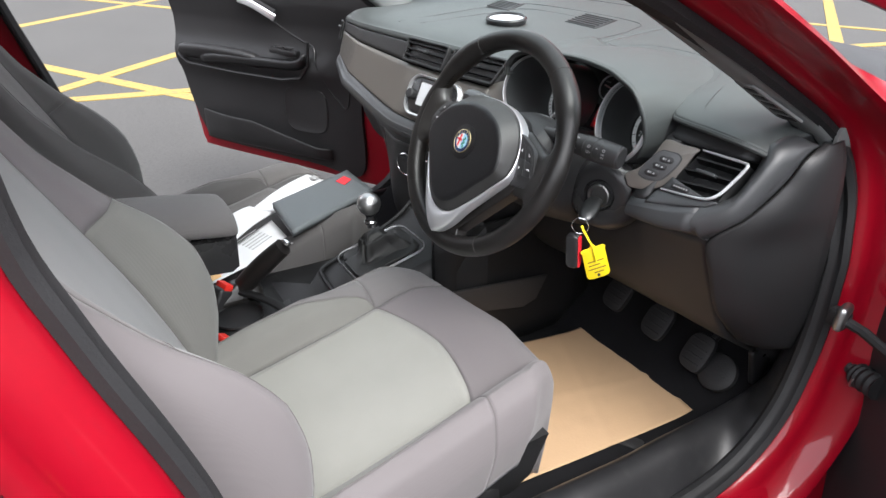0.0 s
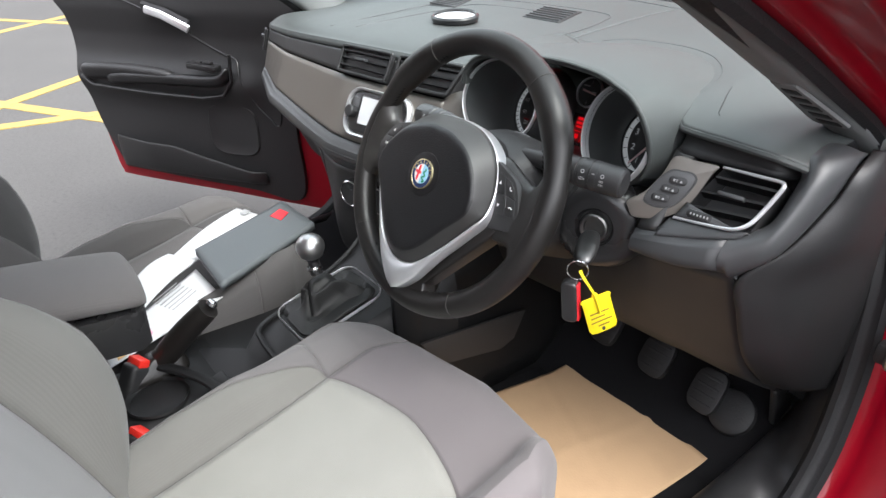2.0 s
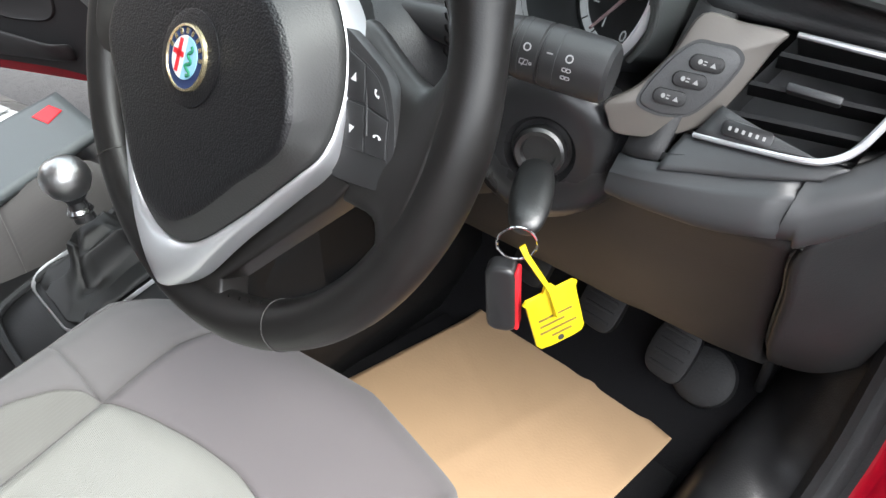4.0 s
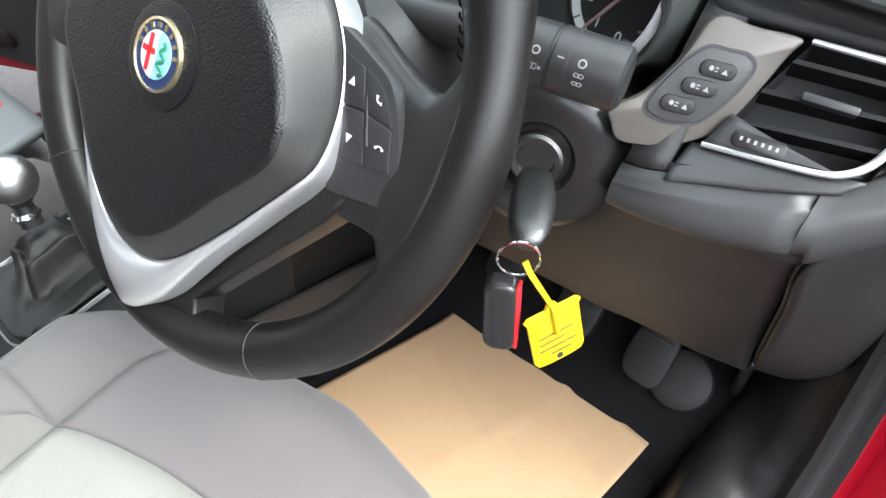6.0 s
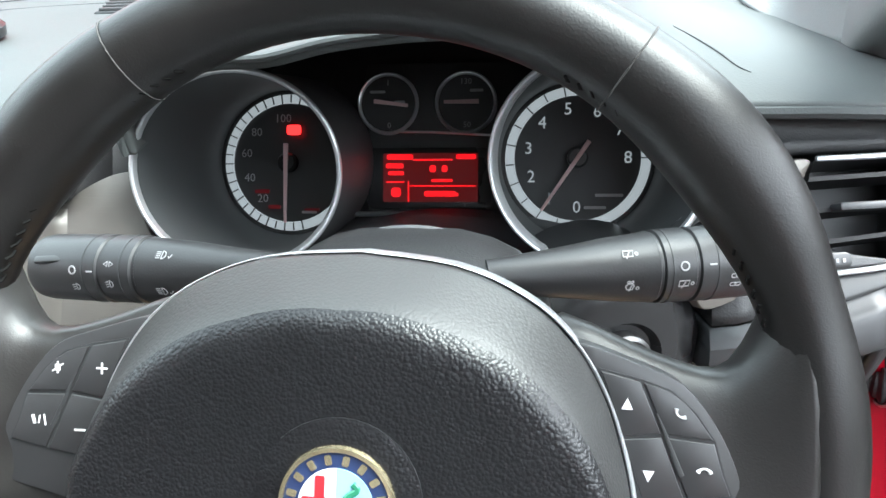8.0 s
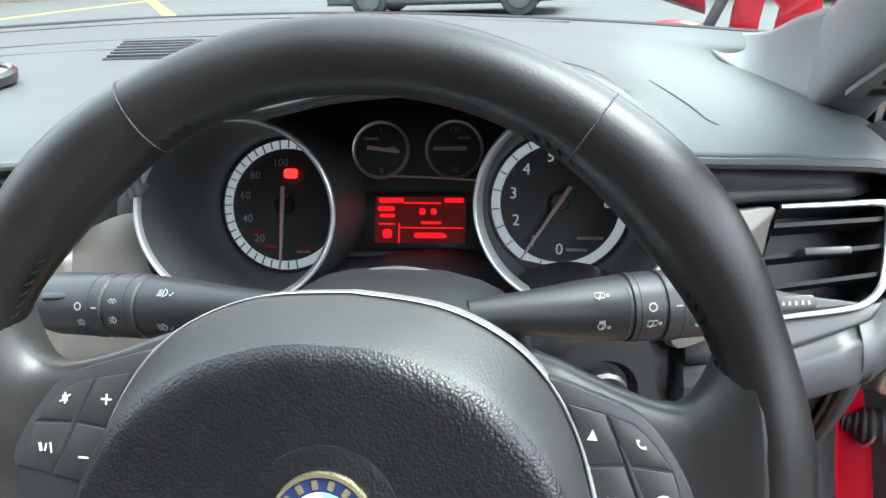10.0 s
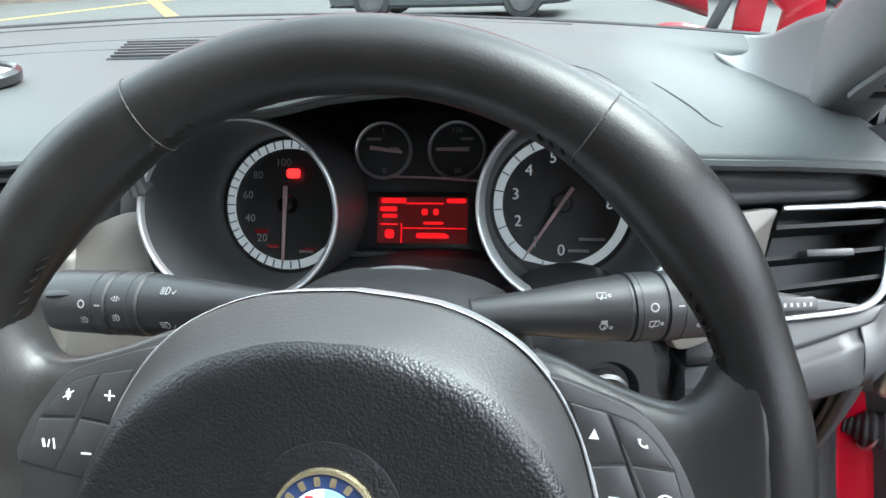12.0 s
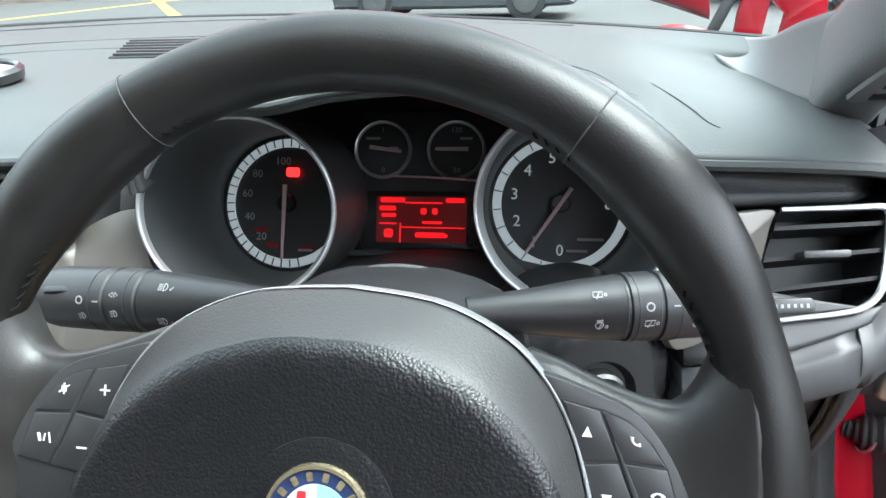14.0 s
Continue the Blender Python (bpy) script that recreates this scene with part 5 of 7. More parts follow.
def stalk(tip, root, label, signs, grooves):
    tip, root = Vector(tip), Vector(root)
    axis = (tip - root).normalized()
    profile = [(0.0, 0.0085), (0.08, 0.0095), (0.25, 0.0118), (0.42, 0.0150), (0.55, 0.0166), (0.575, 0.0172), (0.58, 0.0164), (0.59, 0.0164), (0.595, 0.0176), (0.70, 0.0178), (0.705, 0.0168), (0.715, 0.0168), (0.72, 0.0180), (0.955, 0.0176), (0.985, 0.0168), (1.0, 0.0140)]
    m = frame_of(root, Vector((0, 0, 1)) - axis * axis.z, axis)
    long = (tip - root).length
    st = part("stalk", lathe([(r, f * long) for f, r in profile], m, 36), STALK, column, label, angle=25)
    out = Vector((0, -0.90, 0.43))
    x = axis if axis.x > 0 else -axis
    o = (out - axis * out.dot(axis)).normalized()
    v = o.cross(x)
    for f, up, kind in signs:
        r = 0.0002 + float(np.interp(f, [p[0] for p in profile], [p[1] for p in profile]))
        q = math.asin(max(-0.9, min(0.9, up / r)))
        oo = o * math.cos(q) + v * math.sin(q)
        bm2 = icon(kind)
        bm2.transform(frame_of(root.lerp(tip, f) + oo * r, x, oo))
        part("symbol", bm2, GREY_INK, st, smooth=False)
    for f in grooves:
        r = float(np.interp(f, [p[0] for p in profile], [p[1] for p in profile]))
        part("groove", lathe([(r - 0.001, -0.0006), (r + 0.0003, -0.0005), (r + 0.0003, 0.0005), (r - 0.001, 0.0006)], m @ Matrix.Translation((0, 0, f * long)), 36, caps=False), DIAL, st)
    return st


stalk((0.556, 0.118, 0.897), (0.425, 0.085, 0.903), "black right-hand wiper stalk",
      [(0.47, 0.0075, "wiper"), (0.47, -0.0075, "screen"), (0.655, 0.0005, "ring"), (0.655, -0.0075, "wiper"), (0.755, 0.0005, "bar"), (0.84, 0.0005, "ring"), (0.84, -0.0055, "pair"), (0.84, -0.0095, "pair")], (0.62, 0.78))
stalk((0.186, 0.105, 0.894), (0.345, 0.085, 0.903), "black left-hand light stalk",
      [(0.80, 0.0, "ring"), (0.795, -0.0085, "lamp"), (0.735, -0.0005, "bar"), (0.665, 0.0035, "arrows"), (0.665, -0.0065, "lamp"), (0.49, 0.0085, "beam"), (0.49, -0.0095, "beam")], (0.63, 0.77))
part("grip_ledge", box((0.024, 0.004, 0.003), frame_of((0.205, 0.0905, 0.9065), (1, 0.12, 0), (0, -0.5, 0.86)), 0.001), DIAL, column)

key = thing("ignition_key", "car key in the ignition with remote fob and yellow tag", "key", Matrix.Translation((0.545, 0.07, 0.80)))
part("key_head", loft([[Vector(c) + s * w + t * h for w, h in ((-1, -1), (1, -1), (1, 1), (-1, 1))] for c, s, t in (((0.508, 0.132, 0.814), Vector((0.009, 0.004, 0)), Vector((0, 0.0, 0.005))), ((0.516, 0.118, 0.813), Vector((0.013, 0.006, 0)), Vector((0, 0.0, 0.008))), ((0.528, 0.098, 0.810), Vector((0.0145, 0.0065, 0)), Vector((0.0, 0.0, 0.010))), ((0.538, 0.080, 0.806), Vector((0.0125, 0.005, 0)), Vector((0.0, 0.0, 0.009))), ((0.542, 0.072, 0.803), Vector((0.007, 0.003, 0)), Vector((0, 0.0, 0.005))))]), DARK_STEEL, key, "worn metal key head", sub=2)
part("split_ring", tube([Vector((0.541, 0.070, 0.795)) + Vector((0.0125 * math.cos(q) * 0.80, 0.0125 * math.cos(q) * 0.6, 0.0125 * math.sin(q))) for q in [k * math.tau / 32 for k in range(32)]], 0.0009, 8, True), CHROME, key, "thin steel split ring")
FOB = frame_of((0.540, 0.063, 0.7545), (0.85, 0.45, 0.1), (0.62, -0.78, 0.0))
fob = part("remote_fob", plate(rounded(0.021, 0.056, 0.008, 4), 0.013, FOB @ Matrix.Translation((0, 0, -0.0065)), 0.004, steps=3), GLOSS, key, "black remote fob")
part("fob_edge", plate(rounded(0.003, 0.050, 0.0014, 3), 0.010, FOB @ Matrix.Translation((0.0102, 0, -0.005)), 0.001), RED_INK, fob, "red side strip")
TAGF = frame_of((0.569, 0.0845, 0.742), (0.42, 0.85, 0.33), (0.887, -0.436, -0.006)) @ Matrix.Diagonal((0.82, 1.1, 1, 1))
tag = part("tag", plate([(-0.0215, 0.020), (-0.0235, 0.023), (-0.020, 0.0255), (-0.006, 0.0255), (-0.003, 0.030), (0.003, 0.030), (0.006, 0.0255), (0.020, 0.0255), (0.0235, 0.023), (0.0215, 0.020), (0.022, -0.018), (0.019, -0.0225), (0.010, -0.024), (-0.010, -0.024), (-0.019, -0.0225), (-0.022, -0.018)], 0.0022, TAGF, 0.0006), TAG, key, "yellow plastic key tag")
part("tag_strap", tube([TAGF @ Vector((0, 0.004, 0.003)), TAGF @ Vector((0, 0.028, 0.003)), Vector((0.551, 0.067, 0.793)), Vector((0.547, 0.067, 0.7985))], 0.0026, 8, flat=0.6), TAG, tag, "yellow strap")
part("tag_hole", lathe([(0.0, 0.0), (0.0028, 0.0)], TAGF @ pose(0.0, -0.0195, 0.00235), 16, caps=False), DIAL, tag, smooth=False)
for k in range(4):
    part("ink_bar", plate(rounded((0.030, 0.022, 0.033, 0.018)[k], 0.0018, 0.0006, 2), 0.0002, TAGF @ pose((0.0, -0.004, 0.0, 0.002)[k], 0.004 - 0.006 * k, 0.00225)), INK, tag, smooth=False)

# ---------------------------------------------------------------- steering wheel
TILT = radians(25)
nrm = Vector((0.03, -math.cos(TILT), math.sin(TILT))).normalized()
WHEEL = frame_of((0.383, 0.0, 0.889), (1, 0.033, 0), nrm) @ pose(0, 0, 0, 0, 0, -3)
wheel = thing("steering_wheel", "three-spoke black leather steering wheel with silver V trim", "steering wheel", WHEEL)
R, r0, RISE = 0.1622, 0.0156, -0.0034


def rim_section(q, n=22):
    """The rim is fatter at the grips and a little flat at the front."""
    grip = 0.0026 * (math.exp(-((math.degrees(q) % 360 - 42) / 14) ** 2) + math.exp(-((math.degrees(q) % 360 - 138) / 14) ** 2))
    grip -= 0.0020 * (math.exp(-((math.degrees(q) % 360 - 20) / 9) ** 2) + math.exp(-((math.degrees(q) % 360 - 160) / 9) ** 2))
    c, s = math.cos(q), math.sin(q)
    out = []
    for k in range(n):
        p = k * math.tau / n
        rr = R + (r0 + grip) * math.cos(p)
        out.append(Vector((rr * c, RISE + rr * s, (r0 + grip) * 1.02 * math.sin(p))))
    return out


part("rim", loft([rim_section(k * math.tau / 120) for k in range(120)], True, False, True), RIM_LEATHER, wheel, "worn black leather rim", local=True)
for deg in (56.5, 124, 226, 304):
    q = radians(deg)
    mid = Vector((R * math.cos(q), RISE + R * math.sin(q), 0))
    ringp = [p + (p - mid) * 0.012 for p in rim_section(q, 28)]
    part("rim_seam", tube(ringp, 0.00035, 6, True, up=(math.cos(q), math.sin(q), 0)), SEAM, wheel, "seam across the leather", local=True)


def stitches(a0, a1, count):
    for k in range(count):
        q = radians(a0 + (a1 - a0) * k / (count - 1))
        rr = R - r0 * 0.93
        p = Vector((rr * math.cos(q), RISE + rr * math.sin(q), 0.0055))
        t = Vector((-math.sin(q), math.cos(q), 0))
        n = Vector((-math.cos(q), -math.sin(q), 0.4)).normalized()
        part("stitch", tube([p - t * 0.0016 - Vector((0, 0, 0.0018)), p + n * 0.0008, p + t * 0.0016 + Vector((0, 0, 0.0018))], 0.0006, 5), THREAD, wheel, local=True)


stitches(20, 62, 22)
stitches(118, 160, 22)
stitches(240, 300, 16)

HUB = [(0.0, 0.0640), (0.035, 0.0605), (0.060, 0.0500), (0.076, 0.0360), (0.0865, 0.0190), (0.0925, 0.0020), (0.096, -0.0140), (0.0965, -0.0255), (0.0915, -0.0365), (0.081, -0.0520), (0.068, -0.0700), (0.054, -0.0875), (0.040, -0.1030), (0.026, -0.1140), (0.012, -0.1200), (0.0, -0.1215)]
TRIM_OUT = [(0.0, 0.0644), (0.0351, 0.0609), (0.0606, 0.0507), (0.0772, 0.0370), (0.0880, 0.0198), (0.0945, 0.0025), (0.0985, -0.0143), (0.0995, -0.0270), (0.0942, -0.0390), (0.0838, -0.0550), (0.0712, -0.0740), (0.0580, -0.0930), (0.0455, -0.1130), (0.0310, -0.1350), (0.0125, -0.1535), (0.0, -0.1600)]
HUB_LOOP = [(p.x, p.y) for p in smooth_line([(x, y, 0) for x, y in HUB], 64)]
HUB_LOOP = HUB_LOOP + [(-x, y) for x, y in HUB_LOOP[-2:0:-1]]
OUT_LOOP = [(p.x, p.y) for p in smooth_line([(x, y, 0) for x, y in TRIM_OUT], 64)]
OUT_LOOP = OUT_LOOP + [(-x, y) for x, y in OUT_LOOP[-2:0:-1]]


CREST = [(0.0, 0.0465), (0.032, 0.0420), (0.053, 0.0335), (0.068, 0.0222), (0.079, 0.0088), (0.0858, -0.0050), (0.0908, -0.0200), (0.0895, -0.0365)]


def edge_height(y):
    """How high the cover's rim stands over the wheel's plane: low along the top, higher along the V below."""
    return float(np.interp(y, [-0.05, -0.0365, -0.0255, -0.014, 0.004, 0.03, 0.065], [0.029, 0.028, 0.0235, 0.0185, 0.0145, 0.013, 0.013]))


def cover_rows(bands, inner):
    """Rings of the cover about its middle: a nearly flat face, a soft crest and a crown that falls to the rim."""
    heart = -0.022
    polar = sorted((math.atan2(y - heart, x), math.hypot(x, y - heart)) for x, y in CREST)
    def ratio(x, y):
        a = math.atan2(y - heart, abs(x))
        r = math.hypot(x, y - heart)
        if a < polar[0][0]:
            return 0.90 - 0.05 * min(1.0, (polar[0][0] - a) / 0.35)
        return min(0.90 + 0.03 * min(1.0, (a - polar[0][0]) / 0.35), float(np.interp(a, [p[0] for p in polar], [p[1] for p in polar])) / r)
    soft = lambda u: 0.15 * math.log(1 + math.exp(u / 0.15))
    rows = []
    for k0, u in [(k, None) for k in inner] + [(None, u) for u in bands]:
        row = []
        for x, y in HUB_LOOP:
            kc = ratio(x, y)
            k = k0 * (kc - 0.9 * (1 - kc)) if u is None else kc + (1 - kc) * u
            fall = soft((k - kc) / (1 - kc)) / soft(1.0)
            z = 0.0402 - 0.0006 * k * k - (0.0396 - edge_height(y)) * fall
            row.append(Vector((x * k, heart + (y - heart) * k, z)))
        rows.append(row)
    return rows


face_rows = cover_rows((-0.9, -0.75, -0.6, -0.48, -0.36, -0.26, -0.17, -0.08, 0.0, 0.08), (0.05, 0.2, 0.36, 0.5, 0.62, 0.74, 0.84, 0.93))
cover = part("airbag_cover", loft(face_rows, True, True), AIRBAG, wheel, "grained black airbag cover", local=True, angle=80)
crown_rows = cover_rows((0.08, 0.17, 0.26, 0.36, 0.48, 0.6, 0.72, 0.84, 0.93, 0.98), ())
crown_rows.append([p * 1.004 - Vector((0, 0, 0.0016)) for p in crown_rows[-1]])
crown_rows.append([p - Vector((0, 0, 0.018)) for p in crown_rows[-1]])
part("cover_crown", loft(crown_rows, True, False), CROWN, cover, "crown of the cover with the sky's sheen painted in lighter grey", local=True, angle=80)
# silver trim round the cover, widening into the V below
def trim_ring():
    rows = []
    for (x, y), (xo, yo) in zip(HUB_LOOP, OUT_LOOP):
        out = Vector((xo - x, yo - y, 0))
        w = max(0.0004, out.length)
        out.normalize()
        low = max(0.0, min(1.0, (-0.04 - y) / 0.06))
        z = edge_height(y) - 0.004 + 0.005 * low - 0.003 * max(0.0, 1 - w / 0.0016)
        fall = 0.10 * (1 - low) + 0.10 * low
        p = Vector((x, y, z))
        crown = 0.0018 * min(1.0, w / 0.002) + 0.05 * w
        rows.append([p + out * (w * f + 0.0006) + Vector((0, 0, h)) for f, h in ((0.0, -0.012), (0.0, -0.0015), (0.06, 0.0004), (0.25, crown * 0.7), (0.5, crown * 0.8 - 0.24 * fall * w), (0.8, crown * 0.4 - 0.7 * fall * w), (0.95, -fall * w - 0.0006), (1.0, -fall * w - 0.003), (1.0, -fall * w - 0.016))])
    return loft(rows, False, False, True)


part("silver_trim", trim_ring(), SILVER, wheel, "satin silver V-shaped trim round the airbag cover", local=True, angle=50)
def vee(pts, h0, h1):
    return plate(pts + [(-x, y) for x, y in pts[::-1] if abs(x) > 1e-6], h1 - h0, Matrix.Translation((0, 0, h0)), 0.003, steps=3)
part("lower_spoke", vee([(0.0, -0.10), (0.05, -0.06), (0.095, -0.03), (0.112, -0.034), (0.104, -0.05), (0.066, -0.099), (0.036, -0.138), (0.040, -0.150), (0.05, -0.158), (0.03, -0.168), (0.0, -0.171)], -0.014, 0.008), LEATHER, wheel, "black backing of the lower spoke", local=True)
for s in (1, -1):
    secs = []
    for a, lo, hi, hc, th in ((0.060, -0.046, 0.052, -0.004, 0.010), (0.085, -0.048, 0.0405, -0.004, 0.011), (0.105, -0.048, 0.0325, -0.004, 0.0115), (0.125, -0.044, 0.0262, -0.003, 0.012), (0.136, -0.045, 0.0285, -0.002, 0.013), (0.147, -0.060, 0.048, -0.001, 0.0145), (0.155, -0.074, 0.062, 0.0, 0.0150), (0.1622, -0.084, 0.072, 0.0, 0.0157)):
        mid, half = (lo + hi) / 2, (hi - lo) / 2
        ring_y = lambda q: mid + half * math.copysign(abs(math.cos(q)) ** 0.55, math.cos(q))
        bend = lambda y: min(1.0, max(0.0, (a - 0.125) / 0.037)) * (R - math.sqrt(R * R - (y - RISE) ** 2))
        secs.append([Vector((s * (a - bend(ring_y(q))), ring_y(q), hc + th * math.copysign(abs(math.sin(q)) ** 0.6, math.sin(q)) - 0.17 * max(0.0, ring_y(q) + 0.012) * max(0.0, min(1.0, (0.156 - a) / 0.02)))) for q in [k * math.tau / 28 for k in range(28)]])
    part("side_spoke", loft(secs), SPOKE_LEATHER, wheel, "worn shiny leather side spoke", local=True, sub=1)
    padpts = [(0.0765, 0.0375), (0.0965, 0.0318), (0.113, 0.0250), (0.1242, 0.0120), (0.1320, -0.003), (0.1362, -0.0180), (0.1370, -0.0250), (0.1362, -0.0270), (0.1330, -0.0278), (0.117, -0.0312), (0.104, -0.0340), (0.0985, -0.033), (0.0975, -0.022), (0.0945, -0.004), (0.088, 0.015), (0.0795, 0.030)]
    pad = part("button_pod", plate([(s * p.x, p.y) for p in smooth_line([(x, y, 0) for x, y in padpts], 80, True)], 0.009, Matrix.Translation((0, 0, 0.0006)), 0.0008), POD_BLACK, wheel, "smooth black button pod", local=True)
    keys = ([(0.0850, 0.0285), (0.0984, 0.0256), (0.1062, 0.0080), (0.0930, 0.0064), (0.0892, 0.0182)], [(0.0994, 0.0253), (0.1040, 0.0243), (0.1087, 0.0225), (0.1130, 0.0195), (0.1170, 0.0155), (0.1205, 0.0110), (0.1235, 0.0070), (0.1072, 0.0080)],
            [(0.0932, 0.0055), (0.1064, 0.0070), (0.1152, -0.0142), (0.1024, -0.0162), (0.1010, -0.0152), (0.0978, -0.0050)], [(0.1074, 0.0070), (0.1238, 0.0060), (0.1272, -0.0046), (0.1302, -0.0116), (0.1162, -0.0140)])
    round_keys = [(0.0843, 0.0293), (0.0990, 0.0263), (0.1092, 0.0232), (0.1176, 0.0158), (0.1244, 0.0066), (0.1280, -0.0046), (0.1312, -0.0124), (0.1155, -0.0150), (0.1014, -0.0170), (0.0998, -0.0154), (0.0970, -0.0050), (0.0920, 0.0062), (0.0884, 0.0182)]
    part("button_gap", plate([(s * x, y) for x, y in round_keys], 0.0006, Matrix.Translation((0, 0, 0.0093))), DIAL, pad, "dark gap round the buttons", local=True, smooth=False)
    part("slit", tube([Vector((s * x, y, 0.0106)) for x, y in ((0.1043, 0.0150), (0.1070, 0.0094), (0.1108, 0.0006), (0.1136, -0.0058))], lambda t: 0.0003 + 0.0008 * t, 8, flat=0.5), DIAL, pad, "narrow dark slit", local=True)
    for i, pts in enumerate(keys):
        cx, cy = sum(p[0] for p in pts) / len(pts), sum(p[1] for p in pts) / len(pts)
        kb = part("button", plate([(s * (cx + (x - cx) * 0.985), cy + (y - cy) * 0.985) for x, y in pts], 0.0018, Matrix.Translation((0, 0, 0.0088)), 0.0004), POD_BLACK, pad, "black control button", local=True)
        at = Matrix.Translation((s * cx, cy, 0.0106))
        if s > 0:
            shape = [plate([(-0.0019, -0.0015), (0.0019, -0.0015), (0, 0.0024)], 0.0003, at), None, plate([(-0.0019, 0.0015), (0.0019, 0.0015), (0, -0.0024)], 0.0003, at), None][i]
            if shape is None:
                arc = [(0.0023 * math.cos(q), 0.0023 * math.sin(q)) for q in [radians((165 if i == 1 else 25) + 130 * k / 10) for k in range(11)]]
                shape = tube([at @ Vector((x + (0.0012 if i == 1 else 0.0), y - (0 if i == 1 else 0.0015), 0.0002)) for x, y in arc], lambda t: 0.00035 + 0.00045 * abs(2 * t - 1) ** 2, 6)
        else:
            bars = ([(0.0042, 0.0006, 0), (0.0006, 0.0042, 0)], [(0.0020, 0.0024, 0), (0.0052, 0.0005, 35), (0.0005, 0.0044, 0)], [(0.0042, 0.0007, 0)], [(0.0010, 0.0034, 15), (0.0005, 0.003, -10), (0.0005, 0.0042, 10)])[i]
            shape = None
            for n, (w, h, rot) in enumerate(bars):
                one = plate([(-w / 2, -h / 2), (w / 2, -h / 2), (w / 2, h / 2), (-w / 2, h / 2)], 0.0003, at @ pose(0.0022 * n * (1 if i == 3 else 0), 0, 0, 0, 0, rot))
                shape = one if shape is None else merge(shape, one)
        part("symbol", shape, WHITE_INK, kb, local=True, smooth=False)
part("hub_boss", lathe([(0.062, -0.055), (0.066, -0.03), (0.07, -0.012), (0.05, -0.008), (0.0, -0.008)], Matrix.Translation((0, -0.005, 0)), 32), HARD, wheel, "black boss behind the cover", local=True)
# round emblem, plain shapes only
BZ = 0.0401
emb = Matrix.Translation((0.003, -0.011, BZ))
part("emblem_seat", lathe([(0.0265, -0.006), (0.0265, 0.0008), (0.0215, 0.0018), (0.0, 0.0018)], emb, 40), AIRBAG, wheel, "dark round emblem seat", local=True)
emblem = part("emblem", lathe([(0.0, 0.0034), (0.0166, 0.0032), (0.0172, 0.0018)], emb, 40), BADGE_BLUE, wheel, "round enamel emblem with navy border", local=True)
part("emblem_rim", lathe([(0.0164, 0.0028), (0.0168, 0.0040), (0.0180, 0.0038), (0.0184, 0.0018)], emb, 48, caps=False), BADGE_GOLD, emblem, "pale gold rim", local=True)
half = lambda a0, a1: [(0.0118 * math.cos(radians(a0 + (a1 - a0) * k / 16)), 0.0118 * math.sin(radians(a0 + (a1 - a0) * k / 16))) for k in range(17)]
part("emblem_field", plate(half(90, 270), 0.0004, emb @ pose(0, 0, 0.0034)), PAPER, emblem, "white half", local=True, smooth=False)
part("emblem_field", plate(half(-90, 90), 0.0004, emb @ pose(0, 0, 0.0034)), BADGE_SKY, emblem, "light blue half", local=True, smooth=False)
part("emblem_cross", merge(plate(rounded(0.0030, 0.0185, 0.0004, 1), 0.0003, emb @ pose(-0.0050, 0, 0.0039)), plate(rounded(0.0100, 0.0030, 0.0004, 1), 0.0003, emb @ pose(-0.0056, 0.001, 0.0039))), RED_INK, emblem, "red cross bars", local=True, smooth=False)
part("emblem_curve", tube([emb @ Vector((0.0052 + 0.0022 * math.sin(k * 0.75) * (0.6 + k / 26), 0.0075 - 0.00075 * k, 0.0042)) for k in range(22)], 0.0011, 6, flat=0.5), BADGE_GREEN, emblem, "green wavy stripe", local=True)
for k in range(8):
    a = radians(168 - 156 * k / 7)
    part("emblem_bar", plate(rounded(0.0022, 0.0032, 0.0004, 1), 0.0003, emb @ pose(0.0143 * math.cos(a), 0.0143 * math.sin(a), 0.0033, 0, 0, math.degrees(a) - 90)), BADGE_GOLD, emblem, local=True, smooth=False)

# ---------------------------------------------------------------- seats
ACROSS = [(-1.0, -0.240, -0.17), (-0.88, -0.252, -0.05), (-0.76, -0.242, 0.030), (-0.64, -0.208, 0.064), (-0.54, -0.176, 0.046), (-0.46, -0.152, 0.002), (-0.25, -0.08, -0.004), (0.0, 0.0, -0.006),
          (0.25, 0.08, -0.004), (0.46, 0.152, 0.002), (0.54, 0.172, 0.030), (0.64, 0.196, 0.050), (0.76, 0.222, 0.034), (0.88, 0.232, -0.03), (1.0, 0.216, -0.115)]
ALONG = [(0.0, -0.475, 0.452), (0.10, -0.425, 0.466), (0.30, -0.32, 0.488), (0.55, -0.21, 0.515), (0.74, -0.125, 0.540), (0.84, -0.06, 0.558), (0.90, -0.015, 0.564), (0.94, 0.018, 0.556), (0.975, 0.042, 0.525), (1.0, 0.048, 0.40)]
BACK = [(0.0, -0.425, 0.450), (0.15, -0.462, 0.540), (0.4, -0.530, 0.70), (0.7, -0.610, 0.89), (0.9, -0.668, 1.02), (0.97, -0.70, 1.055), (1.0, -0.74, 1.06)]
BACK_ACROSS = [(-1.0, -0.225, -0.15), (-0.90, -0.250, -0.06), (-0.80, -0.246, 0.055), (-0.70, -0.216, 0.108), (-0.60, -0.180, 0.080), (-0.50, -0.150, 0.010), (-0.25, -0.08, -0.004), (0.0, 0.0, -0.008)]
BACK_ACROSS += [(-u, -x, z) for u, x, z in BACK_ACROSS[-2::-1]]
SWELL = [(0.0, 0.10), (0.08, 0.35), (0.16, 0.68), (0.26, 0.92), (0.36, 1.0), (0.46, 0.85), (0.58, 0.48), (0.72, 0.22), (0.88, 0.14), (1.0, 0.10)]


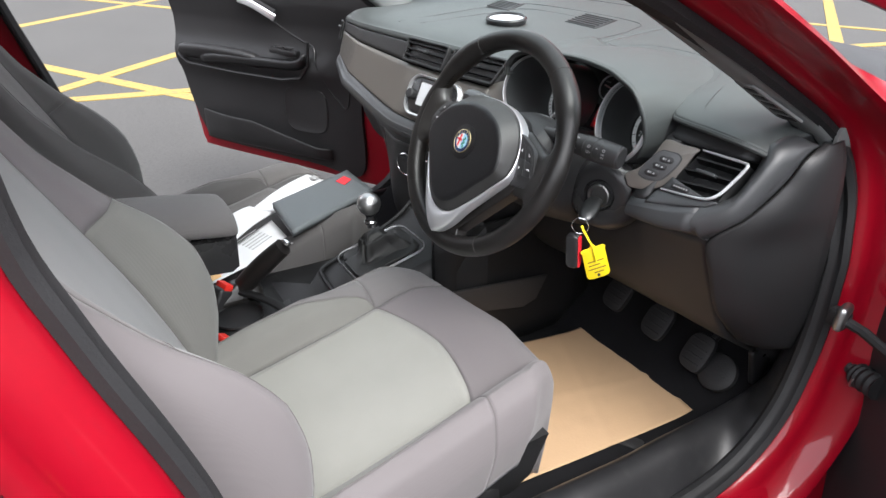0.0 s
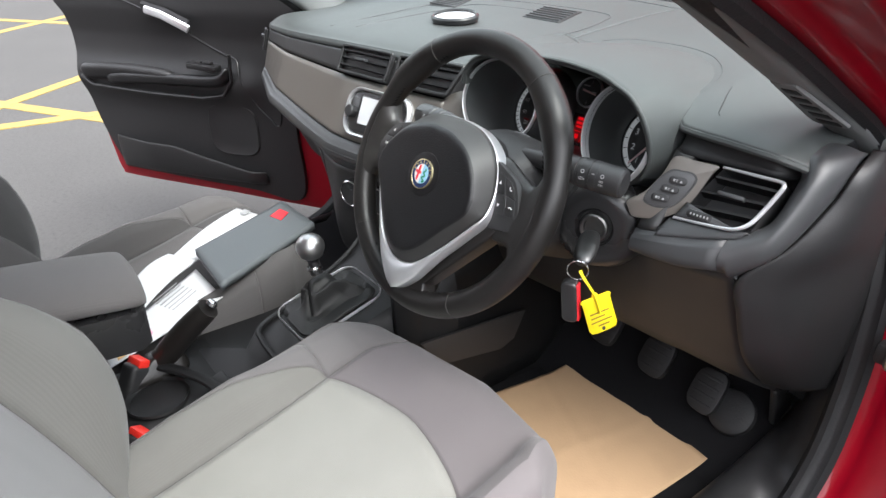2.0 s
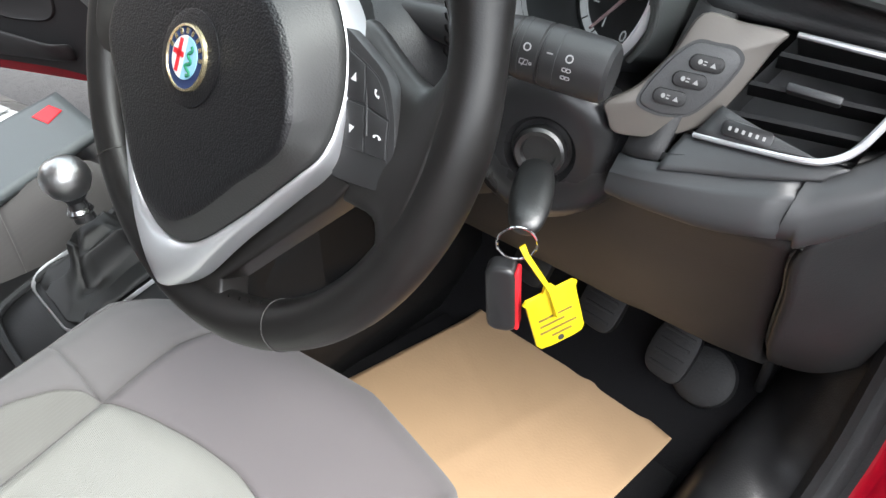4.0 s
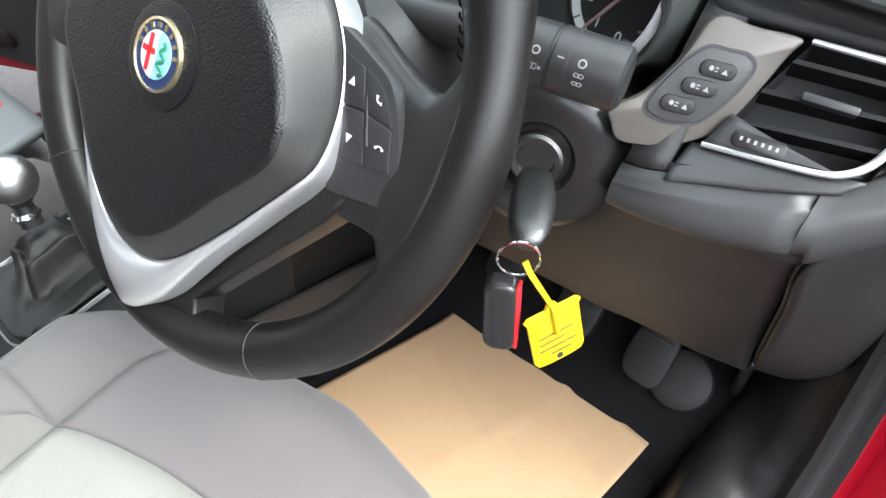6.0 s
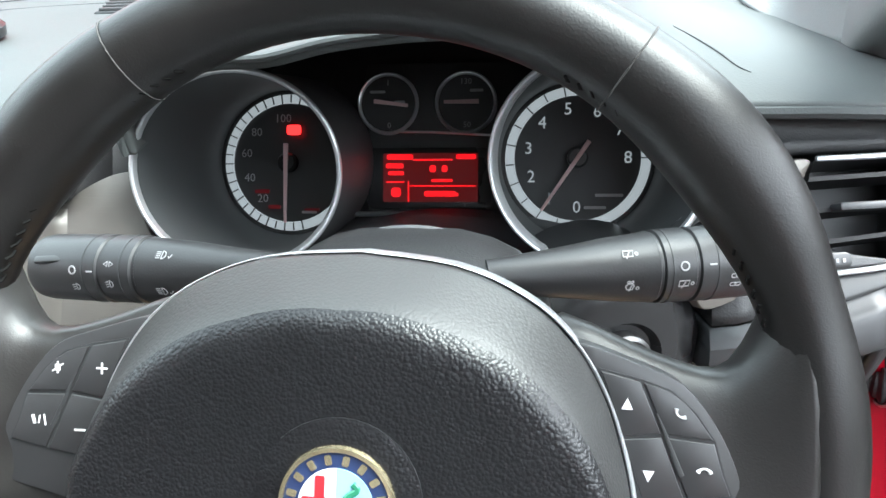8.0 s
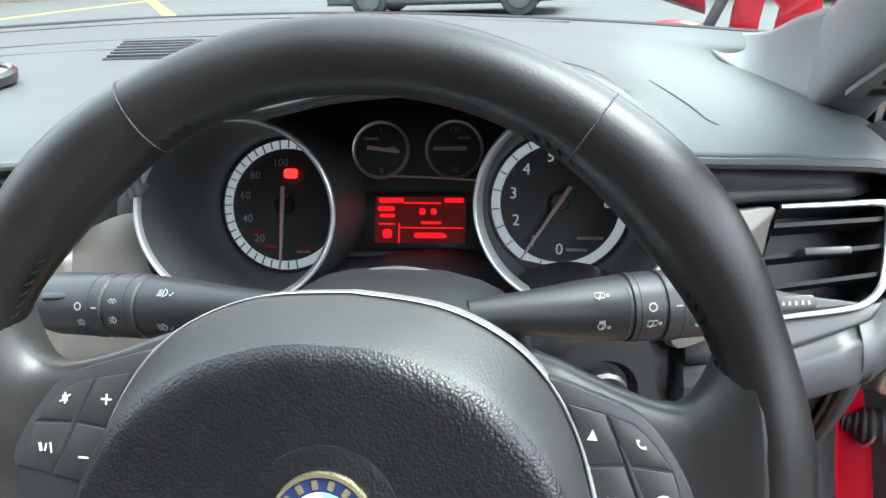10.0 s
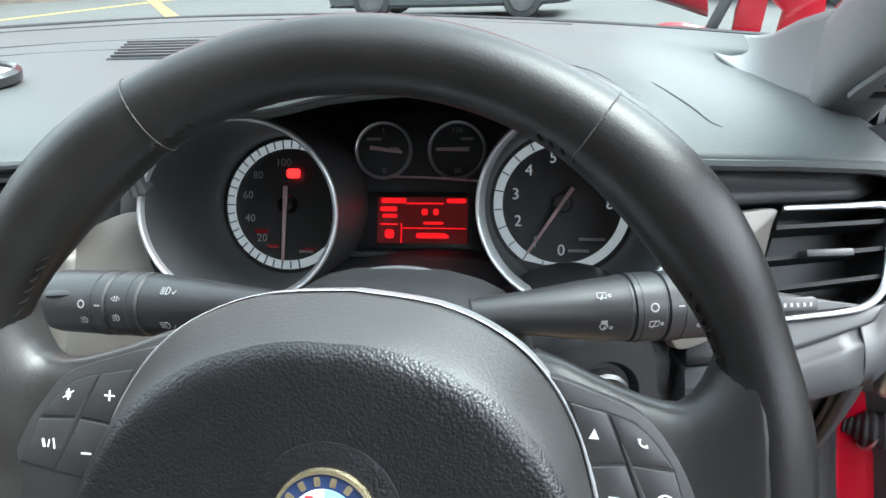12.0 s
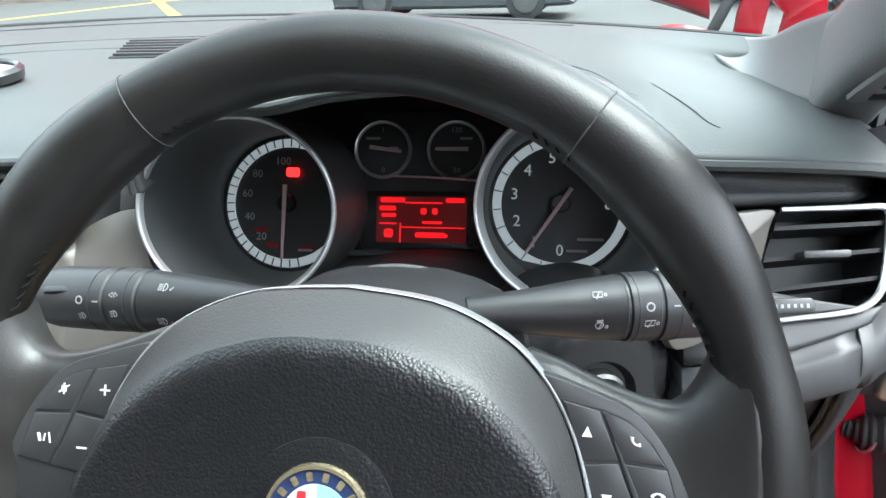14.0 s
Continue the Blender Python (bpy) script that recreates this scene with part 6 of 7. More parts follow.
def knots(table, s):
    """Smooth look-up in a table whose first column rises."""
    n = len(table)
    k = max(0, min(n - 2, sum(1 for r in table if r[0] <= s) - 1))
    f = (s - table[k][0]) / (table[k + 1][0] - table[k][0])
    a, b, c, d = (table[max(0, min(n - 1, k + j))] for j in (-1, 0, 1, 2))
    return [cubic(a[i], b[i], c[i], d[i], f) * 0.5 + (b[i] + (c[i] - b[i]) * f) * 0.5 for i in range(1, len(a))]


def cushion_fn(xc, dy, dz, firm=0.0):
    def fn(u, v):
        x, h = knots(ACROSS, u)
        y, z = knots(ALONG, v)
        side = max(0.0, min(1.0, (abs(u) - 0.46) / 0.1))
        amp = 1.0 - 0.75 * max(0.0, (v - 0.84) / 0.16) ** 1.5
        front = max(0.0, v - 0.86) / 0.14
        wide = 1.0 - (0.09 + (0.13 if u > 0 else 0.14) * min(1.0, abs(u) / 0.6)) * front
        crown = 0.008 * math.cos(u * 2.2) * math.sin(math.pi * min(1, v * 1.05))
        if h > 0:
            h += firm * side * (1 if u > 0 else 0)
            h *= amp * (0.75 + 0.25 * min(1, v * 4))
            if u < 0:
                h *= 1 - 0.65 * min(1.0, max(0.0, v - 0.45) / 0.4)
        bow = 0.028 * (1 - u * u) * max(0.0, v - 0.6) / 0.4
        zz = max(z + h + crown, 0.345) if v < 0.999 or abs(u) > 0.9 else z + crown
        return Vector((xc + x * wide, y + dy + bow - 0.012 * side * front - 0.030 * max(0.0, u) * min(1.0, max(0.0, v - 0.7) / 0.2) - 0.055 * max(0.0, -u) * min(1.0, max(0.0, v - 0.6) / 0.3), zz + dz))
    return fn


def back_fn(xc, dy, dz):
    def fn(u, w):
        x, f = knots(BACK_ACROSS, u)
        y, z = knots(BACK, w)
        if f > 0:
            f *= knots(SWELL, w)[0]
        narrow = 1.0 - 0.17 * w * w
        n = Vector((0, 0.92, 0.40))
        crown = 0.012 * math.sin(math.pi * min(1, w * 1.1)) * (1 - u * u)
        return Vector((xc + x * narrow, y + dy, z + dz)) + n * (f + crown)
    return fn


def seam(name, fn, line, parent, radius=0.0006):
    return part(name, tube([fn(u, v) + Vector((0, 0, 0.0004)) for u, v in line], radius, 6), PIPING, parent)


def run(a, b, n=24):
    return [(a[0] + (b[0] - a[0]) * k / n, a[1] + (b[1] - a[1]) * k / n) for k in range(n + 1)]


def front_seat(xc, dy, dz, label, light, middle, side, plain, inner, ahead=0.0, firm=0.0):
    seat = thing("front_seat", label, "car seat", pose(xc, -0.25 + dy, 0.33))
    c, b = cushion_fn(xc, dy + ahead, dz, firm), back_fn(xc, dy, dz)
    edge = lambda u: 0.74 + 0.045 * max(0.0, 1 - (u / 0.46) ** 2) ** 0.8
    part("cushion_insert", sheet(lambda u, v: c(u, 0.03 + (edge(u) - 0.03) * v), 28, 26, (-0.46, 0.46)), light, seat, "light ribbed cloth centre panel", solid=0.01)
    for s, word in ((-1, "cushion_bolster"), (1, "cushion_bolster")):
        def arc(v):
            return 0.462 + 0.178 * math.sqrt(max(0.0, 1 - (v / 0.74) ** 2.6))
        part(word, sheet(lambda a, k: c(s * (0.46 + (arc(0.03 + 0.71 * k) - 0.46) * a), 0.03 + 0.71 * k), 10, 40), middle, seat, "ribbed cloth bolster facing", solid=0.01 * s)
        part("cushion_side", sheet(lambda a, k: c(s * (arc(0.03 + 0.71 * k) + (1 - arc(0.03 + 0.71 * k)) * a), 0.03 + 0.71 * k), 22, 40), side if s > 0 else inner, seat, "plain cloth side panel", solid=0.01 * s)
        seam("piping", c, run((s * 0.46, 0.03), (s * 0.46, 0.74)), seat)
        seam("piping", c, [(s * arc(v), v) for v in [0.03 + 0.71 * k / 60 for k in range(61)]], seat, 0.0006)
    part("cushion_front", sheet(lambda u, v: c(u, edge(u) + (1 - edge(u)) * v), 48, 24, (-0.46, 1.0)), side, seat, "taupe cloth front panel", solid=0.01)
    part("cushion_front", sheet(lambda u, v: c(u, edge(u) + (1 - edge(u)) * v), 20, 24, (-1.0, -0.46)), inner, seat, "plain grey cloth front corner", solid=0.01)
    seam("piping", c, [(u, edge(u)) for u, _ in run((-0.46, 0.74), (0.90, 0.74), 60)], seat)
    seam("piping", c, run((-0.46, 0.74), (-0.46, 0.97)), seat)
    seam("piping", c, [(-0.70 - 0.04 * math.sin(3 * v), v) for v in [0.25 + 0.65 * k / 40 for k in range(41)]], seat)
    part("seat_base", box((0.40, 0.40, 0.09), pose(xc, dy - 0.27, 0.365), 0.03, 3), HARD, seat, "black plastic seat base")
    part("back_insert", sheet(b, 28, 30, (-0.50, 0.50), (0.0, 0.93)), plain, seat, "ribbed cloth back panel", solid=-0.01)
    for s in (-1, 1):
        part("back_bolster", sheet(b, 10, 30, (s * 0.50, s * 0.70), (0.0, 0.56)), plain if s > 0 else middle, seat, "padded back bolster", solid=-0.01 * s)
        part("back_side", sheet(b, 14, 30, (s * 0.70, s * 1.0), (0.0, 1.0)), side, seat, "taupe cloth back side", solid=-0.01 * s)
        part("back_shoulder", sheet(b, 10, 16, (s * 0.50, s * 0.70), (0.56, 0.93)), side, seat, "plain cloth shoulder panel", solid=-0.01 * s)
        seam("piping", b, run((s * 0.50, 0.56), (s * 0.70, 0.56), 12), seat)
        seam("piping", b, run((s * 0.50, 0.0), (s * 0.50, 0.93)), seat)
        seam("piping", b, run((s * 0.70, 0.02), (s * 0.70, 0.93)), seat, 0.0006)
    part("back_top", sheet(b, 30, 6, (-0.70, 0.70), (0.93, 1.0)), side, seat, solid=-0.01)
    def shell(u, w):
        p = b(u * 0.98, w)
        q = b(0.98 if u > 0 else -0.98, w)
        return Vector((p.x, q.y - 0.012 - 0.03 * (1 - u * u), q.z - 0.01))
    part("back_shell", sheet(shell, 16, 16, (-1, 1), (0.0, 1.0)), HARD, seat, "dark seat back shell", solid=0.01)
    part("seat_base", loft([[Vector((xc + sx, dy + y, z)) for sx, y in ((-w, -0.46), (w, -0.46), (w, yf), (-w, yf))] for z, w, yf in ((0.335, 0.18, -0.05), (0.38, 0.195, -0.02), (0.47, 0.205, 0.0))]), HARD, seat, "black plastic seat base")
    for s in (-1, 1):
        part("seat_rail", box((0.035, 0.40, 0.022), pose(xc + s * 0.17, dy - 0.29, 0.332), 0.003), STEEL, seat)
    return seat



front_seat(0.400, 0.0, 0.0, "driver's seat in light grey ribbed and taupe cloth", LIGHT_CLOTH, DARK_CLOTH, MAUVE_CLOTH, GREY_CLOTH, SIDE_CLOTH)
front_seat(-0.303, 0.0, -0.028, "passenger seat in grey and taupe cloth darkened for shade, with papers on it", SHADE_CLOTH, DEEP_CLOTH, DEEP_CLOTH, SHADE_CLOTH, SHADE_CLOTH, 0.03, 0.0)

# ---------------------------------------------------------------- front doors
def car_door(side, label):
    """An opened front door; its frame has x along the door from the hinge, y into the car and z up."""
    d = Vector((side * 0.822, -0.57, 0)).normalized()
    inward = Vector((-side * 0.57, -0.822, 0)).normalized()
    m = Matrix(((d.x, inward.x, 0, side * 0.76), (d.y, inward.y, 0, 0.52), (0, 0, 1, 0), (0, 0, 0, 1)))
    def piece(name, bm, material, parent, text="", sub=0):
        bm.transform(m)
        return part(name, bm, material, parent, text, sub=sub)
    L = lambda u, w, z: Vector((u, w, z))
    OUT = [(0.03, 0.27), (0.08, 0.25), (0.5, 0.270), (0.90, 0.287), (0.948, 0.305), (0.966, 0.38), (0.990, 0.53), (1.006, 0.72), (1.010, 0.85), (1.008, 0.93), (0.55, 0.955), (0.05, 0.93), (0.03, 0.8), (0.02, 0.55)]
    ring = smooth_line([(u, 0, z) for u, z in OUT], 72, True)
    c = Vector((0.52, 0, 0.6))
    def loop(k, w):
        return [Vector((c.x + (p.x - c.x) * k, w, c.z + (p.z - c.z) * k)) for p in ring]
    door = piece("front_door", loft([loop(0.97, -0.115), loop(1.0, -0.10), loop(1.0, -0.012), loop(0.985, 0.0), loop(0.93, 0.006), loop(0.90, 0.006)]), RED, car, label)
    def bulge(u, z):
        w = 0.018
        w += 0.028 * math.exp(-((z - 0.66) / 0.055) ** 2) * (1 if 0.36 < u else max(0, 1 - (0.36 - u) / 0.12))
        w += 0.02 * max(0.0, min(1, (z - 0.80) / 0.08))
        return w
    fr = 0.17 if side > 0 else 0.05
    PIN = smooth_line([(u, 0, z) for u, z in ((0.245 - fr, 0.295), (0.4, 0.302), (0.86, 0.328), (0.915, 0.36), (0.978, 0.53), (0.996, 0.72), (1.001, 0.85), (0.998, 0.94), (0.55, 0.955), (0.11 - fr * 0.3, 0.93), (0.19 - fr * 0.8, 0.75), (0.24 - fr, 0.55))], 96, True)
    pc = Vector((0.55, 0, 0.62))
    rows = []
    for k in [1.0, 0.992, 0.98] + [0.96 - 0.04 * j for j in range(24)] + [0.01]:
        row = []
        for p in PIN:
            u, z = pc.x + (p.x - pc.x) * k, pc.z + (p.z - pc.z) * k
            row.append(Vector((u, 0.004 if k == 1.0 else bulge(u, z), z)))
        rows.append(row)
    piece("door_card", loft(rows, True, False), DOOR, door, "dark grey moulded door card")
    # arm rest with its pull and switch shelf
    piece("armrest", loft([[L(u, w, z) for w, z in ((0.02, zt - 0.07), (0.055, zt - 0.062), (0.078, zt - 0.02), (0.072, zt - 0.004), (0.03, zt))] for u, zt in ((0.955, 0.705), (0.93, 0.712), (0.80, 0.718), (0.64, 0.712), (0.58, 0.70))]), DOOR, door, "padded armrest", sub=1)
    piece("pull_handle", loft([[L(u, 0.045 + dw, z0 + dz) for dw, dz in ((-0.02, -0.045), (0.02, -0.04), (0.032, -0.014), (0.026, 0.0), (0.006, 0.002), (0.004, -0.012), (-0.02, -0.02))] for u, z0 in ((0.86, 0.675), (0.80, 0.69), (0.62, 0.692), (0.46, 0.694), (0.41, 0.70), (0.385, 0.735))]), DOOR_GLOSS, door, "black grab pull", sub=1)
    piece("switch_panel", box((0.11, 0.035, 0.02), pose(0.47, 0.06, 0.722, 0, -4, 0), 0.006), DOOR_GLOSS, door)
    for k in range(2):
        piece("window_switch", box((0.028, 0.016, 0.008), pose(0.45 + 0.04 * k, 0.062, 0.735, 0, -4, 0), 0.002), DOOR, door)
    piece("armrest_rim", tube([L(u, 0.05, z) for u, z in ((0.97, 0.66), (0.93, 0.632), (0.7, 0.620), (0.5, 0.618), (0.42, 0.632), (0.385, 0.68), (0.38, 0.76))], 0.006, 8), DOOR_GLOSS, door)
    cone = [(math.copysign(abs(math.cos(q)) ** 0.55, math.cos(q)), math.copysign(abs(math.sin(q)) ** 0.55, math.sin(q))) for q in [k * math.tau / 48 for k in range(48)]]
    piece("speaker_grille", loft([[L(0.425 + 0.092 * k * a, 0.018 + h, 0.510 + 0.086 * k * b) for a, b in cone] for k, h in ((1.03, -0.004), (1.0, 0.004), (0.97, 0.006), (0.93, 0.0045), (0.5, 0.004), (0.05, 0.004))]), DOOR, door, "rounded speaker grille")
    rows = []
    for k in range(33):
        u = 0.915 - 0.60 * k / 32
        top = float(np.interp(u, [0.32, 0.354, 0.534, 0.65, 0.90], [0.380, 0.384, 0.420, 0.447, 0.453]))
        out = 0.004 + 0.040 * min(1.0, (0.915 - u) / 0.16) ** 0.7 * min(1.0, (u - 0.310) / 0.05) ** 0.6
        rows.append([L(u, 0.014, 0.325), L(u, 0.016 + out * 0.8, 0.335), L(u, 0.018 + out, top - 0.030), L(u, 0.018 + out, top - 0.004), L(u, 0.016 + out, top), L(u, 0.011 + out, top - 0.001), L(u, 0.009 + out * 0.9, top - 0.008), L(u, 0.014 + out * 0.1, top - 0.045)])
    piece("map_pocket", loft(rows), DOOR, door, "moulded map pocket", sub=1)
    piece("card_seam", tube(smooth_line([L(u, bulge(u, z) + 0.0005, z) for u, z in ((0.80, 0.925), (0.66, 0.875), (0.56, 0.825), (0.485, 0.785), (0.418, 0.755), (0.375, 0.738), (0.357, 0.681), (0.323, 0.603), (0.285, 0.560), (0.258, 0.537), (0.244, 0.560), (0.236, 0.66), (0.225, 0.76))], 70), 0.0032, 6), DOOR_GLOSS, door)
    piece("release_recess", loft([[L(u, 0.05 + w, z) for w, z in ((0.0, 0.835 + s), (0.012, 0.84 + s), (0.012, 0.872 + s), (0.0, 0.877 + s))] for u, s in ((0.66, 0.03), (0.58, 0.012), (0.50, -0.02))]), DOOR_GLOSS, door, "black door release recess")
    piece("release_lever", tube([L(0.64, 0.068, 0.885), L(0.58, 0.075, 0.873), L(0.52, 0.075, 0.848), L(0.495, 0.068, 0.833)], 0.008, 8, flat=1.6), SILVER, door, "silver door release lever")
    # window frame
    piece("window_frame", tube([L(0.09, -0.04, 0.94), L(0.22, -0.06, 1.04), L(0.42, -0.09, 1.15), L(0.66, -0.12, 1.25), L(0.86, -0.13, 1.28), L(0.98, -0.13, 1.25), L(1.03, -0.10, 1.12), L(1.0, -0.04, 0.94)], 0.02, 8), RUBBER, door, "black window frame")
    piece("belt_seal", tube([L(0.06, 0.0, 0.935), L(0.55, 0.0, 0.958), L(1.0, 0.0, 0.935)], 0.012, 8), RUBBER, door)
    return door


car_door(-1, "opened red passenger door with dark moulded inner card")
car_door(1, "opened red driver's door with dark moulded inner card")

# ---------------------------------------------------------------- centre console
console = thing("centre_console", "dark plastic centre console between the seats", "console", pose(0.05, -0.2, 0.43))
CONS = [(0.14, -0.04, 0.215, 0.640), (0.06, -0.012, 0.205, 0.590), (-0.02, 0.002, 0.195, 0.562), (-0.09, 0.014, 0.19, 0.543), (-0.15, 0.030, 0.185, 0.533), (-0.18, 0.045, 0.165, 0.510), (-0.23, -0.03, 0.15, 0.490), (-0.30, -0.07, 0.145, 0.470), (-0.56, -0.075, 0.15, 0.466)]
part("console_body", loft([[Vector((x, y, z)) for x, z in ((l - 0.02, 0.40), (l - 0.012, zt - 0.05), (l, zt - 0.01), (l + 0.012, zt), (r - 0.012, zt), (r, zt - 0.01), (r + 0.012, zt - 0.05), (r + 0.02, 0.40))] for y, l, r, zt in CONS]), CONSOLE, console, "black moulded console body")
part("console_base", box((0.14, 0.50, 0.09), pose(-0.03, 0.0, 0.435), 0.012, 3), CONSOLE, console, "black lower console moulding")
part("console_rim", tube(smooth_line([(0.14, -0.164, 0.530), (0.085, -0.162, 0.532), (0.050, -0.150, 0.536), (0.030, -0.09, 0.545), (0.015, -0.02, 0.563), (0.0, 0.06, 0.592), (-0.02, 0.12, 0.630)], 32), 0.005, 8), CONSOLE, console, "dark raised console rim")
part("tray_ledge", tube(smooth_line([(0.150, -0.255, 0.506), (0.10, -0.264, 0.508), (0.05, -0.285, 0.506), (0.0, -0.315, 0.503), (-0.05, -0.35, 0.50)], 24), 0.010, 10, flat=0.6), CONSOLE, console, "ribbed ledge behind the lever")
SHIFT = frame_of((0.090, -0.035, 0.561), (1, 0, 0), (0, -0.26, 1))
part("gaiter_frame", loft([[SHIFT @ Vector((x * k, y * k, h)) for x, y in rounded(0.125, 0.165, 0.026, 6)] for k, h in ((1.0, 0.0), (1.0, 0.004), (0.988, 0.0055), (0.976, 0.004), (0.976, 0.0))], True, False, True), SILVER, console, "thin satin silver gaiter frame")


def gaiter():
    """A leather bag that falls in folds from the lever's collar to its frame."""
    loops = []
    tip = SHIFT.inverted() @ Vector((0.066, -0.042, 0.600))
    for k in range(25):
        f = k / 24
        loop = []
        for x, y in rounded(0.118, 0.158, 0.026, 10):
            ang = math.atan2(y, x)
            r = (1 - f) ** 0.9 * (1 - 0.32 * math.sin(math.pi * f)) + 0.13 * f
            mid = math.sin(math.pi * f)
            fold = 1 + 0.20 * mid * math.sin(5 * ang + 0.8 + 2.0 * f) + 0.10 * mid * math.sin(9 * ang - 3 * f)
            h = 0.003 + 0.010 * mid * math.sin(4 * ang + 7 * f) + 0.004 * mid * math.sin(17 * f + 3 * ang)
            loop.append(SHIFT @ (Vector((x * r * fold, y * r * fold, h + tip.z * f ** 1.5)) + Vector((tip.x, tip.y, 0)) * f))
        loops.append(loop)
    return loft(loops, True, True)


part("gaiter", gaiter(), GAITER, console, "soft black leather gear gaiter in loose folds", sub=1)
part("side_wall", sheet(lambda u, v: Vector((0.232 - 0.02 * v, 0.02 + 0.42 * u, 0.335 + 0.30 * v)), 8, 8), CONSOLE, console, "black carpeted console side", solid=0.012)
part("side_pocket", plate([(0.055, 0.515), (0.300, 0.487), (0.270, 0.435), (0.235, 0.425), (0.09, 0.455)], 0.006, Matrix(((-0.0, -0.06, 1, 0.262), (1, 0, 0, 0.0), (0, 1, 0.06, 0.0), (0, 0, 0, 1))), 0.002), KNEE, console, "brownish side pocket panel")
part("rear_tray", sheet(lambda u, v: Vector((-0.05 + 0.18 * u, -0.47 + 0.25 * v, 0.476 + 0.012 * v)), 4, 4), CONSOLE, console, "black tray behind the lever", solid=0.006)
for x, y in ((0.060, -0.335), (0.045, -0.43)):
    part("cup_holder", lathe([(0.046, 0.010), (0.048, 0.012), (0.050, 0.008), (0.044, 0.004), (0.042, 0.002), (0.0, 0.002)], pose(x, y, 0.478), 28, caps=False), CONSOLE, console, "dark round cup holder")
part("switch_block", box((0.05, 0.03, 0.015), pose(0.10, -0.245, 0.492, 15, 0, 0), 0.004), CONSOLE, console, "grey switch block")

lever = thing("gear_lever", "gear lever with round polished metal knob", "gear lever", pose(0.062, -0.047, 0.60))
part("lever_shaft", tube([(0.072, -0.045, 0.615), (0.066, -0.046, 0.635), (0.064, -0.046, 0.645)], lambda t: 0.011 - 0.003 * t, 14), GLOSS, lever)
part("lever_collar", lathe([(0.012, -0.004), (0.014, 0.0), (0.012, 0.004)], pose(0.067, -0.046, 0.625, 0, -12, 0), 20), CHROME, lever)
part("lever_neck", lathe([(0.008, 0.0), (0.010, 0.008), (0.015, 0.016), (0.019, 0.022)], pose(0.066, -0.046, 0.63, 0, -8, 0), 24), GLOSS, lever)
part("knob", lathe([(0.0, -0.024), (0.010, -0.0225), (0.0185, -0.016), (0.0235, -0.006), (0.0245, 0.0), (0.0235, 0.007), (0.019, 0.0155), (0.012, 0.0205), (0.0, 0.0225)], pose(0.062, -0.047, 0.664, 0, -8, 0), 32, caps=False), STEEL, lever, "polished metal ball knob", angle=60)

brake = thing("handbrake", "black leather handbrake lever, pulled up", "handbrake", pose(-0.01, -0.32, 0.48))
part("grip", tube(smooth_line([(-0.013, -0.325, 0.485), (-0.006, -0.30, 0.510), (0.018, -0.262, 0.560), (0.042, -0.226, 0.602)], 14), lambda t: 0.018 + 0.003 * math.sin(t * 3.1), 16), LEATHER, brake, "black leather grip")
part("button", lathe([(0.009, 0.0), (0.009, 0.006), (0.006, 0.009), (0.0, 0.009)], frame_of((0.044, -0.222, 0.607), (1, 0, 0), (0.3, 0.68, 0.68)), 16), CHROME, brake, "chrome release button")
part("boot", loft([[Vector((-0.01 + x * k, -0.325 + y * k + 0.02 * f, 0.478 + 0.03 * f)) for x, y in rounded(0.07, 0.13, 0.025)] for k, f in ((1, 0), (0.8, 0.5), (0.5, 1.1), (0.42, 1.5))]), LEATHER, brake, "creased boot", sub=1)

arm = thing("armrest_box", "grey cloth centre armrest with dark sides", "armrest", pose(0.02, -0.47, 0.47))
part("pad", loft([[Vector((0.02 + x * k, y, 0.665 + dz + z)) for x, z in ((-0.08, 0.0), (-0.085, 0.025), (-0.07, 0.045), (0.0, 0.05), (0.07, 0.045), (0.085, 0.025), (0.08, 0.0))] for y, k, dz in ((-0.66, 0.95, 0.035), (-0.62, 1.0, 0.035), (-0.45, 1.0, 0.018), (-0.35, 1.0, 0.002), (-0.325, 0.96, -0.002), (-0.315, 0.85, -0.006))]), SHADE_CLOTH, arm, "dark taupe cloth armrest pad", sub=2)
part("bin", loft([[Vector((0.02 + x * k, y, z)) for x, z in ((-0.075, 0.60 + dz), (-0.082, 0.668 + dz), (0.082, 0.668 + dz), (0.075, 0.60 + dz))] for y, k, dz in ((-0.66, 0.95, 0.03), (-0.45, 1.0, 0.014), (-0.34, 1.0, 0.004), (-0.325, 0.92, 0.01))]), GLOSS, arm, "black plastic armrest bin")
part("post", loft([[Vector((0.02 + x, y, z)) for x, y in ((-0.06, -0.66), (0.06, -0.66), (0.06, yf), (-0.06, yf))] for z, yf in ((0.46, -0.52), (0.55, -0.52), (0.63, -0.46))]), HARD, arm, "black armrest support")


def buckle(at, turn, label):
    b = thing("seat_belt_buckle", label, "buckle", pose(*at, 0, 0, turn), "seat belt buckles")
    part("housing", box((0.035, 0.05, 0.07), pose(0, 0, 0, -30, 0, 0), 0.008, 3), HARD, b, "black buckle housing", local=True)
    part("release", box((0.032, 0.020, 0.014), pose(0, 0.014, 0.036, -30, 0, 0), 0.003), BUCKLE, b, "red release button", local=True)
    part("stalk", box((0.022, 0.012, 0.09), pose(0, -0.03, -0.06, -30, 0, 0), 0.003), HARD, b, local=True)
    return b


buckle((0.127, -0.392, 0.448), 20, "black seat belt buckle with red button by the driver's seat")
buckle((0.0, -0.352, 0.484), 20, "black seat belt buckle with red button by the passenger seat")

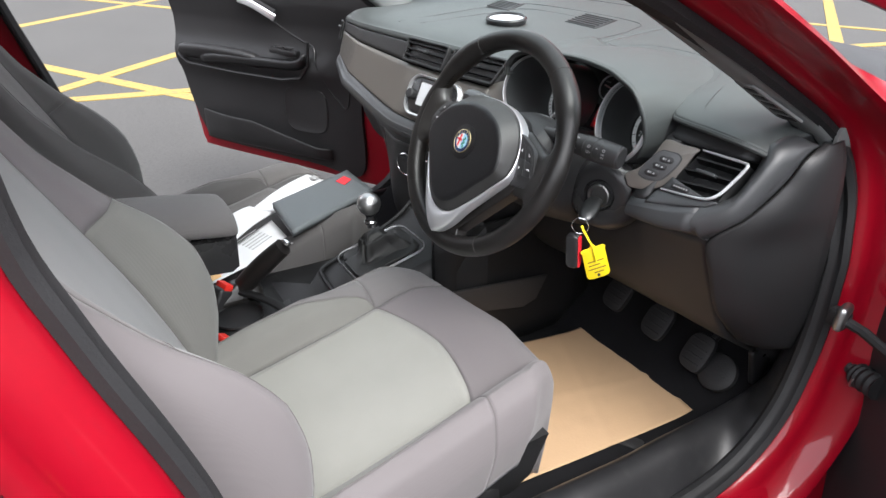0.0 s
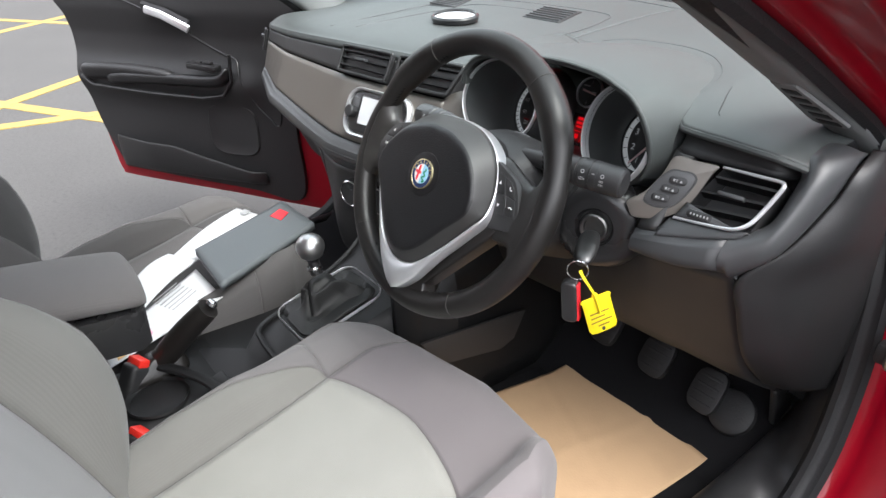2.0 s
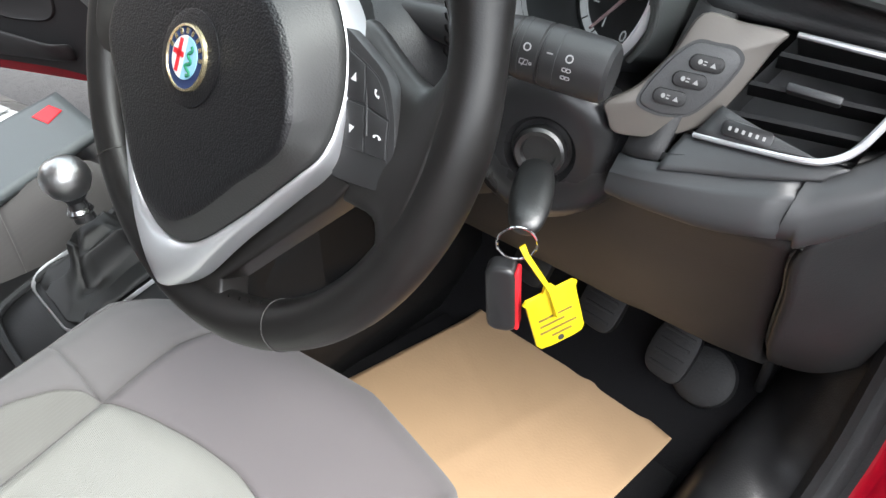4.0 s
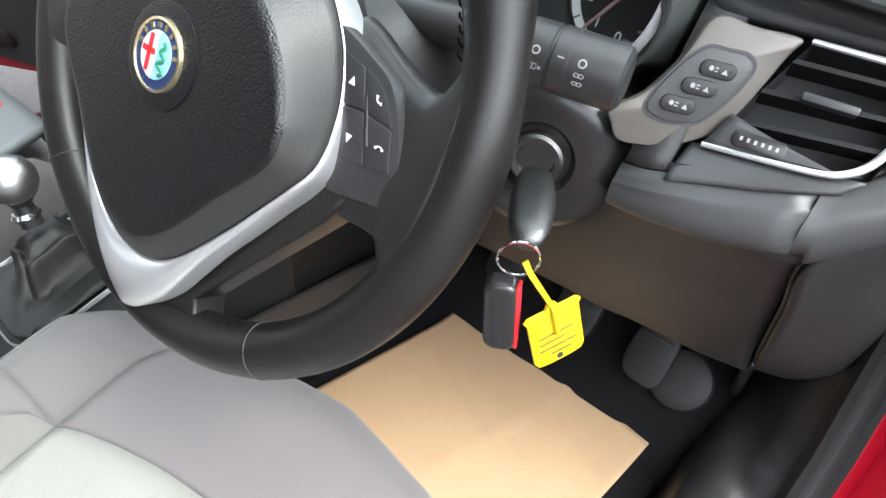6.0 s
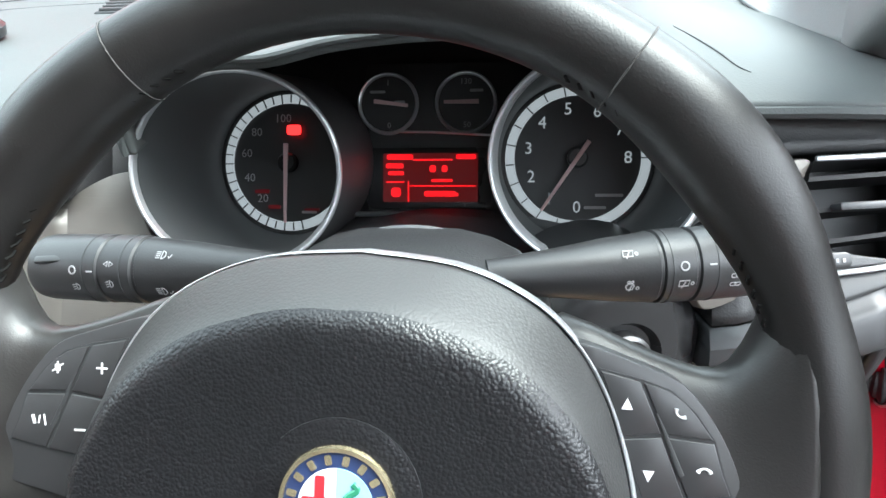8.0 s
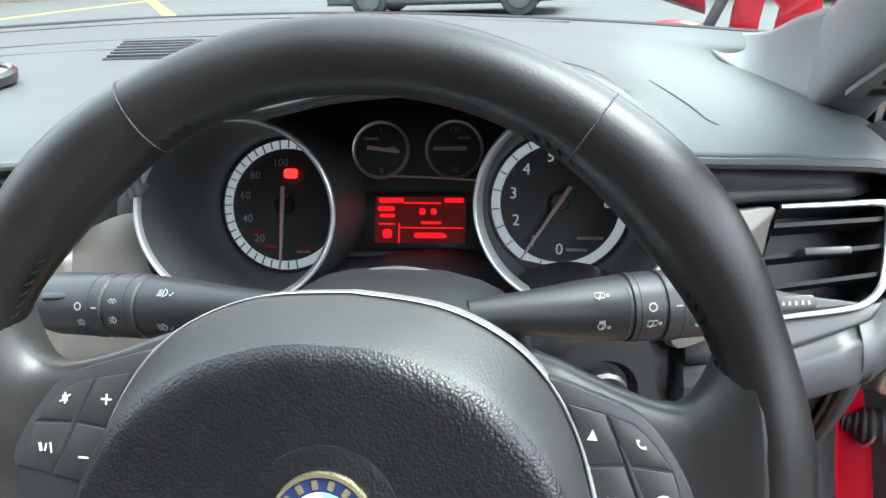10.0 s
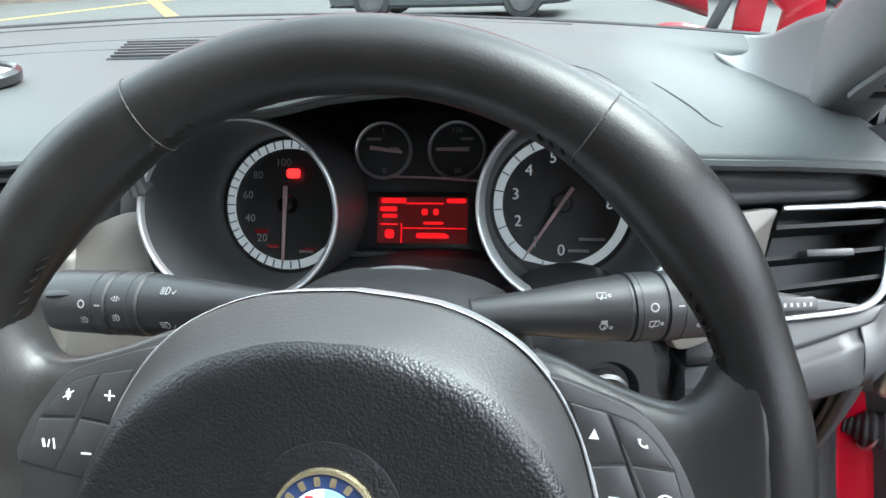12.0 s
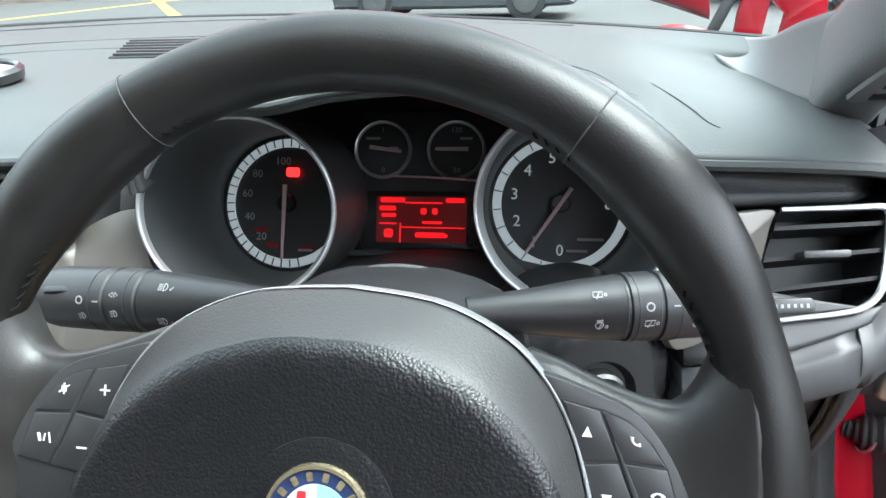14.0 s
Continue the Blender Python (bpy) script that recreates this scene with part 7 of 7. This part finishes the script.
# ---------------------------------------------------------------- footwell
def pedal(name, at, w, h, rx, label):
    p = thing(name, label, "pedal", pose(*at, rx, 0, 0), "pedals")
    part("pad", plate(smooth_outline(w, h), 0.012, Matrix.Identity(4), 0.004), RUBBER, p, "black rubber pad", local=True)
    for k in range(4):
        part("rib", box((w * 0.7, 0.004, 0.003), pose(0, h * (-0.3 + 0.2 * k), 0.0115), 0.0008), RUBBER, p, local=True)
    part("arm", tube([(0, 0.0, -0.004), (0, 0.05, -0.03), (0, 0.12, -0.03), (0, 0.24, 0.02)], 0.008, 10), HARD, p, "steel pedal arm", local=True)
    return p


def smooth_outline(w, h):
    return [(w / 2 * math.copysign(abs(math.cos(q)) ** 0.6, math.cos(q)), h / 2 * math.copysign(abs(math.sin(q)) ** 0.6, math.sin(q)) * (1 + 0.1 * math.cos(q))) for q in [k * math.tau / 28 for k in range(28)]]


pedal("clutch_pedal", (0.345, 0.418, 0.458), 0.060, 0.072, 55, "black rubber clutch pedal")
pedal("brake_pedal", (0.458, 0.420, 0.452), 0.060, 0.074, 55, "black rubber brake pedal")
pedal("accelerator_pedal", (0.562, 0.420, 0.442), 0.056, 0.078, 55, "black rubber accelerator pedal")

mat = thing("floor_mat", "black carpet floor mat in the driver's footwell", "floor mat", pose(0.44, 0.15, 0.336))
part("mat", plate(smooth_outline2 := [(0.225, -0.10), (0.63, -0.12), (0.645, 0.1), (0.64, 0.34), (0.25, 0.34), (0.22, 0.1)], 0.008, pose(0, 0, 0.331), 0.003), CARPET, mat, "black carpet mat")
part("heel_pad", plate(rounded(0.07, 0.03, 0.006), 0.004, pose(0.590, 0.21, 0.337, 0, 0, 30), 0.0015), RUBBER, mat, "rubber heel insert")
part("heel_rest", lathe([(0.0, 0.011), (0.020, 0.0105), (0.030, 0.0095), (0.037, 0.006), (0.040, 0.0)], pose(0.604, 0.432, 0.418, 50, 0, 0), 28, caps=False), RUBBER, mat, "round rubber heel disc")

paper = thing("paper_mat", "brown kraft paper mat laid on the driver's floor", "paper mat", pose(0.42, 0.2, 0.345))
A, B, C, D = Vector((0.298, 0.420)), Vector((0.611, 0.370)), Vector((0.578, -0.022)), Vector((0.235, 0.06))


def paper_fn(u, v):
    p = A.lerp(B, u).lerp(D.lerp(C, u), v)
    n = noise.noise(Vector((p.x * 9, p.y * 9, 3))) * 0.004 + noise.noise(Vector((p.x * 22, p.y * 22, 7))) * 0.0015
    ridge = 0.0014 * math.exp(-((u - 0.62 + 0.15 * v) / 0.03) ** 2) + 0.0010 * math.exp(-((v - 0.3 - 0.2 * u) / 0.025) ** 2)
    curl = 0.010 * max(0, u - 0.85) * max(0, 0.3 - v) * 8
    return Vector((p.x, p.y, 0.3455 + n * 0.4 + ridge + curl + 2.2 * max(0.0, p.y - 0.32) ** 2))


part("paper", sheet(paper_fn, 48, 48), KRAFT, paper, solid=0.0006, angle=80)

# ---------------------------------------------------------------- papers on the passenger seat
def leaf(name, corners, material, label, parent, thick=0.002, bend=0.0):
    a, b, c, d = (Vector(q) for q in corners)
    def fn(u, v):
        p = a.lerp(b, u).lerp(d.lerp(c, u), v)
        return p + Vector((0, 0, bend * math.sin(math.pi * u) * (1 - 0.3 * v)))
    return part(name, sheet(fn, 16, 16), material, parent, label, solid=-thick)


folder = thing("document_folder", "dark grey document folder with a red mark on the seat", "folder", pose(-0.2, -0.05, 0.53))
FC = [(-0.217, -0.162, 0.579), (-0.305, 0.067, 0.588), (-0.150, 0.064, 0.594), (-0.066, -0.169, 0.574)]
leaf("cover", FC, FOLDER, "dark grey cover", folder, 0.014)
leaf("red_mark", [(-0.250, 0.012, 0.588), (-0.266, 0.042, 0.590), (-0.236, 0.048, 0.591), (-0.214, 0.020, 0.5895)], RED_INK, "red printed mark", folder, 0.001)
booklet = thing("open_booklet", "white open booklet lying on the passenger seat", "booklet", pose(-0.35, -0.1, 0.53))
leaf("page", [(-0.27, -0.200, 0.548), (-0.420, 0.000, 0.548), (-0.315, 0.035, 0.552), (-0.228, -0.160, 0.552)], PAPER, "white page", booklet, 0.006, 0.008)
leaf("page", [(-0.210, -0.305, 0.537), (-0.293, -0.196, 0.548), (-0.228, -0.160, 0.550), (-0.112, -0.314, 0.537)], PAPER, "curled white page", booklet, 0.004, 0.012)
leaf("stamp", [(-0.372, -0.012, 0.5575), (-0.384, 0.006, 0.557), (-0.362, 0.012, 0.558), (-0.351, -0.006, 0.5585)], GREY_INK, "small grey printed mark", booklet, 0.001)
flyer = thing("printed_leaflet", "white leaflet with pink and orange print on the seat", "leaflet", pose(-0.15, -0.25, 0.52))
leaf("sheet", [(-0.081, -0.377, 0.522), (-0.225, -0.166, 0.532), (-0.088, -0.163, 0.534), (-0.012, -0.380, 0.522)], PAPER, "white sheet", flyer, 0.001)
leaf("pink_block", [(-0.070, -0.361, 0.5240), (-0.107, -0.301, 0.5270), (-0.060, -0.297, 0.5276), (-0.030, -0.362, 0.5241)], PINK, "pink printed block", flyer, 0.0006)
leaf("orange_block", [(-0.042, -0.364, 0.5248), (-0.057, -0.336, 0.5263), (-0.034, -0.336, 0.5264), (-0.022, -0.365, 0.5248)], ORANGE_PRINT, "orange printed block", flyer, 0.0006)
for k in range(6):
    leaf("ink_bar", [Vector((-0.160 + 0.010 * k, -0.270 + 0.004 * k, 0.5295)), Vector((-0.196 + 0.010 * k, -0.214 + 0.004 * k, 0.5325)), Vector((-0.193 + 0.010 * k, -0.213 + 0.004 * k, 0.5325)), Vector((-0.157 + 0.010 * k, -0.269 + 0.004 * k, 0.5295))], GREY_INK, "", flyer, 0.0004)

# ---------------------------------------------------------------- parked vehicles beyond the windscreen
def parked_car(at, turn, paint, label):
    v = thing("parked_car", label, "car", pose(*at, 0, 0, turn), "parked cars")
    side = [(-2.1, 0.35), (-2.05, 0.85), (-1.5, 0.98), (-0.95, 1.08), (-0.35, 1.48), (0.9, 1.50), (1.65, 1.38), (1.95, 1.0), (2.08, 0.9), (2.1, 0.30), (1.7, 0.20), (-1.7, 0.20)]
    ring = smooth_line([(x, 0, z) for x, z in side], 60, True)
    part("body", loft([[Vector((p.x * k, y, 0.7 + (p.z - 0.7) * k2)) for p in ring] for y, k, k2 in ((-0.86, 0.95, 0.86), (-0.80, 0.99, 0.96), (-0.5, 1.0, 1.0), (0.5, 1.0, 1.0), (0.80, 0.99, 0.96), (0.86, 0.95, 0.86))]), paint, v, "painted car body", local=True)
    for s in (-1, 1):
        part("side_window", plate([(-0.75, 1.06), (-0.25, 1.38), (0.85, 1.40), (1.4, 1.28), (1.6, 1.06)], 0.02, Matrix(((1, 0, 0, 0), (0, 0, -s, s * 0.875), (0, 1, 0, 0), (0, 0, 0, 1))), 0.0), GLOSS, v, "dark side windows", local=True, smooth=False)
        for x in (-1.3, 1.3):
            wh = part("road_wheel", lathe([(0.0, -0.1), (0.31, -0.1), (0.33, -0.06), (0.33, 0.06), (0.31, 0.1), (0.2, 0.1), (0.0, 0.08)], pose(x, s * 0.78, 0.33, 90, 0, 0), 28), RUBBER, v, "black tyre", local=True)
            part("wheel_rim", lathe([(0.0, 0.02), (0.05, 0.03), (0.2, 0.02), (0.22, 0.0)], pose(x, s * 0.89, 0.33, -90 * s, 0, 0), 20, caps=False), DARK_STEEL, wh, "dull steel rim", local=True)
    part("plate_bar", box((0.01, 0.5, 0.11), pose(2.10, 0, 0.62), 0.004), HARD, v, "plain dark plate", local=True)
    return v


parked_car((-0.9, 12.4, 0), 175, DARK_PAINT, "dark grey hatchback parked across the car park")
parked_car((5.6, 13.5, 0), 120, RED, "red hatchback parked further along the car park")
